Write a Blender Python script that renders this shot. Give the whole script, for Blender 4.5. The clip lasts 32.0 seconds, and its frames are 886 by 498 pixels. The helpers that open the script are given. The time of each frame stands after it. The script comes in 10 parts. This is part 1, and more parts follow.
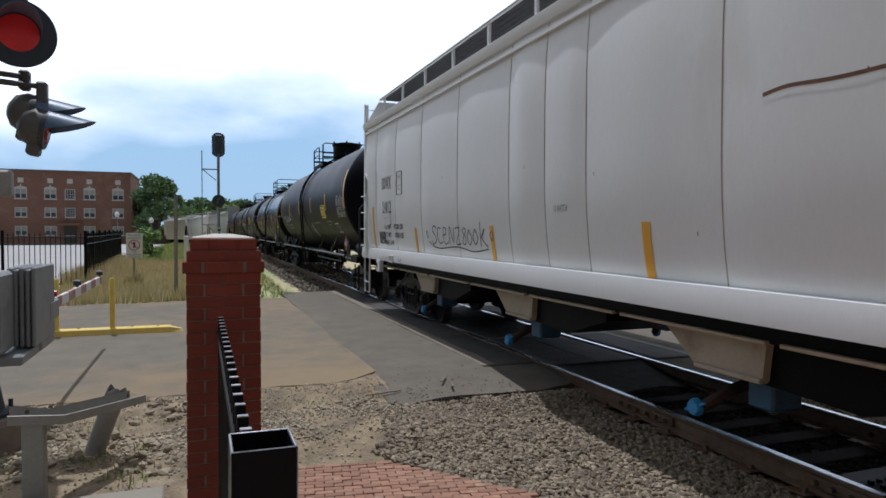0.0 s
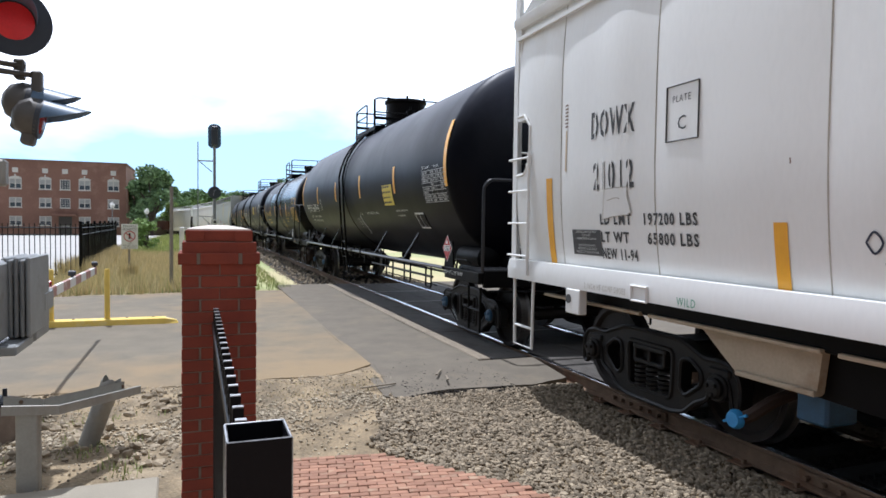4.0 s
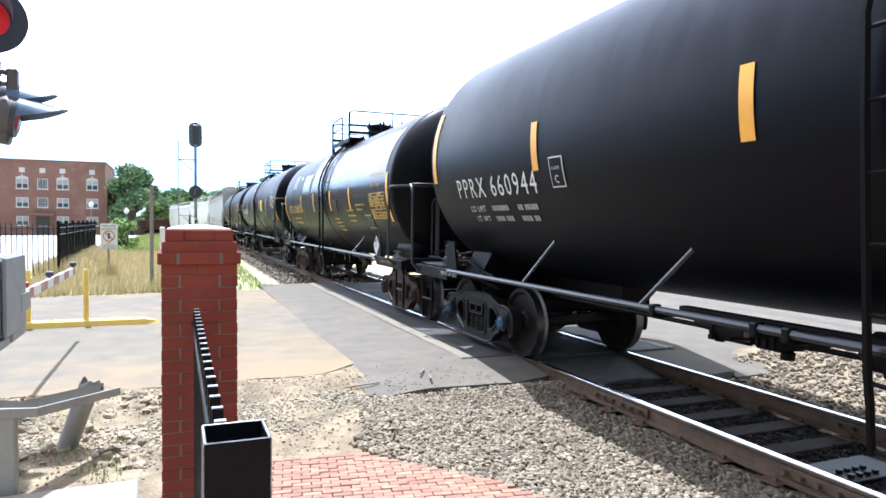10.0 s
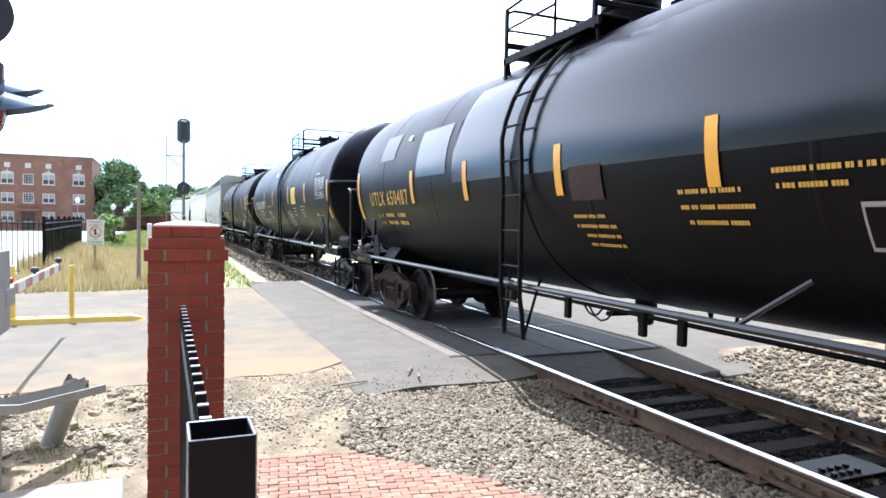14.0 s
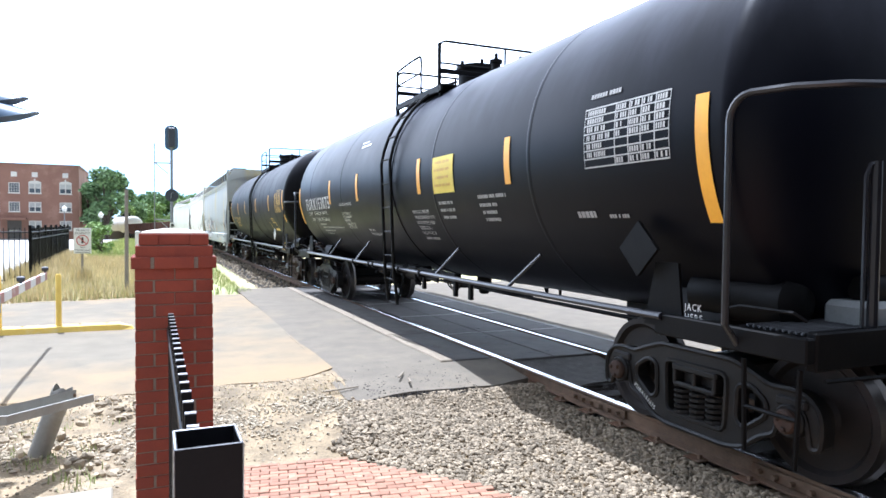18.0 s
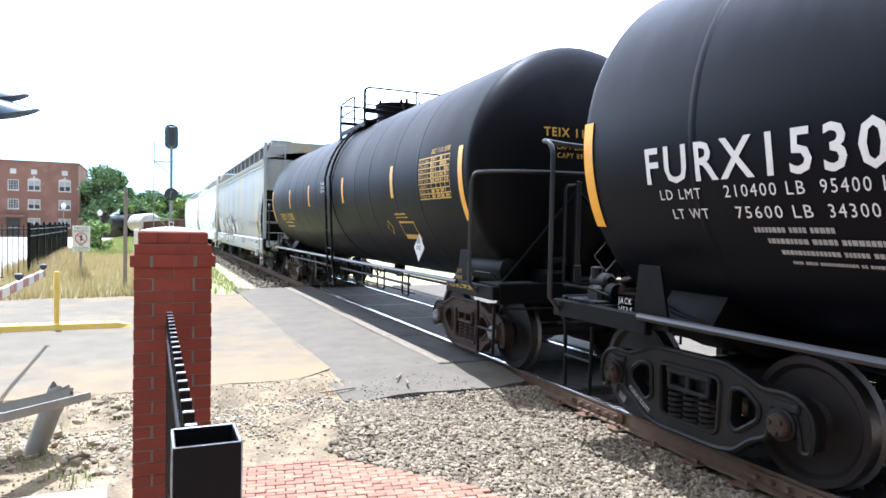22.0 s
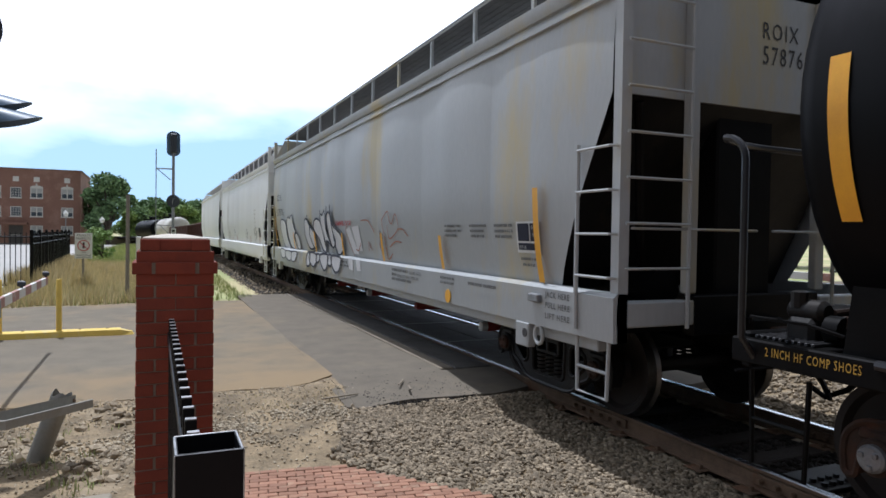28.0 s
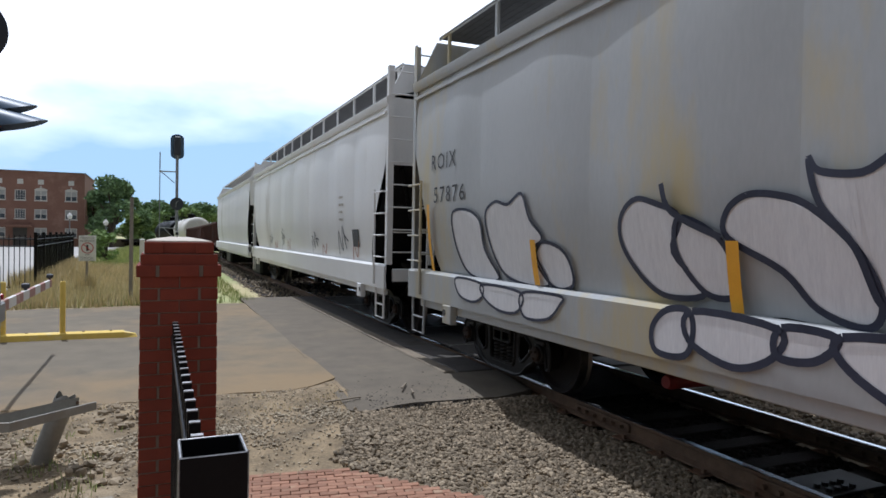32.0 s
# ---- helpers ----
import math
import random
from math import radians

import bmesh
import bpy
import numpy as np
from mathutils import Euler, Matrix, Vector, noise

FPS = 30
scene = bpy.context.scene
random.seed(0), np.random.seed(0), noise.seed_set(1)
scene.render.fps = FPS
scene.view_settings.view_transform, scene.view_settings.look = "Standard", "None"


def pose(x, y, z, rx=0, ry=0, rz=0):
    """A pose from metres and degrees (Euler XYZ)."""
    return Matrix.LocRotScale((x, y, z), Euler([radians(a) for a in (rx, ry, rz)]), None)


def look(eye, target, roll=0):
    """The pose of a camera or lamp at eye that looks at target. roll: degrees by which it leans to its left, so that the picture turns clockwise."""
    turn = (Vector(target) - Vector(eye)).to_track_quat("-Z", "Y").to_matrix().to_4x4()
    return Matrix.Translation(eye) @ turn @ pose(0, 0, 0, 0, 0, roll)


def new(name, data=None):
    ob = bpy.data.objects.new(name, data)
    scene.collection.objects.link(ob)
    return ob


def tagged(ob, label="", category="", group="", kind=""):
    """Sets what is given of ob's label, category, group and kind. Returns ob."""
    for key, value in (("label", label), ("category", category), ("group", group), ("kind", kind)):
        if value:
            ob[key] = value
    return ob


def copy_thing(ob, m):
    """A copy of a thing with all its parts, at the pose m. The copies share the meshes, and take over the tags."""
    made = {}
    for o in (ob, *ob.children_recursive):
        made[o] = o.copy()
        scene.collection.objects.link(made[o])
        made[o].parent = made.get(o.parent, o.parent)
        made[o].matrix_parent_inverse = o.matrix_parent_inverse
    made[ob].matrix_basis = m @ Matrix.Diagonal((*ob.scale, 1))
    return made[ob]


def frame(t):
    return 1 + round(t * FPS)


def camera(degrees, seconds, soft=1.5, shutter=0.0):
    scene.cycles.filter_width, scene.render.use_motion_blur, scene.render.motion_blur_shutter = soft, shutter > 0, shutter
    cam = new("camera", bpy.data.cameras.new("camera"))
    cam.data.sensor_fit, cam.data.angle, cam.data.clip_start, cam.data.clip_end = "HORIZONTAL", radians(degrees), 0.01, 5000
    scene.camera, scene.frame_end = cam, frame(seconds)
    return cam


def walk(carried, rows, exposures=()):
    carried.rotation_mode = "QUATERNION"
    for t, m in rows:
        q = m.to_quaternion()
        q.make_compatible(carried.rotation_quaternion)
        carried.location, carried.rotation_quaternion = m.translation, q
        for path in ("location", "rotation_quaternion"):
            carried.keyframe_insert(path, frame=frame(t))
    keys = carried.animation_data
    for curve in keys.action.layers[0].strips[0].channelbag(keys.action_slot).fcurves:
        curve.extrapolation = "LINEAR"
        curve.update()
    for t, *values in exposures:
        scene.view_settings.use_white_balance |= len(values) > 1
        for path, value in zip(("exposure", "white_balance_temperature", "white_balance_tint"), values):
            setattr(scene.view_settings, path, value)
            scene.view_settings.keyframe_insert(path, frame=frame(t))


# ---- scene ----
import collections

from mathutils.geometry import tessellate_polygon

cam = camera(67.9, 32.0, soft=1.6)
# seconds, x, y, z, yaw, pitch, roll of the hand-held camera
PATH = [
    (0, -0.004, 0.001, 1.763, -20.20, -1.64, -0.29),
    (0.5, -0.002, -0.004, 1.763, -20.23, -1.82, 0.04),
    (1, -0.003, 0.005, 1.762, -20.10, -1.69, -0.12),
    (1.5, -0.003, -0.000, 1.764, -20.30, -1.79, -0.07),
    (2, -0.000, -0.005, 1.764, -20.81, -2.06, -0.18),
    (2.5, -0.001, 0.003, 1.761, -20.73, -2.00, -0.49),
    (4.5, -0.005, 0.002, 1.760, -20.56, -2.31, -0.86),
    (5, -0.003, 0.003, 1.761, -21.00, -2.41, -0.97),
    (5.5, -0.004, 0.002, 1.761, -20.86, -2.35, -0.88),
    (6, -0.003, -0.001, 1.762, -21.01, -1.92, -0.84),
    (6.5, -0.003, -0.002, 1.762, -21.19, -1.81, -0.90),
    (7, -0.003, -0.005, 1.764, -21.28, -1.78, -0.90),
    (7.5, -0.005, 0.003, 1.762, -21.13, -1.73, -1.15),
    (8, -0.002, -0.001, 1.762, -21.40, -2.06, -0.88),
    (8.5, -0.001, -0.001, 1.761, -21.37, -2.41, -0.79),
    (9, -0.000, -0.000, 1.760, -21.19, -2.31, -0.50),
    (9.5, 0.002, -0.005, 1.761, -21.48, -2.19, -0.44),
    (10, 0.002, -0.003, 1.761, -21.96, -2.26, -0.65),
    (10.5, 0.000, -0.004, 1.761, -21.93, -2.38, -0.75),
    (11, 0.005, -0.001, 1.759, -22.40, -2.52, -0.43),
    (11.5, 0.006, -0.003, 1.759, -22.58, -2.57, -0.48),
    (12, 0.007, -0.002, 1.759, -22.45, -2.47, -0.65),
    (12.5, 0.005, -0.004, 1.760, -22.43, -2.26, -0.61),
    (13, 0.006, -0.003, 1.759, -22.53, -2.28, -0.75),
    (13.5, 0.004, -0.005, 1.760, -22.60, -2.36, -0.99),
    (15.5, 0.009, -0.006, 1.760, -23.78, -2.30, -0.98),
    (16, 0.009, -0.003, 1.759, -23.62, -2.33, -0.91),
    (16.5, 0.010, -0.009, 1.761, -23.59, -2.22, -0.62),
    (17, 0.012, -0.002, 1.759, -23.93, -2.32, -0.66),
    (17.5, 0.013, -0.002, 1.758, -23.94, -2.25, -0.48),
    (18, 0.011, -0.009, 1.760, -23.74, -1.95, -0.50),
    (18.5, 0.011, -0.008, 1.760, -23.63, -2.07, -0.53),
    (19, 0.010, -0.008, 1.760, -23.65, -2.08, -0.62),
    (19.5, 0.009, -0.011, 1.761, -23.68, -2.15, -0.58),
    (20, 0.012, -0.008, 1.759, -24.19, -2.23, -0.80),
    (20.5, 0.010, -0.011, 1.760, -24.02, -2.20, -0.86),
    (21, 0.009, -0.008, 1.760, -23.79, -1.86, -0.93),
    (21.5, 0.008, -0.014, 1.761, -23.89, -1.89, -1.04),
    (22, 0.008, -0.006, 1.758, -23.82, -1.78, -1.15),
    (22.5, 0.008, -0.008, 1.760, -23.48, -1.85, -0.79),
    (23, 0.009, -0.012, 1.761, -23.90, -1.77, -0.99),
    (23.5, 0.009, -0.006, 1.759, -23.85, -1.94, -1.06),
    (24, 0.009, -0.004, 1.758, -23.65, -1.90, -1.01),
    (24.5, 0.008, -0.013, 1.761, -23.57, -1.77, -0.96),
    (25, 0.009, -0.012, 1.760, -23.70, -1.77, -0.94),
    (25.5, 0.006, -0.006, 1.760, -23.73, -1.45, -1.01),
    (27.5, 0.007, -0.012, 1.760, -23.59, -1.48, -1.08),
    (28, 0.008, -0.008, 1.759, -23.67, -1.30, -0.88),
    (28.5, 0.006, -0.009, 1.760, -22.97, -1.04, -0.26),
    (29, 0.008, -0.011, 1.761, -23.31, -1.02, -0.30),
    (29.5, 0.009, -0.010, 1.760, -23.45, -1.00, -0.40),
    (30, 0.006, -0.010, 1.761, -23.19, -0.77, -0.37),
    (30.5, 0.008, -0.014, 1.761, -23.40, -0.69, -0.53),
    (31, 0.005, -0.015, 1.762, -23.34, -0.76, -0.90),
    (31.5, 0.002, -0.008, 1.761, -23.24, -0.81, -1.20),
    (32, 0.005, -0.007, 1.760, -23.42, -1.02, -1.01),
]
EXPOSURES = [(t, e, 5350 if 5 < t < 26 else 5700, 12) for t, e in ((0, -0.96), (2.5, -0.84), (4.5, 0.2), (6, 0.62), (9, 0.95), (13, 1.0), (20, 1.05), (25.5, 0.95), (27.0, 0.1), (28, -0.45), (29, -0.62), (32, -0.68))]
walk(cam, [(t, pose(x, y, z, 90 + p, r, w)) for t, x, y, z, w, p, r in PATH], EXPOSURES)

# ---- light: a high sun ahead, a little before the train, and a bright hazy sky
SUN_AZ, SUN_EL = -14.0, 72.0  # degrees to the right of +y, degrees up
world = bpy.data.worlds.new("sky")
scene.world = world
world.use_nodes = True
wn, wl = world.node_tree.nodes, world.node_tree.links
sky = wn.new("ShaderNodeTexSky")
sky.sky_type, sky.sun_disc = "NISHITA", False
sky.sun_elevation, sky.sun_rotation = radians(SUN_EL), radians(SUN_AZ)
sky.air_density, sky.dust_density, sky.ozone_density = 1.0, 1.0, 1.5
# bright broken cloud over the blue
_a, _e = radians(SUN_AZ), radians(SUN_EL)
SUN_WAY = Vector((math.sin(_a) * math.cos(_e), math.cos(_a) * math.cos(_e), math.sin(_e)))


def wnode(kind, **values):
    n = wn.new(kind)
    for key, v in values.items():
        n.inputs[int(key[1:])].default_value = v
    return n


wco = wn.new("ShaderNodeTexCoord")
wmp = wn.new("ShaderNodeMapping")
wmp.inputs["Scale"].default_value = (1.0, 1.0, 2.6)
wno = wn.new("ShaderNodeTexNoise")
wno.inputs["Scale"].default_value, wno.inputs["Detail"].default_value = 2.0, 7.0
wsx = wn.new("ShaderNodeSeparateXYZ")
wup = wnode("ShaderNodeMapRange", i1=0.10, i2=0.40, i3=-0.16, i4=0.34)
wad = wn.new("ShaderNodeMath")
wcr = wnode("ShaderNodeMapRange", i1=0.36, i2=0.60)
# haze brightness set by direction to shape fill light: brightest low ahead, dimmer overhead and behind
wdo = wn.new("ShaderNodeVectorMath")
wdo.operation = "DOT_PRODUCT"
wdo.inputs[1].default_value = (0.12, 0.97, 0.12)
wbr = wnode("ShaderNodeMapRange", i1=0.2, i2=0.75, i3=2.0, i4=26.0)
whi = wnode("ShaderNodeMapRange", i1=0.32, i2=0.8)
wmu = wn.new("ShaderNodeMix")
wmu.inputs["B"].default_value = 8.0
wco2 = wn.new("ShaderNodeMix")
wco2.data_type = "RGBA"
wco2.inputs["A"].default_value, wco2.inputs["B"].default_value = (0.36, 0.53, 0.68, 1), (1.0, 1.01, 1.03, 1)
wcl = wn.new("ShaderNodeVectorMath")
wcl.operation = "SCALE"
wcv = wnode("ShaderNodeMapRange", i3=0.72, i4=0.96)
wmx = wn.new("ShaderNodeMix")
wmx.data_type = "RGBA"
wbg = wn["Background"]
wbg.inputs["Strength"].default_value = 0.1
wl.new(wco.outputs["Generated"], wmp.inputs["Vector"])
wl.new(wmp.outputs["Vector"], wno.inputs["Vector"])
wl.new(wco.outputs["Generated"], wsx.inputs[0])
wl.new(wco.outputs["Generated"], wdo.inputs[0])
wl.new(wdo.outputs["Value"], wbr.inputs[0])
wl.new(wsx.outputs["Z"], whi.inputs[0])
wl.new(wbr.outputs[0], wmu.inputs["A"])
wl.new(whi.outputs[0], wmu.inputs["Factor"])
wl.new(wsx.outputs["Z"], wup.inputs[0])
wl.new(wno.outputs["Fac"], wad.inputs[0])
wl.new(wup.outputs[0], wad.inputs[1])
wl.new(wad.outputs[0], wcr.inputs[0])
wl.new(wcr.outputs[0], wco2.inputs["Factor"])
wl.new(wcr.outputs[0], wcv.inputs[0])
wl.new(wco2.outputs["Result"], wcl.inputs[0])
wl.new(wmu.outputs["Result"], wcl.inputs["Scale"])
wl.new(wcv.outputs[0], wmx.inputs["Factor"])
wl.new(sky.outputs["Color"], wmx.inputs["A"])
wl.new(wcl.outputs[0], wmx.inputs["B"])
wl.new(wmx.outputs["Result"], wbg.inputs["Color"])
sun = new("sun", bpy.data.lights.new("sun", "SUN"))
sun.data.energy, sun.data.angle, sun.data.color = 5.0, radians(0.6), (1.0, 0.97, 0.93)
sun.matrix_world = look(SUN_WAY * 60, (0, 0, 0))


# ---- materials
def mat(name, c1, c2=None, rough=0.6, metal=0.0, scale=4.0, fine=60.0, mix=0.5, bump=0.15, spec=0.5, stain=None, stain_scale=1.2, stain_lo=0.55, coat=0.0, vary=0.0, island=0.0, dist=0.01, stretch=(1, 1, 1)):
    """A surface: two tones mixed by coarse noise, fine grain, stains, and relief, in metres."""
    m = bpy.data.materials.new(name)
    m.use_nodes = True
    n, l = m.node_tree.nodes, m.node_tree.links
    b = n["Principled BSDF"]
    c2 = c2 or tuple(min(1, v * 0.72) for v in c1)
    tc, mp = n.new("ShaderNodeTexCoord"), n.new("ShaderNodeMapping")
    mp.inputs["Scale"].default_value = stretch
    l.new(tc.outputs["Object"], mp.inputs["Vector"])
    if vary or island:
        # each piece samples its own part of the pattern
        off, oi = n.new("ShaderNodeVectorMath"), n.new("ShaderNodeObjectInfo")
        ge = n.new("ShaderNodeNewGeometry")
        src = ge.outputs["Random Per Island"] if island else oi.outputs["Random"]
        off.operation = "MULTIPLY_ADD"
        off.inputs[1].default_value = (37.0, 91.0, 53.0)
        l.new(src, off.inputs[0])
        l.new(mp.outputs["Vector"], off.inputs[2])
        vec = off.outputs[0]
    else:
        vec = mp.outputs["Vector"]
    big, small = n.new("ShaderNodeTexNoise"), n.new("ShaderNodeTexNoise")
    big.inputs["Scale"].default_value, big.inputs["Detail"].default_value, big.inputs["Roughness"].default_value = scale, 5.0, 0.6
    small.inputs["Scale"].default_value, small.inputs["Detail"].default_value = fine, 3.0
    l.new(vec, big.inputs["Vector"])
    l.new(vec, small.inputs["Vector"])
    add = n.new("ShaderNodeMath")
    add.operation = "MULTIPLY_ADD"
    add.inputs[1].default_value = 0.4
    l.new(small.outputs["Fac"], add.inputs[0])
    l.new(big.outputs["Fac"], add.inputs[2])
    rng = n.new("ShaderNodeMapRange")
    rng.inputs[1].default_value, rng.inputs[2].default_value = 0.7 - 0.22 * (0.5 + mix), 0.7 + 0.22 * (0.5 + mix)
    l.new(add.outputs[0], rng.inputs[0])
    mx = n.new("ShaderNodeMix")
    mx.data_type = "RGBA"
    mx.inputs["A"].default_value, mx.inputs["B"].default_value = (*c2, 1), (*c1, 1)
    l.new(rng.outputs[0], mx.inputs["Factor"])
    col = mx.outputs["Result"]
    if stain:
        st, sr, sm = n.new("ShaderNodeTexNoise"), n.new("ShaderNodeMapRange"), n.new("ShaderNodeMix")
        st.inputs["Scale"].default_value, st.inputs["Detail"].default_value, st.inputs["Roughness"].default_value = stain_scale, 7.0, 0.65
        sr.inputs[1].default_value, sr.inputs[2].default_value, sr.inputs[4].default_value = stain_lo, stain_lo + 0.14, 0.85
        sm.data_type = "RGBA"
        sm.inputs["B"].default_value = (*stain, 1)
        l.new(vec, st.inputs["Vector"])
        l.new(st.outputs["Fac"], sr.inputs[0])
        l.new(sr.outputs[0], sm.inputs["Factor"])
        l.new(col, sm.inputs["A"])
        col = sm.outputs["Result"]
    if vary or island:
        hs, oi2, mr = n.new("ShaderNodeHueSaturation"), n.new("ShaderNodeObjectInfo"), n.new("ShaderNodeMapRange")
        ge2 = n.new("ShaderNodeNewGeometry")
        amount = vary or island
        mr.inputs[3].default_value, mr.inputs[4].default_value = 1 - amount, 1 + amount
        l.new(ge2.outputs["Random Per Island"] if island else oi2.outputs["Random"], mr.inputs[0])
        l.new(mr.outputs[0], hs.inputs["Value"])
        l.new(col, hs.inputs["Color"])
        col = hs.outputs["Color"]
    l.new(col, b.inputs["Base Color"])
    ro = n.new("ShaderNodeMapRange")
    ro.inputs[3].default_value, ro.inputs[4].default_value = max(0.02, rough - 0.08), min(1, rough + 0.1)
    l.new(big.outputs["Fac"], ro.inputs[0])
    l.new(ro.outputs[0], b.inputs["Roughness"])
    b.inputs["Metallic"].default_value = metal
    b.inputs["Specular IOR Level"].default_value = spec
    b.inputs["Coat Weight"].default_value = coat
    if bump:
        bp = n.new("ShaderNodeBump")
        bp.inputs["Strength"].default_value, bp.inputs["Distance"].default_value = bump, dist
        l.new(add.outputs[0], bp.inputs["Height"])
        l.new(bp.outputs["Normal"], b.inputs["Normal"])
    return m


def glow(name, colour, strength):
    m = mat(name, colour, rough=0.3, bump=0)
    b = m.node_tree.nodes["Principled BSDF"]
    b.inputs["Emission Color"].default_value = (*colour, 1)
    b.inputs["Emission Strength"].default_value = strength
    return m


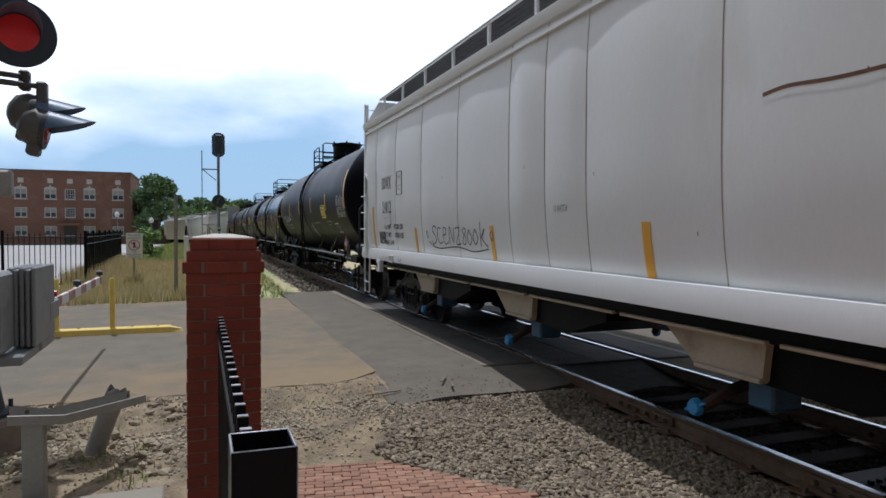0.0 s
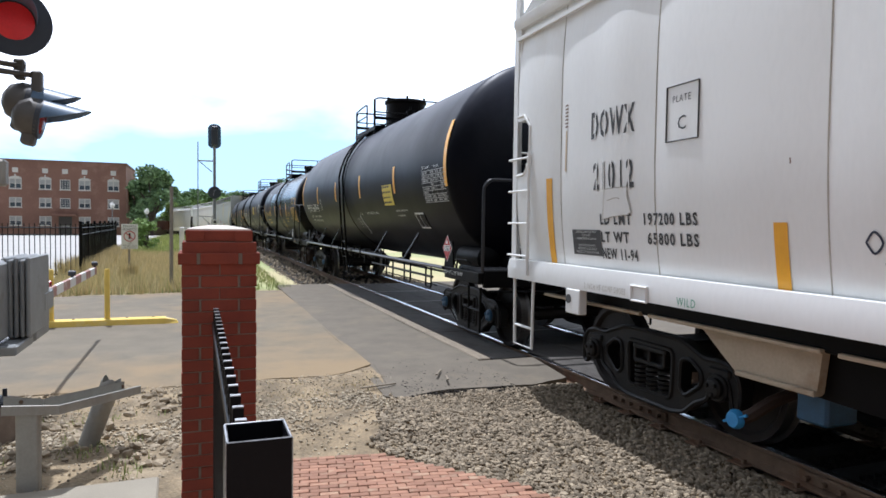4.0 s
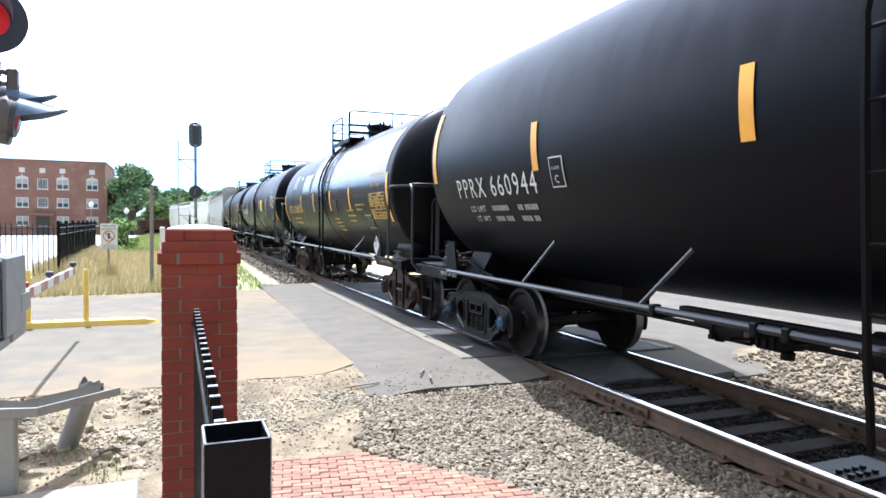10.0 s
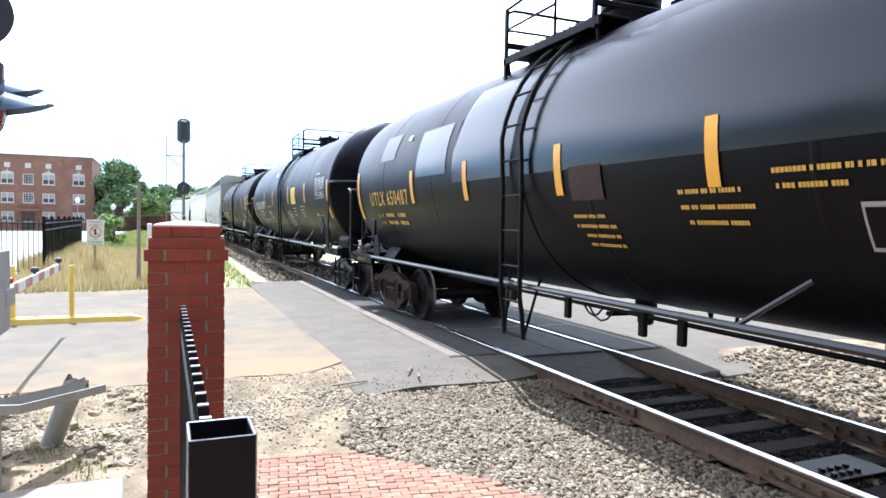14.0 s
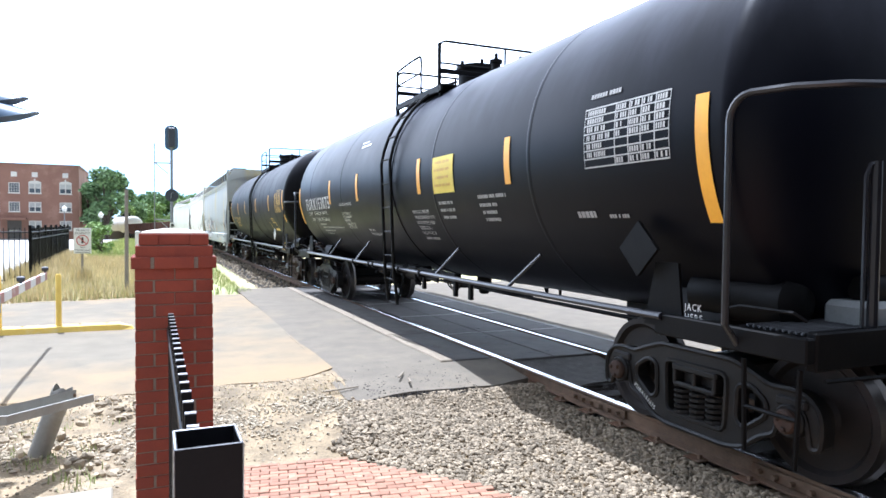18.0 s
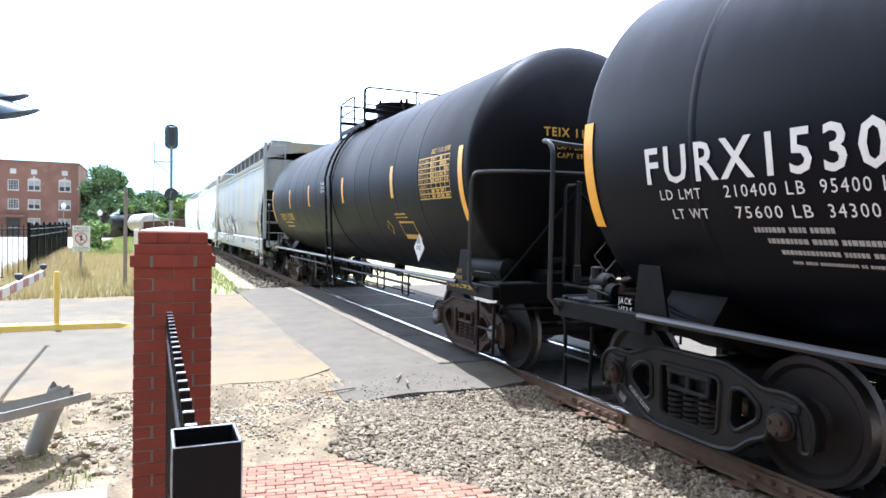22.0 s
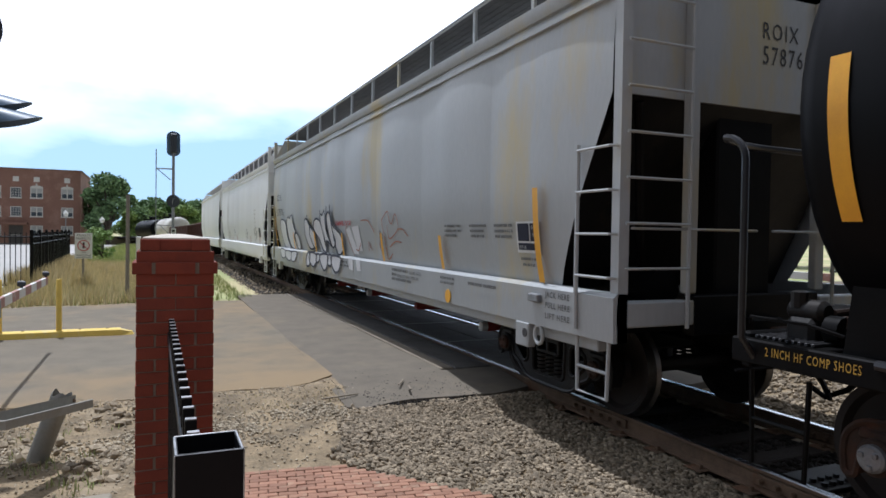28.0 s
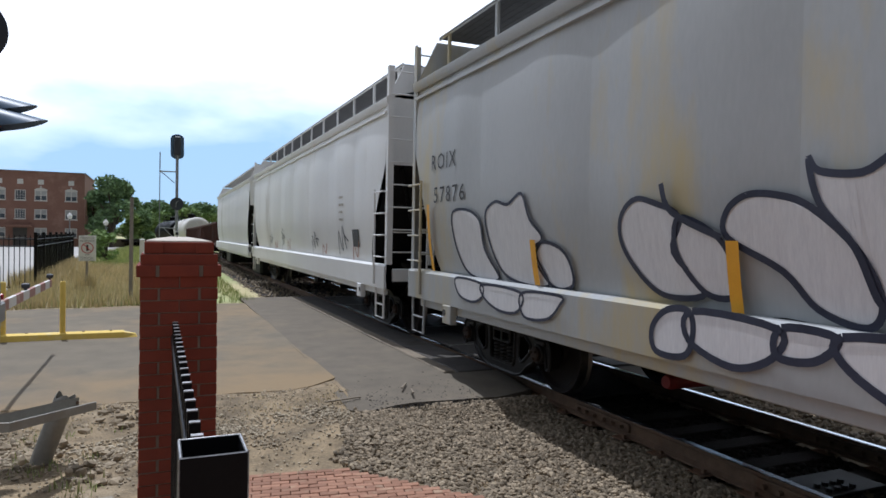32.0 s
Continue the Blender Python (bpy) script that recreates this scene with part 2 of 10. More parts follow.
M = dict(
    asphalt=mat("asphalt", (0.2, 0.173, 0.132), (0.152, 0.132, 0.102), 0.92, 0, 2.2, 110, 0.5, 0.6, stain=(0.222, 0.187, 0.135), stain_scale=0.5, stain_lo=0.54, spec=0.15),
    asphalt_new=mat("asphalt_new", (0.178, 0.154, 0.121), (0.132, 0.115, 0.092), 0.9, 0, 2.6, 120, 0.5, 0.6, stain=(0.2, 0.167, 0.122), stain_scale=1.1, spec=0.15),
    asphalt_edge=mat("asphalt_edge", (0.11, 0.1, 0.09), (0.05, 0.045, 0.04), 0.95, 0, 8, 90, 0.6, 0.8, dist=0.03),
    concrete=mat("concrete", (0.3, 0.266, 0.205), (0.24, 0.212, 0.165), 0.9, 0, 2.0, 90, 0.5, 0.2, stain=(0.22, 0.19, 0.145), stain_scale=1.1),
    lot=mat("lot", (0.44, 0.425, 0.4), (0.34, 0.33, 0.31), 0.9, 0, 0.4, 30, 0.5, 0.1),
    panel=mat("panel", (0.12, 0.11, 0.1), (0.075, 0.069, 0.063), 0.8, 0, 3, 80, 0.5, 0.25, stain=(0.07, 0.058, 0.048), stain_scale=1.4, spec=0.25),
    timber=mat("timber", (0.27, 0.225, 0.165), (0.16, 0.13, 0.095), 0.9, 0, 3, 60, 0.6, 0.5, stretch=(6, 1, 6)),
    tie=mat("tie", (0.031, 0.024, 0.019), (0.016, 0.0125, 0.01), 0.93, 0, 4, 50, 0.6, 0.6, stretch=(1, 8, 8), vary=0.25, spec=0.2),
    rail=mat("rail", (0.2, 0.13, 0.083), (0.105, 0.072, 0.049), 0.85, 0.1, 6, 90, 0.6, 0.4, stain=(0.15, 0.075, 0.04), stain_scale=2.5, spec=0.3),
    rail_top=mat("rail_top", (0.78, 0.78, 0.8), (0.6, 0.6, 0.62), 0.22, 1.0, 8, 200, 0.4, 0.03),
    stone=mat("stone", (0.325, 0.266, 0.185), (0.158, 0.123, 0.083), 0.92, 0, 14, 90, 0.6, 0.5, island=0.5),
    gravel_pale=mat("gravel_pale", (0.45, 0.385, 0.285), (0.29, 0.245, 0.18), 0.92, 0, 14, 90, 0.6, 0.5, island=0.35, spec=0.2),
    stone_buff=mat("stone_buff", (0.36, 0.295, 0.205), (0.24, 0.19, 0.13), 0.92, 0, 14, 90, 0.6, 0.5, island=0.3),
    pipe_grey=mat("pipe_grey", (0.015, 0.015, 0.019), (0.009, 0.009, 0.011), 0.3, 0, 5, 60, 0.5, 0.1),
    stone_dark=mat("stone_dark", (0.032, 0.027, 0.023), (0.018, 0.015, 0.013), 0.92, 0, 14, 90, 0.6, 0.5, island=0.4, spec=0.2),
    bed=mat("bed", (0.05, 0.044, 0.037), (0.03, 0.025, 0.021), 0.95, 0, 9, 60, 0.6, 1.0, dist=0.04, spec=0.2),
    brick=mat("brick", (0.23, 0.045, 0.022), (0.17, 0.032, 0.017), 0.85, 0, 9, 130, 0.6, 0.35, vary=0.07),
    paver=mat("paver", (0.34, 0.185, 0.118), (0.25, 0.125, 0.08), 0.9, 0, 6, 110, 0.6, 0.4, stain=(0.38, 0.28, 0.19), stain_scale=5, vary=0.2),
    paver_joined=mat("paver_joined", (0.34, 0.185, 0.118), (0.25, 0.125, 0.08), 0.9, 0, 6, 110, 0.6, 0.4, stain=(0.38, 0.28, 0.19), stain_scale=5, island=0.2),
    paver_joint=mat("paver_joint", (0.13, 0.08, 0.06), (0.08, 0.05, 0.04), 0.95, 0, 12, 80, 0.5, 0.4),
    mortar=mat("mortar", (0.23, 0.18, 0.14), (0.16, 0.12, 0.09), 0.95, 0, 12, 120, 0.5, 0.5),
    cap=mat("cap", (0.62, 0.57, 0.5), (0.5, 0.45, 0.38), 0.9, 0, 6, 90, 0.5, 0.35),
    black_steel=mat("black_steel", (0.005, 0.005, 0.0065), (0.008, 0.008, 0.0095), 0.35, 0, 10, 120, 0.4, 0.06, spec=0.12),
    edge_pale=mat("edge_pale", (0.55, 0.55, 0.57), (0.2, 0.2, 0.2), 0.4, 0.6, 30, 200, 0.5, 0.05),
    galv=mat("galv", (0.33, 0.32, 0.285), (0.25, 0.24, 0.215), 0.55, 0.25, 5, 60, 0.5, 0.1, stain=(0.27, 0.245, 0.2), stain_scale=3),
    signal_black=mat("signal_black", (0.028, 0.033, 0.044), (0.036, 0.041, 0.052), 0.5, 0, 6, 80, 0.4, 0.05),
    signal_grey=mat("signal_grey", (0.11, 0.1, 0.09), (0.08, 0.074, 0.066), 0.5, 0.2, 5, 60, 0.4, 0.08),
    hood_blue=mat("hood_blue", (0.09, 0.15, 0.23), (0.07, 0.115, 0.18), 0.35, 0, 5, 60, 0.4, 0.05),
    red_lamp=glow("red_lamp", (0.6, 0.02, 0.02), 0.13),
    red_lens=mat("red_lens", (0.4, 0.02, 0.015), rough=0.2),
    white_paint=mat("white_paint", (0.74, 0.73, 0.7), (0.62, 0.61, 0.57), 0.6, 0, 4, 60, 0.5, 0.08),
    yellow_paint=mat("yellow_paint", (0.8, 0.58, 0.12), (0.68, 0.47, 0.09), 0.65, 0, 5, 60, 0.5, 0.1, stain=(0.68, 0.58, 0.33), stain_scale=4),
    faded_red=mat("faded_red", (0.42, 0.24, 0.2), (0.34, 0.17, 0.14), 0.7, 0, 6, 60, 0.5, 0.1, stain=(0.5, 0.44, 0.4), stain_scale=6),
    sign_white=mat("sign_white", (0.72, 0.72, 0.7), (0.62, 0.62, 0.6), 0.5, 0, 5, 60, 0.4, 0.02),
    ink=mat("ink", (0.02, 0.02, 0.02), rough=0.6, bump=0),
    wood_post=mat("wood_post", (0.3, 0.27, 0.23), (0.2, 0.175, 0.145), 0.9, 0, 6, 50, 0.5, 0.4, stretch=(6, 6, 1)),
    building=mat("building", (0.3, 0.165, 0.122), (0.215, 0.115, 0.084), 0.9, 0, 0.25, 5, 0.6, 0.2, stain=(0.34, 0.2, 0.155), stain_scale=0.5),
    building_trim=mat("building_trim", (0.7, 0.68, 0.63), (0.6, 0.58, 0.53), 0.7, 0, 2, 30, 0.5, 0.05),
    glass=mat("glass", (0.1, 0.12, 0.14), (0.05, 0.06, 0.075), 0.08, 0, 0.5, 5, 0.5, 0.0, spec=0.7),
    blind=mat("blind", (0.5, 0.5, 0.48), (0.35, 0.35, 0.34), 0.6, 0, 0.6, 8, 0.5, 0.0),
    roof=mat("roof", (0.12, 0.11, 0.1), rough=0.9),
    leaf=mat("leaf", (0.21, 0.31, 0.15), (0.12, 0.2, 0.09), 0.7, 0, 0.5, 6, 0.7, 0, island=0.35, spec=0.25),
    leaf_light=mat("leaf_light", (0.26, 0.36, 0.13), (0.17, 0.26, 0.09), 0.7, 0, 0.5, 6, 0.7, 0, island=0.3, spec=0.25),
    bark=mat("bark", (0.13, 0.1, 0.08), (0.07, 0.055, 0.045), 0.95, 0, 3, 30, 0.6, 0.6, stretch=(5, 5, 1)),
    grass_dry=mat("grass_dry", (0.66, 0.57, 0.35), (0.54, 0.45, 0.25), 0.9, 0, 0.5, 5, 0.6, 0, island=0.3, spec=0.2),
    grass_green=mat("grass_green", (0.38, 0.42, 0.17), (0.27, 0.32, 0.12), 0.9, 0, 0.5, 5, 0.6, 0, island=0.3, spec=0.2),
    tank_black=mat("tank_black", (0.0011, 0.0014, 0.0038), (0.0018, 0.0022, 0.0052), 0.4, 0, 0.8, 40, 0.5, 0.03, stain=(0.004, 0.004, 0.0048), stain_scale=0.9, stain_lo=0.6, dist=0.004, spec=0.11),
    tank_gloss=mat("tank_gloss", (0.0022, 0.0023, 0.0032), (0.0035, 0.0035, 0.0042), 0.38, 0, 0.8, 40, 0.5, 0.03, dist=0.006, stain=(0.006, 0.0055, 0.0055), stain_scale=0.8, spec=0.11),
    tank_dull=mat("tank_dull", (0.0026, 0.0026, 0.0034), (0.002, 0.002, 0.0027), 0.48, 0, 0.7, 30, 0.6, 0.05, dist=0.006, stain=(0.0055, 0.005, 0.005), stain_scale=0.8, spec=0.11),
    gloss_patch=mat("gloss_patch", (0.0012, 0.0016, 0.003), (0.002, 0.0024, 0.004), 0.2, 0, 1.5, 30, 0.5, 0.012, dist=0.002, spec=0.42),
    worn_patch=mat("worn_patch", (0.008, 0.008, 0.009), (0.006, 0.006, 0.007), 0.3, 0, 1.5, 30, 0.5, 0.03, dist=0.004, spec=0.26),
    gate_red=mat("gate_red", (0.3, 0.03, 0.02), (0.2, 0.025, 0.02), 0.6, 0, 5, 60, 0.5, 0.1),
    beige=mat("beige", (0.5, 0.43, 0.32), (0.38, 0.32, 0.23), 0.7, 0, 2, 40, 0.5, 0.1, stain=(0.26, 0.18, 0.11), stain_scale=1.6),
    tank_white=mat("tank_white", (0.7, 0.69, 0.65), (0.55, 0.53, 0.48), 0.5, 0, 0.8, 30, 0.5, 0.05, stain=(0.4, 0.33, 0.25), stain_scale=0.6),
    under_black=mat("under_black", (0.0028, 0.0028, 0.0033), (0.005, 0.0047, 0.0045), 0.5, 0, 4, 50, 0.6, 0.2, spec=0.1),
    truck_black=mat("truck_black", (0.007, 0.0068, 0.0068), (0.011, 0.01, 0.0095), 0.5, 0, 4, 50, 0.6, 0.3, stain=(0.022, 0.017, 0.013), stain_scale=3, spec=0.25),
    truck_rust=mat("truck_rust", (0.062, 0.037, 0.026), (0.027, 0.018, 0.014), 0.7, 0, 5, 60, 0.6, 0.4, stain=(0.085, 0.033, 0.018), stain_scale=3.4, stain_lo=0.58, spec=0.25),
    wheel=mat("wheel", (0.026, 0.02, 0.018), (0.014, 0.012, 0.011), 0.6, 0.2, 5, 60, 0.6, 0.2, spec=0.3),
    tread=mat("tread", (0.2, 0.19, 0.18), (0.12, 0.11, 0.1), 0.42, 1.0, 9, 90, 0.5, 0.03),
    cap_blue=mat("cap_blue", (0.05, 0.3, 0.62), (0.04, 0.22, 0.48), 0.45, 0, 8, 60, 0.5, 0.1),
    hub_blue=mat("hub_blue", (0.03, 0.1, 0.19), (0.018, 0.06, 0.11), 0.5, 0, 8, 60, 0.5, 0.1),
    plate_steel=mat("plate_steel", (0.04, 0.038, 0.036), (0.022, 0.021, 0.02), 0.62, 0.2, 8, 60, 0.5, 0.1),
    hub_grey=mat("hub_grey", (0.3, 0.31, 0.32), (0.18, 0.18, 0.19), 0.45, 0.4, 8, 60, 0.5, 0.1),
    hopper_white=mat("hopper_white", (0.765, 0.765, 0.745), (0.7, 0.7, 0.68), 0.5, 0, 0.5, 30, 0.5, 0.06, stain=(0.64, 0.62, 0.57), stain_scale=0.8, stain_lo=0.6, dist=0.008, stretch=(1, 1, 0.35)),
    hopper_grey=mat("hopper_grey", (0.42, 0.435, 0.44), (0.35, 0.365, 0.37), 0.5, 0, 0.5, 30, 0.5, 0.06, stain=(0.47, 0.39, 0.2), stain_scale=0.8, stain_lo=0.52, dist=0.008, stretch=(1, 1, 0.3)),
    hopper_pale=mat("hopper_pale", (0.78, 0.78, 0.77), (0.7, 0.7, 0.69), 0.5, 0, 0.5, 30, 0.5, 0.06, stain=(0.52, 0.5, 0.46), stain_scale=0.6, stain_lo=0.6, dist=0.008, stretch=(1, 1, 0.35)),
    seam=mat("seam", (0.52, 0.5, 0.45), (0.36, 0.33, 0.28), 0.7, 0, 3, 40, 0.5, 0.1),
    rust_line=mat("rust_line", (0.2, 0.1, 0.055), (0.12, 0.06, 0.035), 0.85, 0, 9, 60, 0.5, 0.2),
    reflector=mat("reflector", (0.85, 0.43, 0.02), (0.75, 0.36, 0.02), 0.4, 0, 8, 100, 0.4, 0.02),
    decal_white=mat("decal_white", (0.72, 0.72, 0.7), (0.6, 0.6, 0.58), 0.5, 0, 8, 100, 0.5, 0),
    decal_mid=mat("decal_mid", (0.5, 0.5, 0.48), (0.38, 0.38, 0.37), 0.6, 0, 8, 100, 0.5, 0),
    decal_green=mat("decal_green", (0.05, 0.3, 0.16), (0.05, 0.25, 0.14), 0.6, 0, 8, 100, 0.5, 0),
    rust_stain=mat("rust_stain", (0.5, 0.36, 0.22), (0.62, 0.54, 0.42), 0.8, 0, 9, 60, 0.5, 0.05, stretch=(1, 1, 0.2)),
    decal_dim=mat("decal_dim", (0.34, 0.34, 0.33), (0.24, 0.24, 0.23), 0.6, 0, 8, 100, 0.5, 0),
    case_grey=mat("case_grey", (0.27, 0.28, 0.28), (0.2, 0.205, 0.205), 0.55, 0.1, 4, 50, 0.5, 0.1, stain=(0.17, 0.165, 0.155), stain_scale=3),
    tread_bar=mat("tread_bar", (0.1, 0.1, 0.105), (0.05, 0.05, 0.052), 0.4, 0.7, 6, 60, 0.5, 0.2),
    caked=mat("caked", (0.6, 0.57, 0.5), (0.36, 0.33, 0.28), 0.95, 0, 18, 90, 0.6, 0.8, stain=(0.2, 0.13, 0.08), stain_scale=9, stain_lo=0.58),
    grating_dark=mat("grating_dark", (0.12, 0.12, 0.12), (0.07, 0.07, 0.07), 0.7, 0.2, 6, 60, 0.5, 0.1),
    decal_yellow=mat("decal_yellow", (0.62, 0.38, 0.05), (0.5, 0.3, 0.04), 0.5, 0, 8, 100, 0.5, 0),
    decal_black=mat("decal_black", (0.035, 0.035, 0.035), (0.05, 0.05, 0.05), 0.6, 0, 8, 100, 0.5, 0),
    faint_print=mat("faint_print", (0.11, 0.11, 0.11), (0.16, 0.16, 0.155), 0.7, 0, 9, 60, 0.5, 0.02),
    decal_red=mat("decal_red", (0.5, 0.05, 0.05), (0.4, 0.04, 0.04), 0.5, 0, 8, 100, 0.5, 0),
    gondola=mat("gondola", (0.09, 0.03, 0.024), (0.055, 0.022, 0.018), 0.8, 0, 0.7, 30, 0.6, 0.1, stain=(0.13, 0.06, 0.04), stain_scale=0.8),
    spray_white=mat("spray_white", (0.74, 0.74, 0.75), (0.6, 0.6, 0.62), 0.6, 0, 5, 20, 0.8, 0, stretch=(1, 5, 0.8)),
    spray_dark=mat("spray_dark", (0.014, 0.018, 0.04), (0.03, 0.035, 0.065), 0.6, 0, 4, 40, 0.5, 0),
    notice_yellow=mat("notice_yellow", (0.74, 0.58, 0.06), (0.64, 0.5, 0.05), 0.5, 0, 8, 100, 0.4, 0.02),
    navy=mat("navy", (0.012, 0.014, 0.03), (0.02, 0.022, 0.04), 0.6, 0, 4, 40, 0.5, 0, spec=0.2),
    spray_red=mat("spray_red", (0.4, 0.14, 0.08), (0.35, 0.16, 0.1), 0.7, 0, 4, 40, 0.5, 0),
)
M["glass"].node_tree.nodes["Principled BSDF"].inputs["Roughness"].default_value = 0.08


def sandy(m, sand=(0.28, 0.205, 0.12)):
    """Sand blown over the road: along its near edge and in drifts."""
    n, l = m.node_tree.nodes, m.node_tree.links
    b = n["Principled BSDF"]
    src = b.inputs["Base Color"].links[0].from_socket
    tc, sx, no = n.new("ShaderNodeTexCoord"), n.new("ShaderNodeSeparateXYZ"), n.new("ShaderNodeTexNoise")
    no.inputs["Scale"].default_value, no.inputs["Detail"].default_value, no.inputs["Roughness"].default_value = 0.55, 8.0, 0.65
    l.new(tc.outputs["Object"], sx.inputs[0])
    l.new(tc.outputs["Object"], no.inputs["Vector"])
    ry, rx, rf = n.new("ShaderNodeMapRange"), n.new("ShaderNodeMapRange"), n.new("ShaderNodeMapRange")
    for q, a, c, u, v in ((ry, 7.2, 10.2, 0.34, -0.02), (rx, -2.2, 0.6, -0.12, 0.06), (rf, 11.5, 15.5, 0.0, 0.14)):
        q.inputs[1].default_value, q.inputs[2].default_value, q.inputs[3].default_value, q.inputs[4].default_value = a, c, u, v
    l.new(sx.outputs["Y"], ry.inputs[0])
    l.new(sx.outputs["X"], rx.inputs[0])
    l.new(sx.outputs["Y"], rf.inputs[0])
    last = no.outputs["Fac"]
    for q in (ry, rx, rf):
        ad = n.new("ShaderNodeMath")
        l.new(last, ad.inputs[0])
        l.new(q.outputs[0], ad.inputs[1])
        last = ad.outputs[0]
    r = n.new("ShaderNodeMapRange")
    r.inputs[1].default_value, r.inputs[2].default_value, r.inputs[4].default_value = 0.5, 0.82, 0.85
    mx = n.new("ShaderNodeMix")
    mx.data_type = "RGBA"
    mx.inputs["B"].default_value = (*sand, 1)
    l.new(last, r.inputs[0])
    l.new(r.outputs[0], mx.inputs["Factor"])
    l.new(src, mx.inputs["A"])
    l.new(mx.outputs["Result"], b.inputs["Base Color"])


sandy(M["asphalt"])


def paled(m, lo, hi, crown_tone):
    """Dust and sky sheen put in a tank crown's colour, with a broken lower edge."""
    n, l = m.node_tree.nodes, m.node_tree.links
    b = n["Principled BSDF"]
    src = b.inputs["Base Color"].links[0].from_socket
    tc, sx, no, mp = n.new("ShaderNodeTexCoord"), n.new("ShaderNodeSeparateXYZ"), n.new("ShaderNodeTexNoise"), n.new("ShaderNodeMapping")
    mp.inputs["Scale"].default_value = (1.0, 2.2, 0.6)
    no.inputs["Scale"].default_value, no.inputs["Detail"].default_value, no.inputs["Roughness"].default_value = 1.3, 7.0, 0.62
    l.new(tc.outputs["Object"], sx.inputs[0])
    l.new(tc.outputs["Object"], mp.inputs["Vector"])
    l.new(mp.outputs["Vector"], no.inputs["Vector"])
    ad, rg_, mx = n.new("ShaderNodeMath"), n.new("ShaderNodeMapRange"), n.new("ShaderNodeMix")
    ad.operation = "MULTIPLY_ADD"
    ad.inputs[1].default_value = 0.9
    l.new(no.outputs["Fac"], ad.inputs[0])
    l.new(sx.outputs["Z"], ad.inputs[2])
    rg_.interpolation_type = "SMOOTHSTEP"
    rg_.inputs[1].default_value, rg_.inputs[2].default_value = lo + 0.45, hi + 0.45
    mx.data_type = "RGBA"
    mx.inputs["B"].default_value = (*crown_tone, 1)
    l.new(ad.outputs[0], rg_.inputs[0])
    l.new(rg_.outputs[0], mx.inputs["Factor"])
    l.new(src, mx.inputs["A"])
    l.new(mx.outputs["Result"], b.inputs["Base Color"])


# the crowns' pale tone holds painted sky sheen as well as dust
paled(M["tank_black"], 2.8, 4.35, (0.053, 0.057, 0.077))
paled(M["tank_gloss"], 2.7, 4.1, (0.032, 0.0313, 0.038))
paled(M["tank_dull"], 2.75, 4.35, (0.034, 0.0345, 0.046))


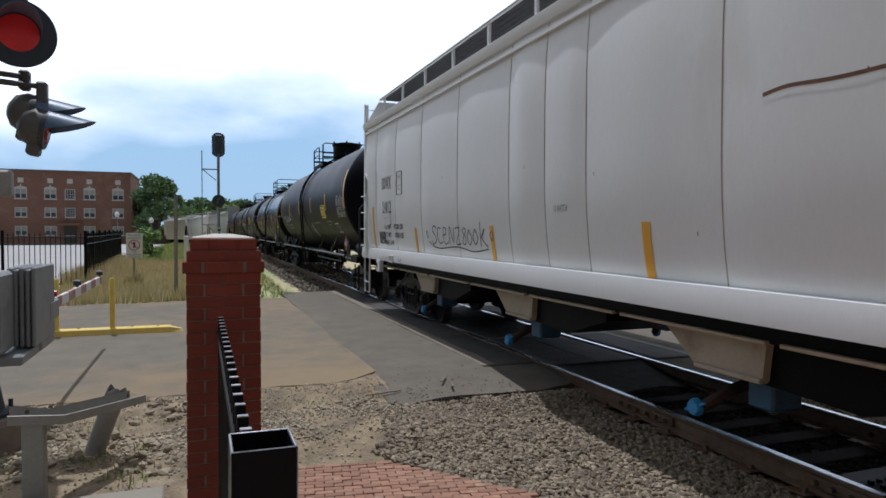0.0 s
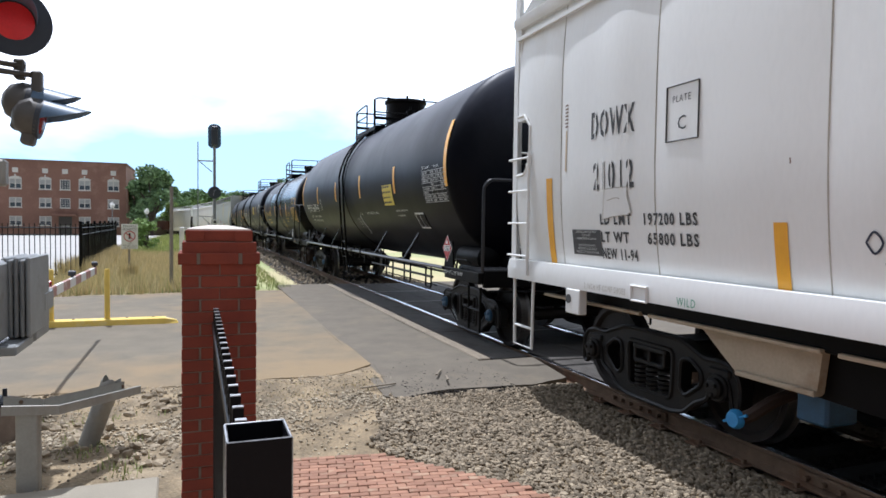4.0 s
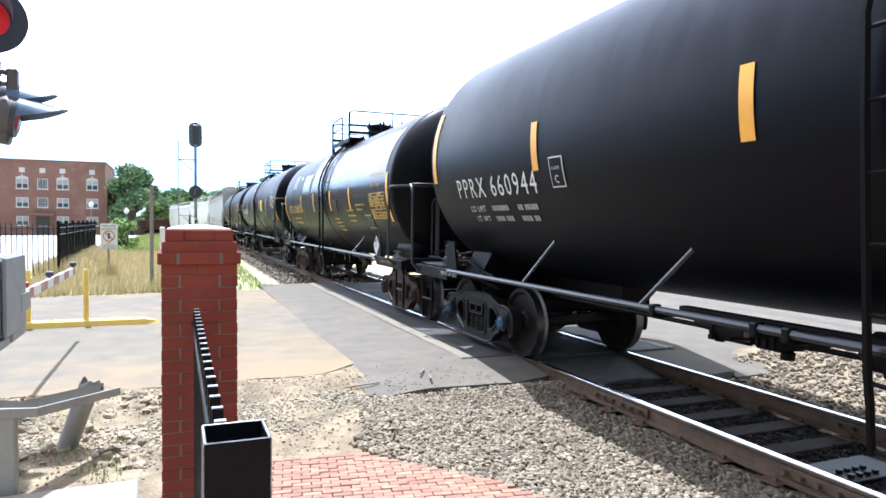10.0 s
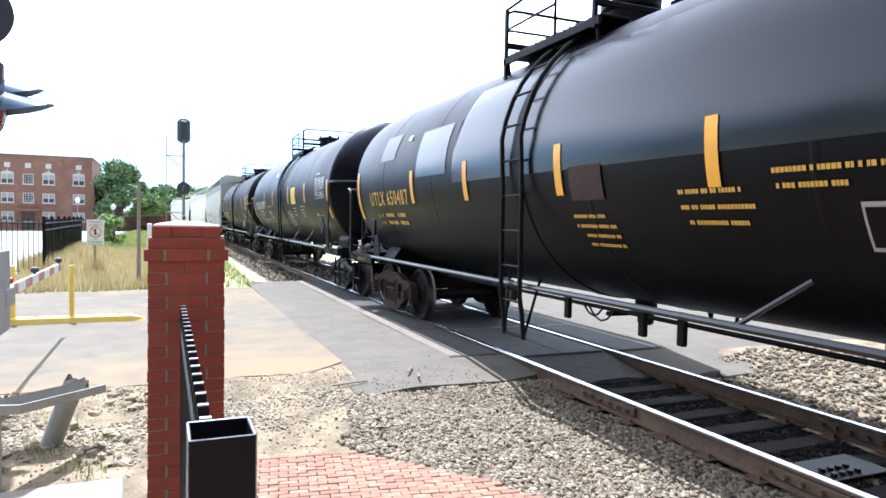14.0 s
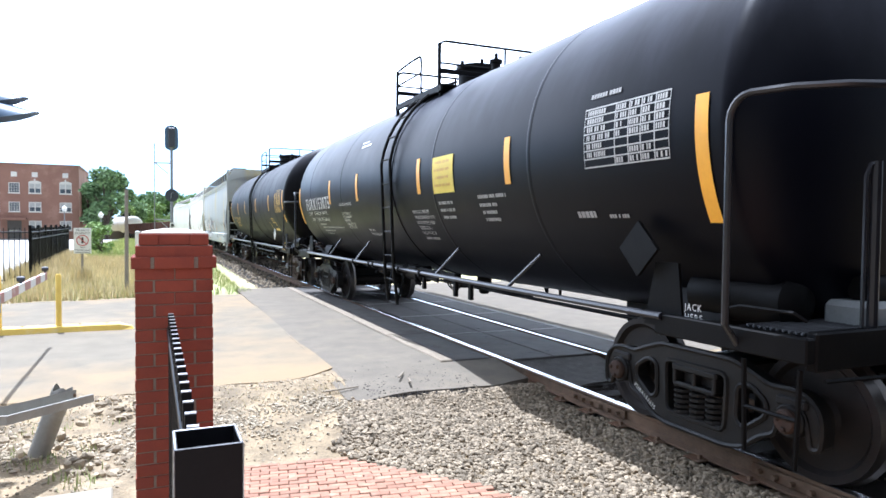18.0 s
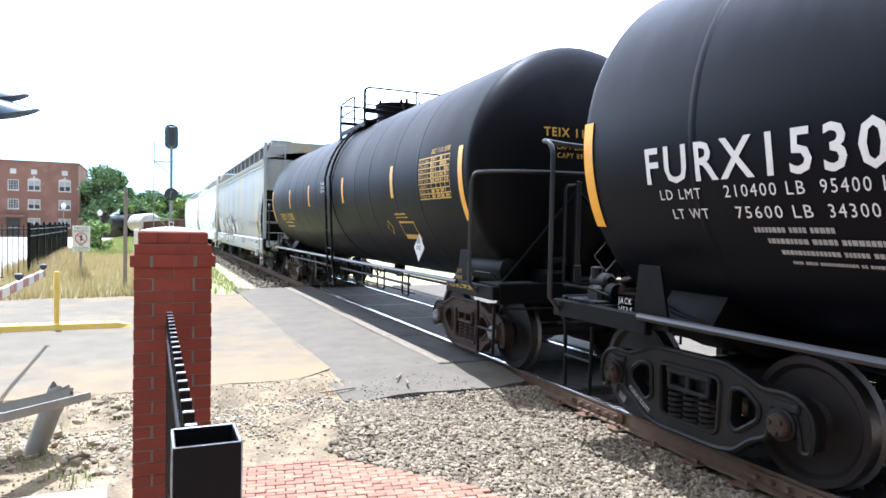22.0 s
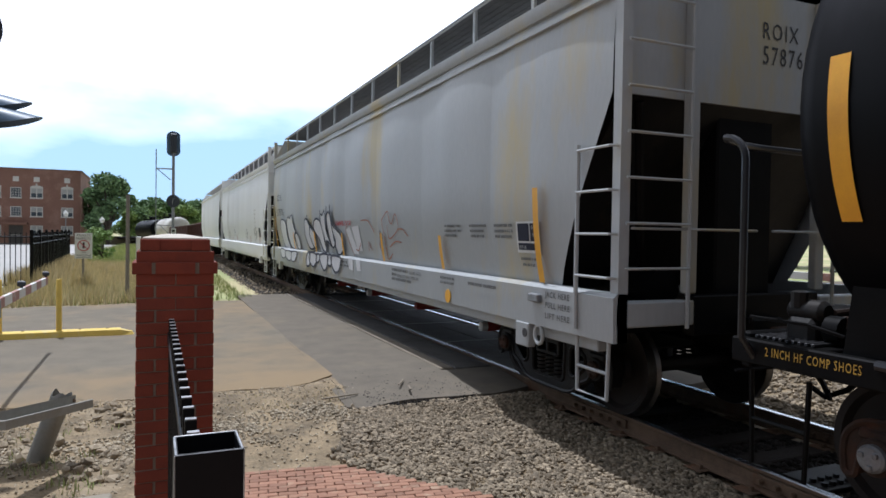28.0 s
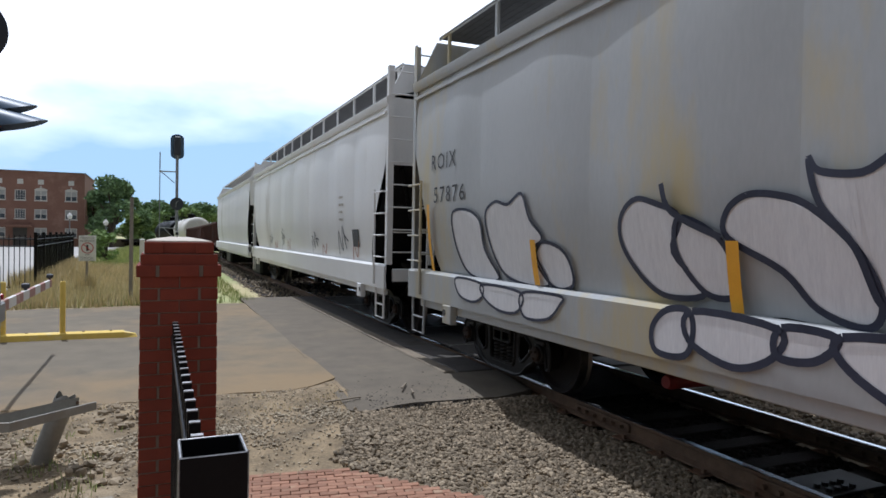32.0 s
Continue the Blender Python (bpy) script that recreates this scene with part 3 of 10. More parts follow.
# ---- geometry helpers: a plain list of vertices and faces, made into one mesh a part
class Geo:
    def __init__(self):
        self.v, self.f = [], []

    def add(self, vs, fs):
        o = len(self.v)
        self.v.extend(tuple(p) for p in vs)
        self.f.extend(tuple(i + o for i in f) for f in fs)
        return self

    def convex(self, vs, fs):
        """Adds a convex piece, its faces turned outward."""
        vs = [Vector(p) for p in vs]
        c = sum(vs, Vector()) / len(vs)
        out = []
        for f in fs:
            a = sum((vs[i] for i in f), Vector()) / len(f)
            nn = (vs[f[1]] - vs[f[0]]).cross(vs[f[2]] - vs[f[0]])
            out.append(f if nn.dot(a - c) >= 0 else tuple(reversed(f)))
        return self.add(vs, out)

    def box(self, x0, x1, y0, y1, z0, z1, b=0.0, m=None):
        """A box, its edges cut back by b; m turns it."""
        lo, hi = (min(x0, x1), min(y0, y1), min(z0, z1)), (max(x0, x1), max(y0, y1), max(z0, z1))
        b = min(b, 0.45 * min(h - l for l, h in zip(lo, hi)))
        cs = [(i, j, k) for i in (0, 1) for j in (0, 1) for k in (0, 1)]
        if b <= 0:
            vs = [[hi[a] if c[a] else lo[a] for a in range(3)] for c in cs]
            fs = [(0, 1, 3, 2), (4, 6, 7, 5), (0, 4, 5, 1), (2, 3, 7, 6), (0, 2, 6, 4), (1, 5, 7, 3)]
        else:
            vs, at = [], {}
            for c in cs:
                for a in range(3):
                    p = [(hi[k] if c[k] else lo[k]) if k == a else (hi[k] - b if c[k] else lo[k] + b) for k in range(3)]
                    at[c, a] = len(vs)
                    vs.append(p)
            fs = []
            for a in range(3):
                o = [k for k in range(3) if k != a]
                for s in (0, 1):
                    ring = []
                    for u, w in ((0, 0), (1, 0), (1, 1), (0, 1)):
                        c = [0, 0, 0]
                        c[a], c[o[0]], c[o[1]] = s, u, w
                        ring.append(at[tuple(c), a])
                    fs.append(tuple(ring))
                for u in (0, 1):
                    for w in (0, 1):
                        c0, c1 = [0, 0, 0], [0, 0, 0]
                        c0[a], c1[a] = 0, 1
                        c0[o[0]] = c1[o[0]] = u
                        c0[o[1]] = c1[o[1]] = w
                        c0, c1 = tuple(c0), tuple(c1)
                        fs.append((at[c0, o[0]], at[c1, o[0]], at[c1, o[1]], at[c0, o[1]]))
            fs += [(at[c, 0], at[c, 1], at[c, 2]) for c in cs]
        if m is not None:
            vs = [m @ Vector(p) for p in vs]
        return self.convex(vs, fs)

    def prism(self, ring, axis, a0, a1):
        """A flat outline (pairs in the two other axes, in order) drawn out along an axis; the outline may be concave."""
        def at(p, a):
            q = list(p)
            q.insert(axis, a)
            return q
        n = len(ring)
        area = sum(ring[i][0] * ring[(i + 1) % n][1] - ring[(i + 1) % n][0] * ring[i][1] for i in range(n))
        if (area < 0) != (axis == 1):
            ring = ring[::-1]
        vs = [at(p, a0) for p in ring] + [at(p, a1) for p in ring]
        fs = [(i, (i + 1) % n, (i + 1) % n + n, i + n) for i in range(n)]
        fs += [tuple(range(n))[::-1], tuple(range(n, 2 * n))]
        return self.add(vs, fs)

    def tube(self, pts, r, n=8, closed=False, caps=True):
        """A round bar along points."""
        pts = [Vector(p) for p in pts]
        k, vs, side = len(pts), [], None
        for i, p in enumerate(pts):
            a, b = pts[i - 1] if i or closed else p, pts[(i + 1) % k] if i + 1 < k or closed else p
            d = (b - a).normalized()
            if side is None:
                side = d.cross(Vector((0, 0, 1)) if abs(d.z) < 0.9 else Vector((1, 0, 0))).normalized()
            side = (side - d * side.dot(d)).normalized()
            up = d.cross(side)
            rr = r[i] if isinstance(r, (list, tuple)) else r
            vs += [p + (side * math.cos(q) + up * math.sin(q)) * rr for q in (2 * math.pi * j / n for j in range(n))]
        fs = []
        for i in range(k if closed else k - 1):
            o, w = i * n, ((i + 1) % k) * n
            fs += [(o + j, o + (j + 1) % n, w + (j + 1) % n, w + j) for j in range(n)]
        if caps and not closed:
            fs += [tuple(range(n))[::-1], tuple(range((k - 1) * n, k * n))]
        return self.add(vs, fs)

    def lathe(self, prof, centre, axis=2, n=24, caps=True):
        """Rings of (place along the axis, radius) about an axis through centre."""
        vs = []
        o = [k for k in range(3) if k != axis]
        flip = axis == 1
        for a, r in prof:
            for j in range(n):
                q = 2 * math.pi * j / n
                p = [0, 0, 0]
                p[axis], p[o[0]], p[o[1]] = centre[axis] + a, centre[o[0]] + r * math.cos(q), centre[o[1]] + r * math.sin(q)
                vs.append(p)
        fs = []
        for i in range(len(prof) - 1):
            fs += [(i * n + j, i * n + (j + 1) % n, (i + 1) * n + (j + 1) % n, (i + 1) * n + j) for j in range(n)]
        if caps:
            fs += [tuple(range(n))[::-1], tuple(range((len(prof) - 1) * n, len(prof) * n))]
        if flip:
            fs = [f[::-1] for f in fs]
        return self.add(vs, fs)

    def mesh(self, name, smooth=35):
        me = bpy.data.meshes.new(name)
        me.from_pydata(self.v, [], self.f)
        if smooth:
            me.shade_smooth()
            me.set_sharp_from_angle(angle=radians(smooth))
        return me


def part(name, geo, material, parent=None, label="", smooth=35):
    me = geo.mesh(name, smooth)
    me.materials.append(M[material])
    ob = new(name, me)
    if parent is not None:
        ob.parent = parent
    if label:
        ob["label"] = label
    return ob


def thing(name, label, category, group="", kind="", at=None):
    ob = new(name)
    ob.empty_display_size = 0.2
    if at is not None:
        ob.matrix_basis = at
    return tagged(ob, label, category, group, kind)


def solid(name, geo, material, label, category, group="", kind="", smooth=35):
    return tagged(part(name, geo, material, None, "", smooth), label, category, group, kind)


def arc(cx, cy, r, a0, a1, n=6):
    return [(cx + r * math.cos(radians(a0 + (a1 - a0) * i / n)), cy + r * math.sin(radians(a0 + (a1 - a0) * i / n))) for i in range(n + 1)]


def stones(name, spots, material, parent, seed, lump=0.75):
    """Many broken stones in one mesh. spots: rows of x, y, z, size."""
    rg = np.random.RandomState(seed)
    g = (1 + 5 ** 0.5) / 2
    base = np.array([(-1, g, 0), (1, g, 0), (-1, -g, 0), (1, -g, 0), (0, -1, g), (0, 1, g), (0, -1, -g), (0, 1, -g), (g, 0, -1), (g, 0, 1), (-g, 0, -1), (-g, 0, 1)]) / 1.9
    tri = np.array([(0, 11, 5), (0, 5, 1), (0, 1, 7), (0, 7, 10), (0, 10, 11), (1, 5, 9), (5, 11, 4), (11, 10, 2), (10, 7, 6), (7, 1, 8), (3, 9, 4), (3, 4, 2), (3, 2, 6), (3, 6, 8), (3, 8, 9), (4, 9, 5), (2, 4, 11), (6, 2, 10), (8, 6, 7), (9, 8, 1)])
    spots = np.asarray(spots)
    k = len(spots)
    p = base[None] * (1 + rg.uniform(-0.32, 0.32, (k, 12, 1)))
    p = p * rg.uniform(0.55, 1.25, (k, 1, 3)) * np.array([1, 1, lump])
    a, b = rg.uniform(0, 6.28, k), rg.uniform(-0.6, 0.6, k)
    ca, sa, cb, sb = np.cos(a)[:, None], np.sin(a)[:, None], np.cos(b)[:, None], np.sin(b)[:, None]
    y, z = p[..., 1] * cb - p[..., 2] * sb, p[..., 1] * sb + p[..., 2] * cb
    x, y = p[..., 0] * ca - y * sa, p[..., 0] * sa + y * ca
    p = np.stack([x, y, z], -1) * spots[:, None, 3:4] + spots[:, None, :3]
    me = bpy.data.meshes.new(name)
    me.from_pydata(p.reshape(-1, 3).tolist(), [], (tri[None] + 12 * np.arange(k)[:, None, None]).reshape(-1, 3).tolist())
    me.materials.append(M[material])
    ob = new(name, me)
    if parent is not None:
        ob.parent = parent
    return ob


# ---- the track: straight past the crossing, then a long left-hand curve, falling slightly
TX, CURVE_AT, RADIUS = 5.05, 62.0, 240.0


def track(s, off=0.0):
    """Place and heading (radians to the left) of the track, s metres on, off metres to the right of its middle."""
    if s <= CURVE_AT:
        x, y, a = TX, s, 0.0
    else:
        a = (s - CURVE_AT) / RADIUS
        x, y = TX - RADIUS * (1 - math.cos(a)), CURVE_AT + RADIUS * math.sin(a)
    z = 0.0 if s < 45 else -0.9 * min(1.0, ((s - 45) / 85.0)) ** 1.3
    return Vector((x + off * math.cos(a), y + off * math.sin(a), z)), a


ROAD_Y0, ROAD_Y1 = 7.55, 17.3


def ground_z(x, y):
    """The lie of the land."""
    s = max(-60.0, min(260.0, y))
    p, a = track(s)
    d = abs((x - p.x) * math.cos(a))
    base = -0.05 + (p.z if y > 45 else 0.0)
    if x < 2.6:
        base += 0.034 * max(0.0, min(1.0, (y - 6.5) / 0.9)) * max(0.0, min(1.0, (8.3 - y) / 0.5)) * min(1.0, (2.6 - x) / 0.4)
    bed = 0.0
    if d < 3.4:
        bed = -0.17 * min(1.0, max(0.0, (3.4 - d) / 1.3))
        on_road = min(1.0, max(0.0, (y - ROAD_Y0 + 0.9) / 0.6)) * min(1.0, max(0.0, (ROAD_Y1 + 2.0 - y) / 0.6))
        bed = bed * (1 - on_road) - 0.2 * on_road * (d < 2.2)
    return base + bed


def sheet(name, xs, ys, f, material, label, category, kind="structure", parent=None, drop=None):
    xs, ys = list(xs), list(ys)
    vs = [(x, y, f(x, y)) for y in ys for x in xs]
    n = len(xs)
    fs = [(j * n + i, j * n + i + 1, (j + 1) * n + i + 1, (j + 1) * n + i) for j in range(len(ys) - 1) for i in range(n - 1)]
    if drop:
        fs = [q for q in fs if not drop(sum(vs[i][0] for i in q) / 4, sum(vs[i][1] for i in q) / 4)]
    g = Geo()
    g.v, g.f = vs, fs
    ob = part(name, g, material, parent, "", 60)
    return tagged(ob, label, category, "", kind)


def steps(a, b, d):
    k = max(1, round(abs((b - a) / d)))
    return [a + (b - a) * i / k for i in range(k + 1)]


def rough(x, y, s, h):
    return h * (noise.noise((x * s, y * s, 3.1)) + 0.5 * noise.noise((x * s * 2.7, y * s * 2.7, 9.4)))


# ground: one sheet, fine near the camera, out to the horizon
gx = [-2500, -900, -350, -160, -90, -60, -40, -30, -24, -20, -16] + steps(-13, -4, 1.0) + steps(-3.6, 8.6, 0.2) + [9.2, 10, 11, 12.5, 14, 17, 20, 25, 32, 45, 70, 120, 260, 700, 2500]
gy = [-2500, -700, -250, -100, -50, -30, -20, -12, -8, -5, -3, -1.5, 0, 1] + steps(1.6, 8.4, 0.2) + steps(9, 28, 0.5) + steps(29, 60, 1.5) + steps(63, 150, 4) + [160, 180, 210, 260, 350, 500, 800, 1400, 2800]


def earth(x, y):
    z = ground_z(x, y)
    if y < ROAD_Y0 + 0.5:
        z += rough(x, y, 1.1, 0.03) * (1 if 5 < y or x > 1.2 else 0.3)
    return z


def mixed_ground():
    """Dirt by the road, dry and green turf beyond it, told apart by an uneven line."""
    m = mat("earth", (0.31, 0.235, 0.14), (0.13, 0.098, 0.058), 0.95, 0, 2.2, 38, 0.12, 0.9, stain=(0.34, 0.27, 0.175), stain_scale=1.3, stain_lo=0.54, dist=0.03)
    n, l = m.node_tree.nodes, m.node_tree.links
    b = n["Principled BSDF"]
    src = b.inputs["Base Color"].links[0].from_socket
    tc, sx = n.new("ShaderNodeTexCoord"), n.new("ShaderNodeSeparateXYZ")
    l.new(tc.outputs["Object"], sx.inputs[0])
    no, no2 = n.new("ShaderNodeTexNoise"), n.new("ShaderNodeTexNoise")
    no.inputs["Scale"].default_value, no.inputs["Detail"].default_value = 0.25, 6
    no2.inputs["Scale"].default_value, no2.inputs["Detail"].default_value = 0.09, 5
    l.new(tc.outputs["Object"], no.inputs["Vector"])
    l.new(tc.outputs["Object"], no2.inputs["Vector"])
    ma = n.new("ShaderNodeMath")
    ma.operation = "MULTIPLY_ADD"
    ma.inputs[1].default_value = 3.0
    l.new(no.outputs["Fac"], ma.inputs[0])
    l.new(sx.outputs["Y"], ma.inputs[2])
    r = n.new("ShaderNodeMapRange")
    r.inputs[1].default_value, r.inputs[2].default_value = 18.6, 19.8
    l.new(ma.outputs[0], r.inputs[0])
    gr = n.new("ShaderNodeMix")
    gr.data_type = "RGBA"
    gr.inputs["A"].default_value, gr.inputs["B"].default_value = (0.52, 0.44, 0.25, 1), (0.32, 0.36, 0.15, 1)
    r2 = n.new("ShaderNodeMapRange")
    r2.inputs[1].default_value, r2.inputs[2].default_value = 0.42, 0.58
    l.new(no2.outputs["Fac"], r2.inputs[0])
    l.new(r2.outputs[0], gr.inputs["Factor"])
    mx = n.new("ShaderNodeMix")
    mx.data_type = "RGBA"
    l.new(r.outputs[0], mx.inputs["Factor"])
    l.new(src, mx.inputs["A"])
    l.new(gr.outputs["Result"], mx.inputs["B"])
    l.new(mx.outputs["Result"], b.inputs["Base Color"])
    return m


M["earth"] = mixed_ground()
sheet("ground", gx, gy, earth, "earth", "bare sandy dirt and gravel with dry grass", "ground")

# the road across the track: worn asphalt with a ragged near edge
rg = random.Random(5)


def road_edge(x):
    return ROAD_Y0 + 0.12 * noise.noise((x * 0.9, 4.2, 0)) + 0.06 * noise.noise((x * 3.1, 1.2, 0)) + 0.5 * max(0.0, (x - 1.15) / 0.95) ** 2


def road_far(x):
    return ROAD_Y1 - 0.35 * max(0, -x) ** 0.8 * 0.55 + 0.15 * noise.noise((x * 0.7, 8.2, 0)) + (1.5 if x > 2.4 else 0)


def road_part(name, xs, y0f, y1f, z, material, label, ny=14, slope=0.0):
    g = Geo()
    n = ny + 3
    for x in xs:
        a, b = y0f(x), y1f(x)
        for j in range(ny + 1):
            t = j / ny
            y = a + (b - a) * t
            g.v.append((x, y, z + rough(x, y, 0.35, 0.012) + slope * min(0.0, y - 7.75)))
            if j == 0:
                g.v.insert(-1, (x, y - 0.02, -0.35))
            if j == ny:
                g.v.append((x, y + 0.02, -0.35))
    for i in range(len(xs) - 1):
        g.f += [(i * n + j, (i + 1) * n + j, (i + 1) * n + j + 1, i * n + j + 1) for j in range(ny + 2)]
    return tagged(part(name, g, material, None, "", 30), label, "road", "", "structure")


road_part("road", [-400, -120, -60, -30, -20, -14, -10, -8] + steps(-6, 2.14, 0.15), road_edge, road_far, 0.0, "asphalt", "worn grey asphalt road with cracks and sandy stains", 40, 0.05)
road_part("road_beyond", steps(6.72, 9, 0.3) + [12, 16, 24, 40, 80, 200, 400], lambda x: 6.35 + 0.2 * noise.noise((x, 3.3, 0)), lambda x: 18.9, 0.0, "asphalt_new", "worn grey asphalt road beyond the track", 40, 0.14)
road_part("road_patch", steps(1.85, 3.40, 0.1), lambda x: 6.6 + 0.12 * noise.noise((x * 2.1, 0.3, 0)) + 0.9 * max(0.0, 2.0 - x) ** 1.5, lambda x: 18.6 if x > 2.0 else 7.5 - 1.2 * (2.05 - x), 0.009, "asphalt_new", "darker asphalt patch beside the crossing panels", 30, 0.06)


road_part("road_ramp", steps(3.38, 4.2, 0.08), lambda x: 6.72 + 0.2 * (x - 3.4) + 0.08 * noise.noise((x * 4.1, 2.3, 0)), lambda x: 7.74, -0.004, "asphalt_new", "asphalt ramp at the end of the crossing panels", 12, 0.08)

road_part("ramp_between_rails", steps(4.36, 5.74, 0.1), lambda x: 6.62 + 0.1 * noise.noise((x * 3.1, 5.3, 0)), lambda x: 7.62, -0.012, "asphalt_edge", "dark asphalt filling at the end of the panels", 10, 0.13)
road_part("ramp_beyond_rails", steps(5.9, 6.76, 0.1), lambda x: 6.5 + 0.1 * noise.noise((x * 3.1, 6.3, 0)), lambda x: 7.6, -0.008, "asphalt_new", "asphalt ramp on the far side of the rails", 10, 0.1)

# rails, ties and crossing panels
def rail_section(x):
    return [(x - 0.07, -0.17), (x + 0.07, -0.17), (x + 0.07, -0.155), (x + 0.012, -0.135), (x + 0.012, -0.045), (x + 0.037, -0.03), (x + 0.037, -0.006), (x - 0.037, -0.006), (x - 0.037, -0.03), (x - 0.012, -0.045), (x - 0.012, -0.135), (x - 0.07, -0.155)]


def along(name, ring, s_list, material, label="", parent=None):
    """A section drawn out along the track."""
    g, n = Geo(), len(ring)
    for s in s_list:
        for o, h in ring:
            p, a = track(s, o)
            g.v.append((p.x, p.y, p.z + h))
    for i in range(len(s_list) - 1):
        g.f += [(i * n + j, (i + 1) * n + j, (i + 1) * n + (j + 1) % n, i * n + (j + 1) % n) for j in range(n)]
    return part(name, g, material, parent, label, 30)


S_LIST = [-40, -10, 0, 20, 45] + steps(50, 230, 5)
for side in (-1, 1):
    rail = thing("rail", "rusty steel running rail with a shiny worn top", "rail", "rails of the track", "structure")
    o = side * 0.7525
    along("rail_body", rail_section(o), S_LIST, "rail", "", rail)
    along("rail_head", [(o - 0.036, -0.006), (o + 0.036, -0.006), (o + 0.03, 0.0), (o - 0.03, 0.0)], S_LIST, "rail_top", "polished steel running surface", rail)


# ---- the train
SPEED = [(0, 1.743), (3, 1.985), (6, 2.25), (9, 2.54), (12, 2.68), (16, 2.958), (20, 3.076), (26, 3.114), (32, 2.973)]


def gone(t):
    """Metres that the train has come by t seconds."""
    d = 0.0
    for (t0, v0), (t1, v1) in zip(SPEED, SPEED[1:]):
        if t <= t0:
            break
        e = min(t, t1)
        ve = v0 + (v1 - v0) * (e - t0) / (t1 - t0)
        d += (v0 + ve) / 2 * (e - t0)
    return d


MOVING = []  # (car, middle, half the truck spacing, wheelsets with their places)


def wheelset(car, y, r=0.457, hub=None):
    ws = new("wheelset", WHEELSET)
    ws.parent = car
    return (ws, y, r)


def build_wheelset(r=0.457):
    g = Geo()
    for s in (-1, 1):
        x = s * 0.7525
        prof = [(-0.068, 0.10), (-0.07, 0.13), (-0.03, 0.16), (-0.03, r - 0.09), (-0.07, r - 0.055), (-0.068, r - 0.004), (0.03, r), (0.045, r + 0.012), (0.06, r + 0.026), (0.072, r + 0.02), (0.072, r - 0.06), (0.02, r - 0.1), (0.02, 0.17), (0.06, 0.14), (0.07, 0.1)]
        g.lathe([(-s * a, q) for a, q in prof] if s > 0 else prof, (x, 0, 0), 0, 36)
    g.lathe([(-1.0, 0.075), (1.0, 0.075)], (0, 0, 0), 0, 12)
    me = g.mesh("wheelset", 30)
    me.materials.append(M["wheel"])
    me.materials.append(M["tread"])
    for p in me.polygons:
        c = p.center
        q = math.hypot(c.y, c.z)
        if q > r - 0.02:
            p.material_index = 1
    return me


WHEELSET = build_wheelset()


def rounded(pts, r, n=3):
    """An outline with its corners cut round."""
    out, k = [], len(pts)
    for i in range(k):
        p, a, b = Vector(pts[i]), Vector(pts[i - 1]), Vector(pts[(i + 1) % k])
        u, v = a - p, b - p
        d = min(r, 0.45 * u.length, 0.45 * v.length)
        u, v = p + u.normalized() * d, p + v.normalized() * d
        out += [tuple(u * (1 - t) ** 2 + p * 2 * t * (1 - t) + v * t * t) for t in (q / n for q in range(n + 1))]
    return out


def casting(outer, holes, x0, x1, lip=0.022):
    """A cast plate across x from an outline in y and z, with holes through it and a rounded lip round every edge."""
    g = Geo()
    rings = [outer] + holes
    flat = [p for ring in rings for p in ring]
    tris = tessellate_polygon([[Vector((p[0], p[1], 0)) for p in ring] for ring in rings])
    n = len(flat)
    g.v = [(x0, *p) for p in flat] + [(x1, *p) for p in flat]
    for t in tris:
        a, b, c = (Vector(flat[i]) for i in t)
        up = (b - a).cross(c - a) > 0
        t = t if up == (x1 > x0) else t[::-1]
        g.f += [tuple(i + n for i in t), tuple(t[::-1])]
    o = 0
    for ring in rings:
        k = len(ring)
        g.f += [(o + i, o + (i + 1) % k, o + n + (i + 1) % k, o + n + i) for i in range(k)]
        o += k
    for ring in rings:
        g.tube([(x1, *p) for p in ring], lip, 6, closed=True)
    return g


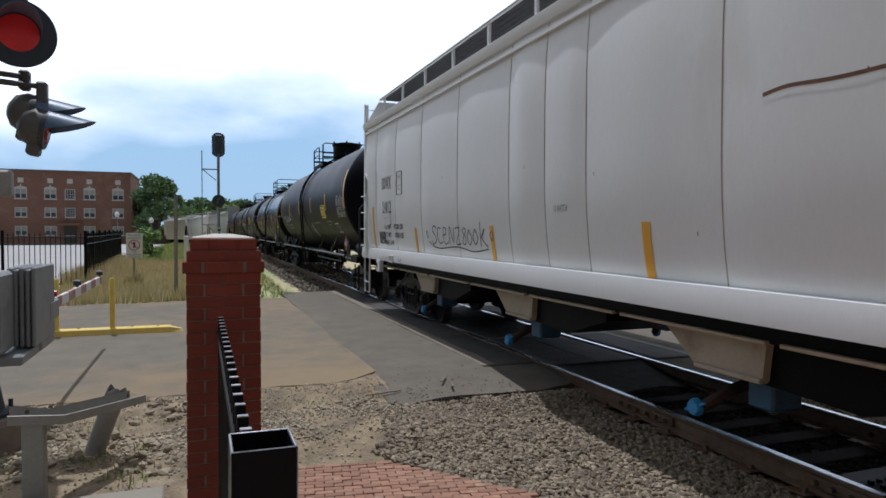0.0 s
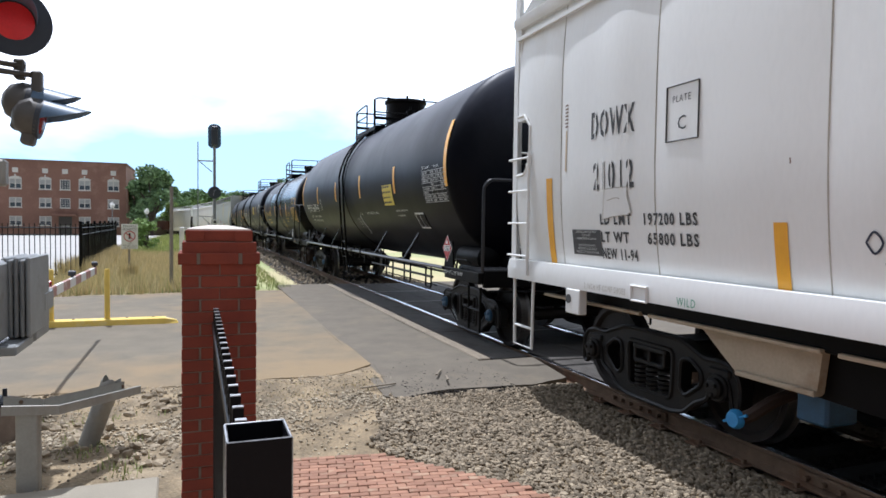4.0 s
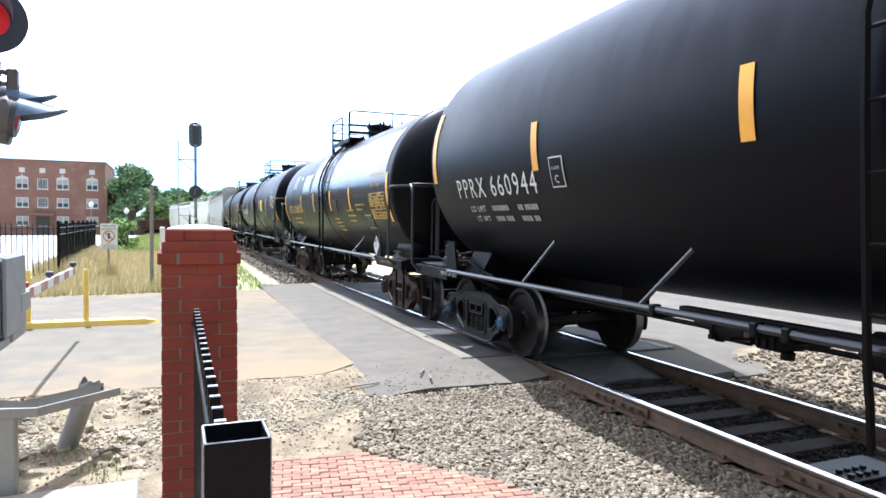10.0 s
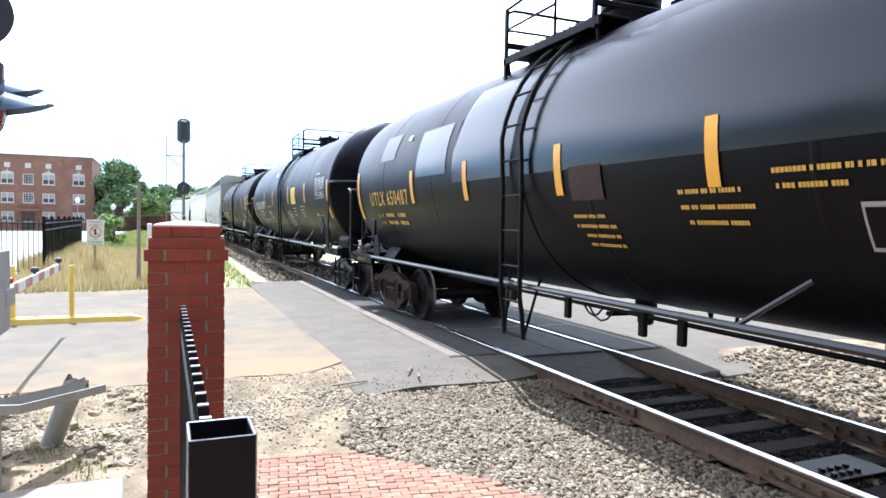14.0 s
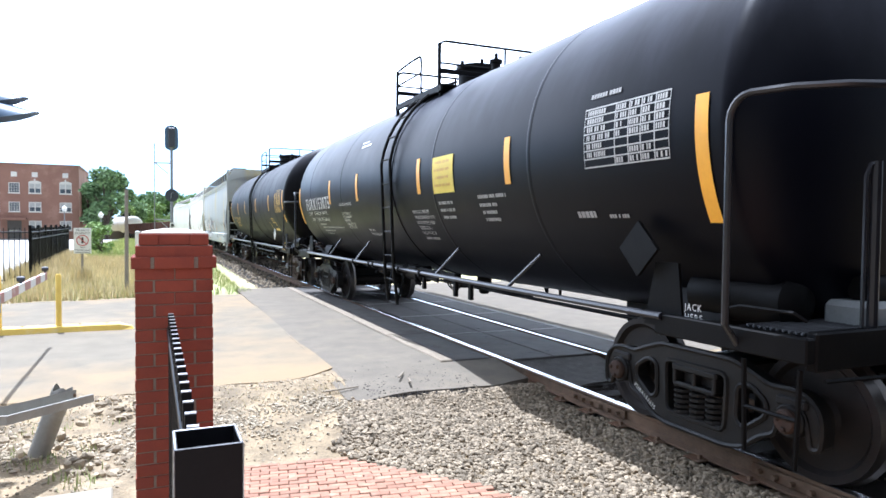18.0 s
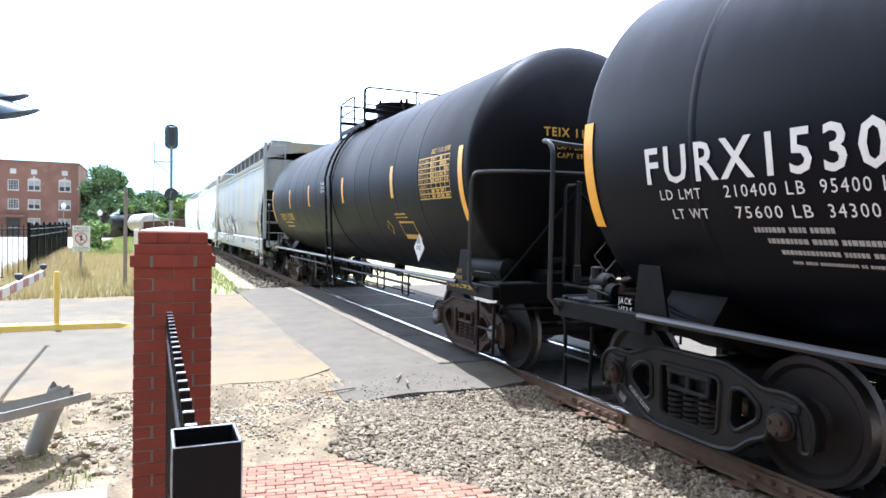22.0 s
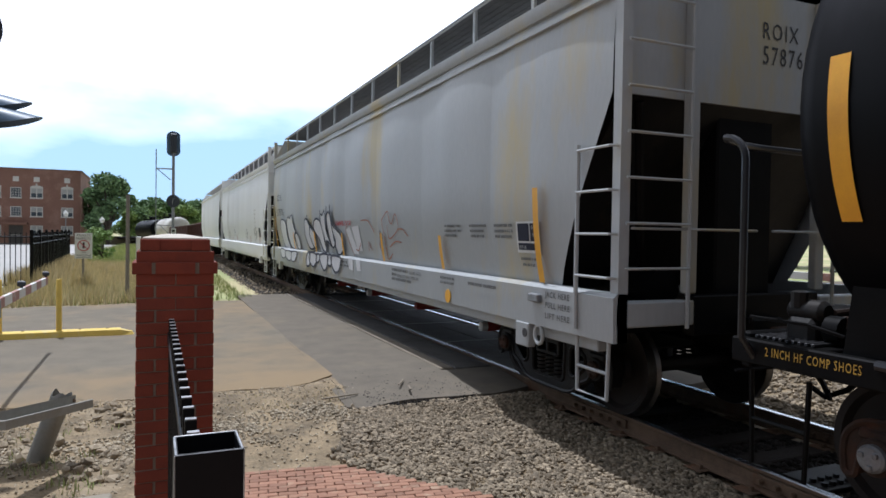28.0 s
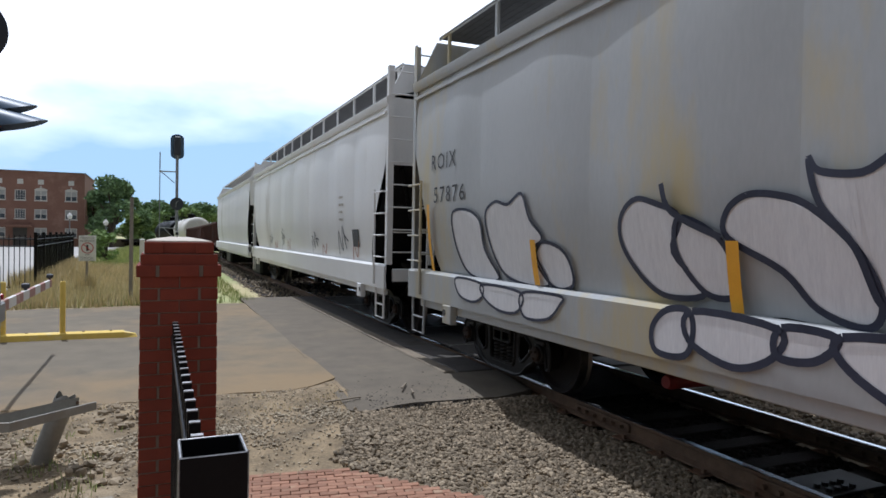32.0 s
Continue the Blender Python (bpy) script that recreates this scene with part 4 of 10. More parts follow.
def truck(car, y0, tone, hub, base=0.889, mark=""):
    """A three-piece truck: cast side frames with their openings, springs, bolster, bearings and brake beams."""
    tk = part("truck", Geo().box(-1.0, 1.0, y0 - 0.2, y0 + 0.2, 0.46, 0.7, 0.03), tone, car)
    h = 0.457
    half_ring = [(0.38, 0.32), (0.56, 0.26), (0.72, 0.2), (0.88, 0.215), (1.01, 0.19), (1.1, 0.1), (1.115, -0.03), (1.1, -0.15), (1.03, -0.16), (1.0, 0.0), (0.965, 0.09), (0.815, 0.09), (0.78, 0.0), (0.76, -0.13), (0.62, -0.19), (0.48, -0.31), (0.32, -0.345)]
    outer = rounded([(y0 + a, h + b) for a, b in half_ring] + [(y0 - a, h + b) for a, b in half_ring[::-1]], 0.05)
    window = rounded([(y0 + a, h + b) for a, b in ((-0.31, -0.24), (0.31, -0.24), (0.33, 0.2), (-0.33, 0.2))], 0.07)
    eye = [(0.43, 0.15), (0.42, -0.12), (0.49, -0.17), (0.68, -0.03), (0.69, 0.07), (0.55, 0.17)]
    holes = [window] + [rounded([(y0 + c * a, h + b) for a, b in eye], 0.06) for c in (-1, 1)]
    for s in (-1, 1):
        x0, x1 = s * 0.93, s * 1.055
        part("side_frame", casting(outer, holes, x0, x1), tone, tk)
        # bolster end with its two pockets, over the spring nest
        be = Geo().box(s * 0.9, s * 1.08, y0 - 0.24, y0 + 0.24, h + 0.13, h + 0.19, 0.015).box(s * 0.9, s * 1.08, y0 - 0.22, y0 + 0.22, h + 0.0, h + 0.04, 0.012)
        for dy in (-0.21, 0.0, 0.21):
            be.box(s * 0.9, s * 1.075, y0 + dy - 0.02, y0 + dy + 0.02, h + 0.02, h + 0.15, 0.01)
        part("bolster_end", be, tone, tk)
        for dy in (-0.17, 0.0, 0.17):
            pts = [(s * 0.99 + 0.07 * math.cos(q * 1.1), y0 + dy + 0.07 * math.sin(q * 1.1), h - 0.235 + 0.24 * q / 31.4) for q in np.linspace(0, 31.4, 50)]
            part("spring", Geo().tube(pts, 0.019, 5), tone, tk)
        for c in (-1, 1):
            yb = y0 + c * base
            ad = Geo().box(s * 0.9, s * 1.08, yb - 0.12, yb + 0.12, h + 0.09, h + 0.16, 0.015)
            ad.lathe([(s * q, w) for q, w in ((0.9, 0.115), (1.09, 0.115), (1.1, 0.105))][::s], (0, yb, h), 0, 20)
            part("bearing", ad, tone, tk)
            cap = [(0.0, 0.0), (0.0, 0.085), (0.04, 0.085), (0.055, 0.07), (0.06, 0.03), (0.06, 0.0)]
            g = Geo().lathe([(s * q, w) for q, w in cap][::s], (s * 1.09, yb, h), 0, 18, caps=False)
            for q in range(3):
                a = q * 2.094 + 0.4
                g.box(s * 1.13, s * 1.165, yb + 0.05 * math.cos(a) - 0.016, yb + 0.05 * math.cos(a) + 0.016, h + 0.05 * math.sin(a) - 0.016, h + 0.05 * math.sin(a) + 0.016, 0.005)
            part("bearing_cap", g, hub, tk, "painted roller bearing end cap")
        if mark:
            lettering(mark, 0.06, "decal_white", tk, lambda u, v: (s * 1.06, y0 - s * (0.716 - 0.853 * u - 0.522 * v), h - 0.116 - 0.522 * u + 0.853 * v), "frame_number", width=0.3)
    for c in (-1, 1):
        part("brake_beam", Geo().tube([(-0.85, y0 + c * 0.36, 0.32), (0, y0 + c * 0.3, 0.3), (0.85, y0 + c * 0.36, 0.32)], 0.035, 6).box(-0.82, -0.7, y0 + c * 0.37, y0 + c * 0.43, 0.22, 0.5, 0.01).box(0.7, 0.82, y0 + c * 0.37, y0 + c * 0.43, 0.22, 0.5, 0.01), tone, tk)
    return [wheelset(car, y0 - base), wheelset(car, y0 + base)]


def coupler(car, y, s, tone="truck_rust"):
    """Draft sill end, shank and knuckle at an end; s is the outward side along the car."""
    g = Geo().box(-0.12, 0.12, y - s * 0.5, y + s * 0.28, 0.78, 0.95, 0.02)
    g.prism([(-0.16, y + s * 0.25), (0.17, y + s * 0.25), (0.2, y + s * 0.5), (0.08, y + s * 0.56), (0.04, y + s * 0.4), (-0.06, y + s * 0.42), (-0.1, y + s * 0.55), (-0.17, y + s * 0.5)], 2, 0.72, 1.0)
    part("coupler", g, tone, car, "rusty knuckle coupler")
    hose = [(0.3, y + s * 0.05, 0.85), (0.32, y + s * 0.25, 0.7), (0.3, y + s * 0.42, 0.5), (0.2, y + s * 0.55, 0.42), (0.1, y + s * 0.6, 0.5)]
    part("air_hose", Geo().tube(hose, 0.025, 6), "under_black", car)


FONT = None


def lettering(text, size, material, car, place, name="lettering", width=None, align="LEFT", label="", heavy=0.0):
    """Painted words: flat outlines bent by place(u, v), u along the words, v up."""
    cu = bpy.data.curves.new("words", "FONT")
    cu.body, cu.size, cu.align_x, cu.resolution_u, cu.offset, cu.space_character = text, size, align, 2, heavy, 1.22 if width else 1.0
    tmp = bpy.data.objects.new("words", cu)
    me = bpy.data.meshes.new_from_object(tmp)
    bpy.data.objects.remove(tmp)
    bpy.data.curves.remove(cu)
    xs = [v.co.x for v in me.vertices]
    squeeze = width / (max(xs) - min(xs)) if width else 1.0
    vs = [place(v.co.x * squeeze, v.co.y) for v in me.vertices]
    fs = [tuple(p.vertices) for p in me.polygons]
    bpy.data.meshes.remove(me)
    if size < 0.2:
        g = Geo()
        g.v, g.f = vs, fs
        ob = part(name, g, material, car, label, 0)
        ob["kind"] = "stuff"
        return ob
    # one part for each letter: faces that share corners belong together
    root = list(range(len(vs)))

    def find(i):
        while root[i] != i:
            root[i] = root[root[i]]
            i = root[i]
        return i
    for f in fs:
        for i in f[1:]:
            root[find(i)] = find(f[0])
    groups = collections.defaultdict(list)
    for f in fs:
        groups[find(f[0])].append(f)
    for faces in groups.values():
        used = sorted({i for f in faces for i in f})
        at = {k: n for n, k in enumerate(used)}
        g = Geo()
        g.v, g.f = [vs[k] for k in used], [tuple(at[i] for i in f) for f in faces]
        ob = part("letter", g, material, car, label, 0)
    return ob


def on_tank(r, zc, y0, z0, side=-1, lift=0.008):
    """Bends words or patches round the near side of a tank; words run towards -y there."""
    def place(u, v):
        a = (z0 + v - zc) / r
        return (side * (r + lift) * math.cos(a), y0 + side * u * 1.0, zc + (r + lift) * math.sin(a))
    return place


def head_x(r, d):
    """How far a tank head stands out at d from its middle."""
    return 0.42 * math.sqrt(max(0.0, 1 - (d / r) ** 2.6))


def on_head(r, zc, half, s, x0, z0, lift=0.006):
    def place(u, v):
        x, z = x0 - s * u * -1 if s > 0 else x0 + u, z0 + v
        d = math.hypot(x, z - zc)
        return (x, s * (half + head_x(r, d) + lift), z)
    return place


def on_side(x, y0, z0, side=-1):
    def place(u, v):
        return (x, y0 + side * u, z0 + v)
    return place


def patch(name, place, u0, u1, v0, v1, material, car, nu=1, nv=6, label=""):
    g = Geo()
    for i in range(nu + 1):
        for j in range(nv + 1):
            g.v.append(place(u0 + (u1 - u0) * i / nu, v0 + (v1 - v0) * j / nv))
    n = nv + 1
    g.f = [(i * n + j, (i + 1) * n + j, (i + 1) * n + j + 1, i * n + j + 1) for i in range(nu) for j in range(nv)]
    return part(name, g, material, car, label, 60)


def bars(name, place, rows, material, car, label="", nv=1):
    """Small writing as plain bars: rows of u, v, length, height, broken into words."""
    g, k = Geo(), random.Random(len(rows) * 7 + 3)
    for u, v, w, h in rows:
        a = u
        while a < u + w - h * 0.4:
            b = min(u + w, a + h * k.uniform(0.34, 0.62))
            o = len(g.v)
            q = v + h * 0.15
            g.v += [place(a, q), place(b, q), place(b, q + h * 0.68), place(a, q + h * 0.68)]
            g.f.append((o, o + 1, o + 2, o + 3))
            a = b + h * (0.11 if k.random() < 0.84 else 0.5)
    ob = part(name, g, material, car, label, 0)
    ob["kind"] = "stuff"
    return ob


def grid_decal(place, w, h, cols, rows, material, car, line=0.014, fill=0.62, seed=1, label="stencilled inspection table", bare=0.0):
    """A ruled table with short bars of writing in its cells."""
    g, k = Geo(), random.Random(seed)

    def quad(u0, v0, u1, v1):
        nn = max(1, int((v1 - v0) / 0.12))
        for q in range(nn):
            a, b = v0 + (v1 - v0) * q / nn, v0 + (v1 - v0) * (q + 1) / nn
            o = len(g.v)
            g.v += [place(u0, a), place(u1, a), place(u1, b), place(u0, b)]
            g.f.append((o, o + 1, o + 2, o + 3))
    xs = [0] + [w * c for c in cols] + [w]
    for x in xs:
        quad(max(0, x - line / 2), 0, min(w, x + line / 2), h)
    for j in range(rows + 1):
        v = h * j / rows
        quad(0, v - line / 2, w, v + line / 2)
    for j in range(rows):
        for a, b in zip(xs, xs[1:]):
            if k.random() < 0.12 or j == 2 and a > 0 or b <= bare:
                continue
            m, t = (b - a) * 0.1, h / rows
            e = b - m - (b - a) * k.uniform(0, 0.25)
            u = a + m
            while u < e - 0.02:
                q = min(e, u + k.uniform(0.014, 0.026))
                quad(u, h * j / rows + t * (1 - fill) / 2, q, h * j / rows + t * (1 + fill) / 2)
                u = q + (0.009 if k.random() < 0.85 else 0.03)
    return part("stencil_table", g, material, car, label, 0)


def diamond(place, size, car, body, edge, words, sub, label):
    """A hazard placard on its holder."""
    g = Geo()
    for k, e in ((1.0, 0.0), (0.9, 0.004)):
        o = len(g.v)
        for u, v in ((0, -1), (1, 0), (0, 1), (-1, 0)):
            p = Vector(place(u * size * k, v * size * k))
            g.v.append(p + Vector((-e, 0, 0)))
        g.f.append((o, o + 1, o + 2, o + 3))
    pl = part("placard", g, edge, car, label, 0)
    g = Geo()
    for u, v in ((0, -0.92), (0.92, 0), (0, 0.92), (-0.92, 0)):
        g.v.append(Vector(place(u * size, v * size)) + Vector((-0.006, 0, 0)))
    g.f.append((0, 1, 2, 3))
    part("placard_face", g, body, pl)
    g = Geo()
    for u, v in ((-0.62, -0.22), (0.62, -0.22), (0.62, 0.22), (-0.62, 0.22)):
        g.v.append(Vector(place(u * size, v * size)) + Vector((-0.009, 0, 0)))
    g.f.append((0, 1, 2, 3))
    part("placard_band", g, "decal_white", pl)
    pb = lambda u, v: Vector(place(u, v)) + Vector((-0.012, 0, 0))
    lettering(words, size * 0.5, "decal_black", pl, lambda u, v: pb(u, v - size * 0.17), "placard_number", align="CENTER")
    lettering(sub, size * 0.3, "decal_white" if body == "decal_red" else "decal_black", pl, lambda u, v: pb(u, v - size * 0.72), "placard_class", align="CENTER")
    if body != "decal_red":
        g = Geo()
        for i in range(-2, 3):
            for (u0, u1, v0, v1) in ((i * 0.14 - 0.04, i * 0.14 + 0.04, 0.28, 0.86 - abs(i) * 0.17),):
                o = len(g.v)
                g.v += [pb(u0 * size, v0 * size), pb(u1 * size, v0 * size), pb(u1 * size, v1 * size), pb(u0 * size, v1 * size)]
                g.f.append((o, o + 1, o + 2, o + 3))
        part("placard_stripes", g, "decal_black", pl, "", 0)
    else:
        g = Geo()
        fl = [(-0.22, 0.34), (0.22, 0.34), (0.2, 0.5), (0.1, 0.62), (0.09, 0.5), (0.0, 0.78), (-0.08, 0.52), (-0.14, 0.6), (-0.2, 0.48)]
        g.v = [pb(u * size, v * size) for u, v in fl]
        g.f = [tuple(range(len(fl)))]
        part("placard_flame", g, "decal_white", pl, "", 0)
    return pl


def hoop(car, y, s, z0, z1, x, name="end_handrail", r=0.024, bow=0.0):
    """The end handrail: up one side, across the end (bowed out round the tank's head), down the other."""
    c = 0.16
    pts = [(-min(x, 1.47), y, z0), (-x, y, z0 + 0.15)] + [(-x + c - c * math.cos(a), y, z1 - c + c * math.sin(a)) for a in np.linspace(0, math.pi / 2, 6)]
    if bow:
        pts = pts[:2] + [(-x, y + s * c * (1 - math.cos(a)), z1 - c + c * math.sin(a)) for a in np.linspace(0, math.pi / 2, 6)]
        pts += [(-x + 0.08, y + s * bow * 0.5, z1), (-x + 0.3, y + s * bow * 0.76, z1), (-x + 0.6, y + s * bow * 0.91, z1), (-x + 1.0, y + s * bow * 0.98, z1), (-0.2, y + s * bow, z1)]
    pts += [(-p[0], p[1], p[2]) for p in reversed(pts)]
    part(name, Geo().tube(pts, r, 8), "pipe_grey", car)


def tank_car(label, mid, half, r, zc, trucks, tone="tank_black", truck_tone="truck_black", hub="hub_blue", ladder=0.0, dome=(0.45, 0.5), far=False, bands=(), pipe=True, hoops=(-7, 7, 2.3), reach=0.62, struts=(-4.3, -2.3, 1.6, 3.65), mark="", lower=(), rail_z=4.6, deck=3.9, saddle=0.1, valves=True, post=-0.82, lean=0.0):
    car = thing("tank_car", label, "tank car", "cars of the train")
    n = 56 if not far else 28
    prof = [(-half - head_x(r, r * q), r * q) for q in (0.0, 0.15, 0.35, 0.55, 0.7, 0.82, 0.9, 0.955, 0.985, 0.997)]
    prof += [(-half, r)] + [(-half + 2 * half * k / 8, r) for k in range(1, 8)] + [(half, r)]
    prof += [(-a, q) for a, q in reversed(prof[:10])]
    g = Geo().lathe(prof, (0, 0, zc), 1, n, caps=False)
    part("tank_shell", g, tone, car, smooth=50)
    for b in bands:
        part("weld_band", Geo().lathe([(b - 0.05, r - 0.002), (b - 0.03, r + 0.001), (b - 0.012, r + 0.005), (b + 0.012, r + 0.005), (b + 0.03, r + 0.001), (b + 0.05, r - 0.002)], (0, 0, zc), 1, n, caps=False), tone, car)
    bot = zc - r
    for s in (-1, 1):
        e = s * (half + reach)  # end of the platform
        # stub sill and bolster
        part("stub_sill", Geo().box(-0.2, 0.2, s * (half - 2.6), e, 0.72, max(bot + 0.06, 1.0), 0.02), "under_black", car)
        part("body_bolster", Geo().prism([(-1.12, 0.98), (-1.12, 1.06), (-0.9, zc - 0.72 * r), (0.9, zc - 0.72 * r), (1.12, 1.06), (1.12, 0.98), (0.6, 0.78), (-0.6, 0.78)], 1, s * trucks - 0.3, s * trucks + 0.3), "under_black", car)
        # end platform with a grating edge and long side sills
        sl = max(1.3, reach + saddle + 0.1)
        part("end_platform", Geo().box(-1.41, 1.41, e - s * reach, e - s * 0.085, 1.05, 1.105, 0.008), "under_black", car)
        part("end_beam", Geo().box(-1.41, 1.41, e - s * 0.08, e, 0.9, 1.14, 0.012), "under_black", car)
        for x in (-1.46, 1.46):
            part("side_sill", Geo().box(x - 0.04, x + 0.04, e - s * sl, e, 0.95, 1.11, 0.01), "under_black", car)
        if far:
            continue
        grate = Geo()
        for q in range(int((reach - 0.16) / 0.045)):
            y_ = e - s * (0.11 + 0.045 * q)
            grate.box(-1.4, 1.4, y_ - 0.011, y_ + 0.011, 1.108, 1.128, 0.003)
        part("platform_grating", grate, "tread_bar", car, "worn steel tread bars")
        bow = max(0.0, half + 0.5 * r + 0.1 - abs(hoops[0] if s < 0 else hoops[1]))
        hoop(car, hoops[0] if s < 0 else hoops[1], s, 0.98, hoops[2], 1.6 if bow else 1.42, bow=bow)
        for x in (-1.42, 1.42):
            # sill step
            part("sill_step", Geo().tube([(x, e - s * 0.52, 0.9), (x, e - s * 0.5, 0.28), (x, e - s * 0.12, 0.28), (x, e - s * 0.1, 0.9)], 0.018, 6).tube([(x, e - s * 0.51, 0.58), (x, e - s * 0.11, 0.58)], 0.016, 6), "under_black", car)
            part("tank_bracket", Geo().prism([(s * (half - saddle - 0.42), 1.0), (s * (half - saddle), 1.0), (s * (half - saddle - 0.06), 1.5), (s * (half - saddle - 0.3), 1.5)], 0, x - 0.012 * (1 if x > 0 else -1), x + 0.012 * (1 if x > 0 else -1)), "under_black", car)
            part("grab_iron", Geo().tube([(x * 0.99, s * (half - 0.1), 1.2), (x * 1.03, s * (half + 0.1), 1.25), (x * 1.03, s * (half + 0.5), 1.25), (x * 0.99, s * (half + 0.55), 1.2)], 0.012, 5), "under_black", car)
        part("uncoupling_lever", Geo().tube([(-1.4, e + s * 0.05, 0.86), (-0.3, e + s * 0.08, 0.84), (0.0, e + s * 0.15, 0.95)], 0.014, 5), "under_black", car)
        coupler(car, e, s)
    # brake gear at the leading end
    if not far:
        y = -(half + 0.25)
        part("brake_wheel", Geo().tube([(0.55 + 0.26 * math.cos(a), y - 0.38, 1.62 + 0.26 * math.sin(a)) for a in np.linspace(0, 2 * math.pi, 17)[:-1]], 0.015, 6, closed=True).tube([(0.29, y - 0.38, 1.62), (0.81, y - 0.38, 1.62)], 0.012, 5).tube([(0.55, y - 0.38, 1.36), (0.55, y - 0.38, 1.88)], 0.012, 5), "under_black", car)
        yp = -(half + reach) + 0.06
        part("brake_post", Geo().tube([(post, yp, 1.05), (post, yp, 2.2)], 0.034, 8).tube([(post - 0.1, yp, 1.05), (post - 0.1, yp, 2.1), (post - 0.06, yp, 2.18), (post, yp, 2.18)], 0.014, 6) if post < -0.5 else Geo().box(post - 0.035, post + 0.035, yp - 0.03, yp + 0.03, 0.9, 2.36, 0.006).box(post - 0.06, post + 0.05, yp - 0.045, yp + 0.02, 0.9, 1.35, 0.01).tube([(post - 0.18, yp, 0.7), (post - 0.18, yp, 2.26), (post - 0.15, yp, 2.31), (post, yp, 2.32)], 0.018, 6), "pipe_grey", car)
        if post > -0.5:
            for x1, z1, y1 in ((0.84, 1.1, yp - 0.02), (-1.2, 1.1, yp + 0.3)):
                part("post_brace", Geo().tube([(post, yp, 2.25), (x1, y1, z1)], 0.022, 6), "under_black", car)
        # valves and pipes on the trailing platform
        ye = half + 0.3
        if valves:
            part("valve_body", Geo().box(-1.28, -1.06, ye - 0.1, ye + 0.1, 1.08, 1.26, 0.03).lathe([(-0.13, 0.05), (-0.1, 0.075), (0.1, 0.075), (0.13, 0.05)], (-1.17, ye, 1.3), 1, 12).lathe([(0, 0.055), (0.1, 0.055), (0.11, 0.03)], (-1.2, ye + 0.05, 1.32), 2, 10), "case_grey" if tone == "tank_gloss" else "truck_black", car)
            part("valve_spool", Geo().lathe([(-0.2, 0.04), (-0.19, 0.09), (-0.15, 0.09), (-0.14, 0.05), (0.14, 0.05), (0.15, 0.09), (0.19, 0.09), (0.2, 0.04)], (-0.98, ye - 0.22, 1.2), 0, 12), "truck_rust", car)
            for dy, zz in ((0.02, 1.22), (-0.12, 1.3), (-0.3, 1.16)):
                part("small_pipe", Geo().tube([(-1.1, ye + dy, zz), (-0.8, ye + dy - 0.05, zz + 0.03), (-0.55, ye + dy - 0.2, zz - 0.05), (-0.4, ye + dy - 0.3, 1.1)], 0.018, 6), "truck_rust", car)
            part("valve_flange", Geo().lathe([(-0.05, 0.09), (0.05, 0.09)], (-1.18, ye - 0.2, 1.2), 1, 12), "under_black", car)
            part("pipe_bracket", Geo().box(-1.0, -0.7, ye - 0.15, ye + 0.15, 1.0, 1.18, 0.04), "under_black", car)
            part("valve_cover", Geo().lathe([(0, 0.1), (0.12, 0.1), (0.15, 0.05)], (-0.85, ye, 1.18), 2, 12), "under_black", car)
            part("valve_pipe", Geo().tube([(-1.18, ye - 0.25, 1.2), (-1.15, ye - 0.6, 1.22), (-1.1, ye - 0.9, 1.1), (-1.1, ye - 1.3, 1.05)], 0.022, 6), "under_black", car)
        part("brake_stand", Geo().box(0.4, 0.7, y - 0.36, y - 0.22, 1.0, 1.78, 0.03).box(0.3, 0.8, y - 0.34, y - 0.25, 1.45, 1.8, 0.04), "under_black", car)
        part("air_reservoir", Geo().lathe([(-0.48, 0.0), (-0.47, 0.12), (-0.42, 0.19), (0.42, 0.19), (0.47, 0.12), (0.48, 0.0)], (-0.95, y + 0.55, 1.25), 1, 18, caps=False), "under_black", car)
        part("brake_valve", Geo().box(-0.75, -0.4, y - 0.25, y + 0.1, 1.0, 1.28, 0.04), "case_grey" if label.startswith("dull black") else "under_black", car)
        part("valve_cap", Geo().lathe([(-0.12, 0.1), (0.12, 0.1)], (-0.5, y - 0.1, 1.35), 0, 12), "under_black", car)
        part("brake_bracket", Geo().box(-0.3, 0.0, y - 0.3, y - 0.05, 1.0, 1.2, 0.04), "under_black", car)
    # the long side pipes with struts down from the tank
    if pipe and not far:
        for x in (-1.5, 1.5):
            part("side_rail", Geo().tube([(x, -half + max(0.35, saddle + 0.15), 1.09), (x, half - max(0.35, saddle + 0.15), 1.09)], 0.03, 8), "pipe_grey", car)
            for y in struts:
                part("rail_strut", Geo().tube([(x, y + 0.42, 1.11), (x * 0.9, y, zc - 0.66 * r)], 0.02, 6), "pipe_grey", car)
        for ya_, yb_ in lower:
            for x in (-1.46, 1.46):
                part("lower_rail", Geo().tube([(x, ya_, 0.9), (x, yb_, 0.9)], 0.022, 6), "under_black", car)
                part("conduit", Geo().tube([(x * 0.95, ya_, 0.76), (x * 0.95, yb_, 0.76)], 0.012, 5), "under_black", car)
                for k, y in enumerate(steps(ya_ + 0.2, yb_ - 0.2, 1.15)):
                    w = 0.13 + 0.05 * (k % 3)
                    part("rail_hanger", Geo().tube([(x, y - w, 1.08), (x, y - w, 0.75), (x, y - w + 0.03, 0.72), (x, y + w - 0.03, 0.72), (x, y + w, 0.75), (x, y + w, 1.08)], 0.016, 5), "under_black", car)
        for y in (-1.2, -2.3, -2.75):
            part("under_bracket", Geo().box(-1.42, -1.37, y - 0.04, y + 0.04, 0.84, 1.1, 0.01), "under_black", car)
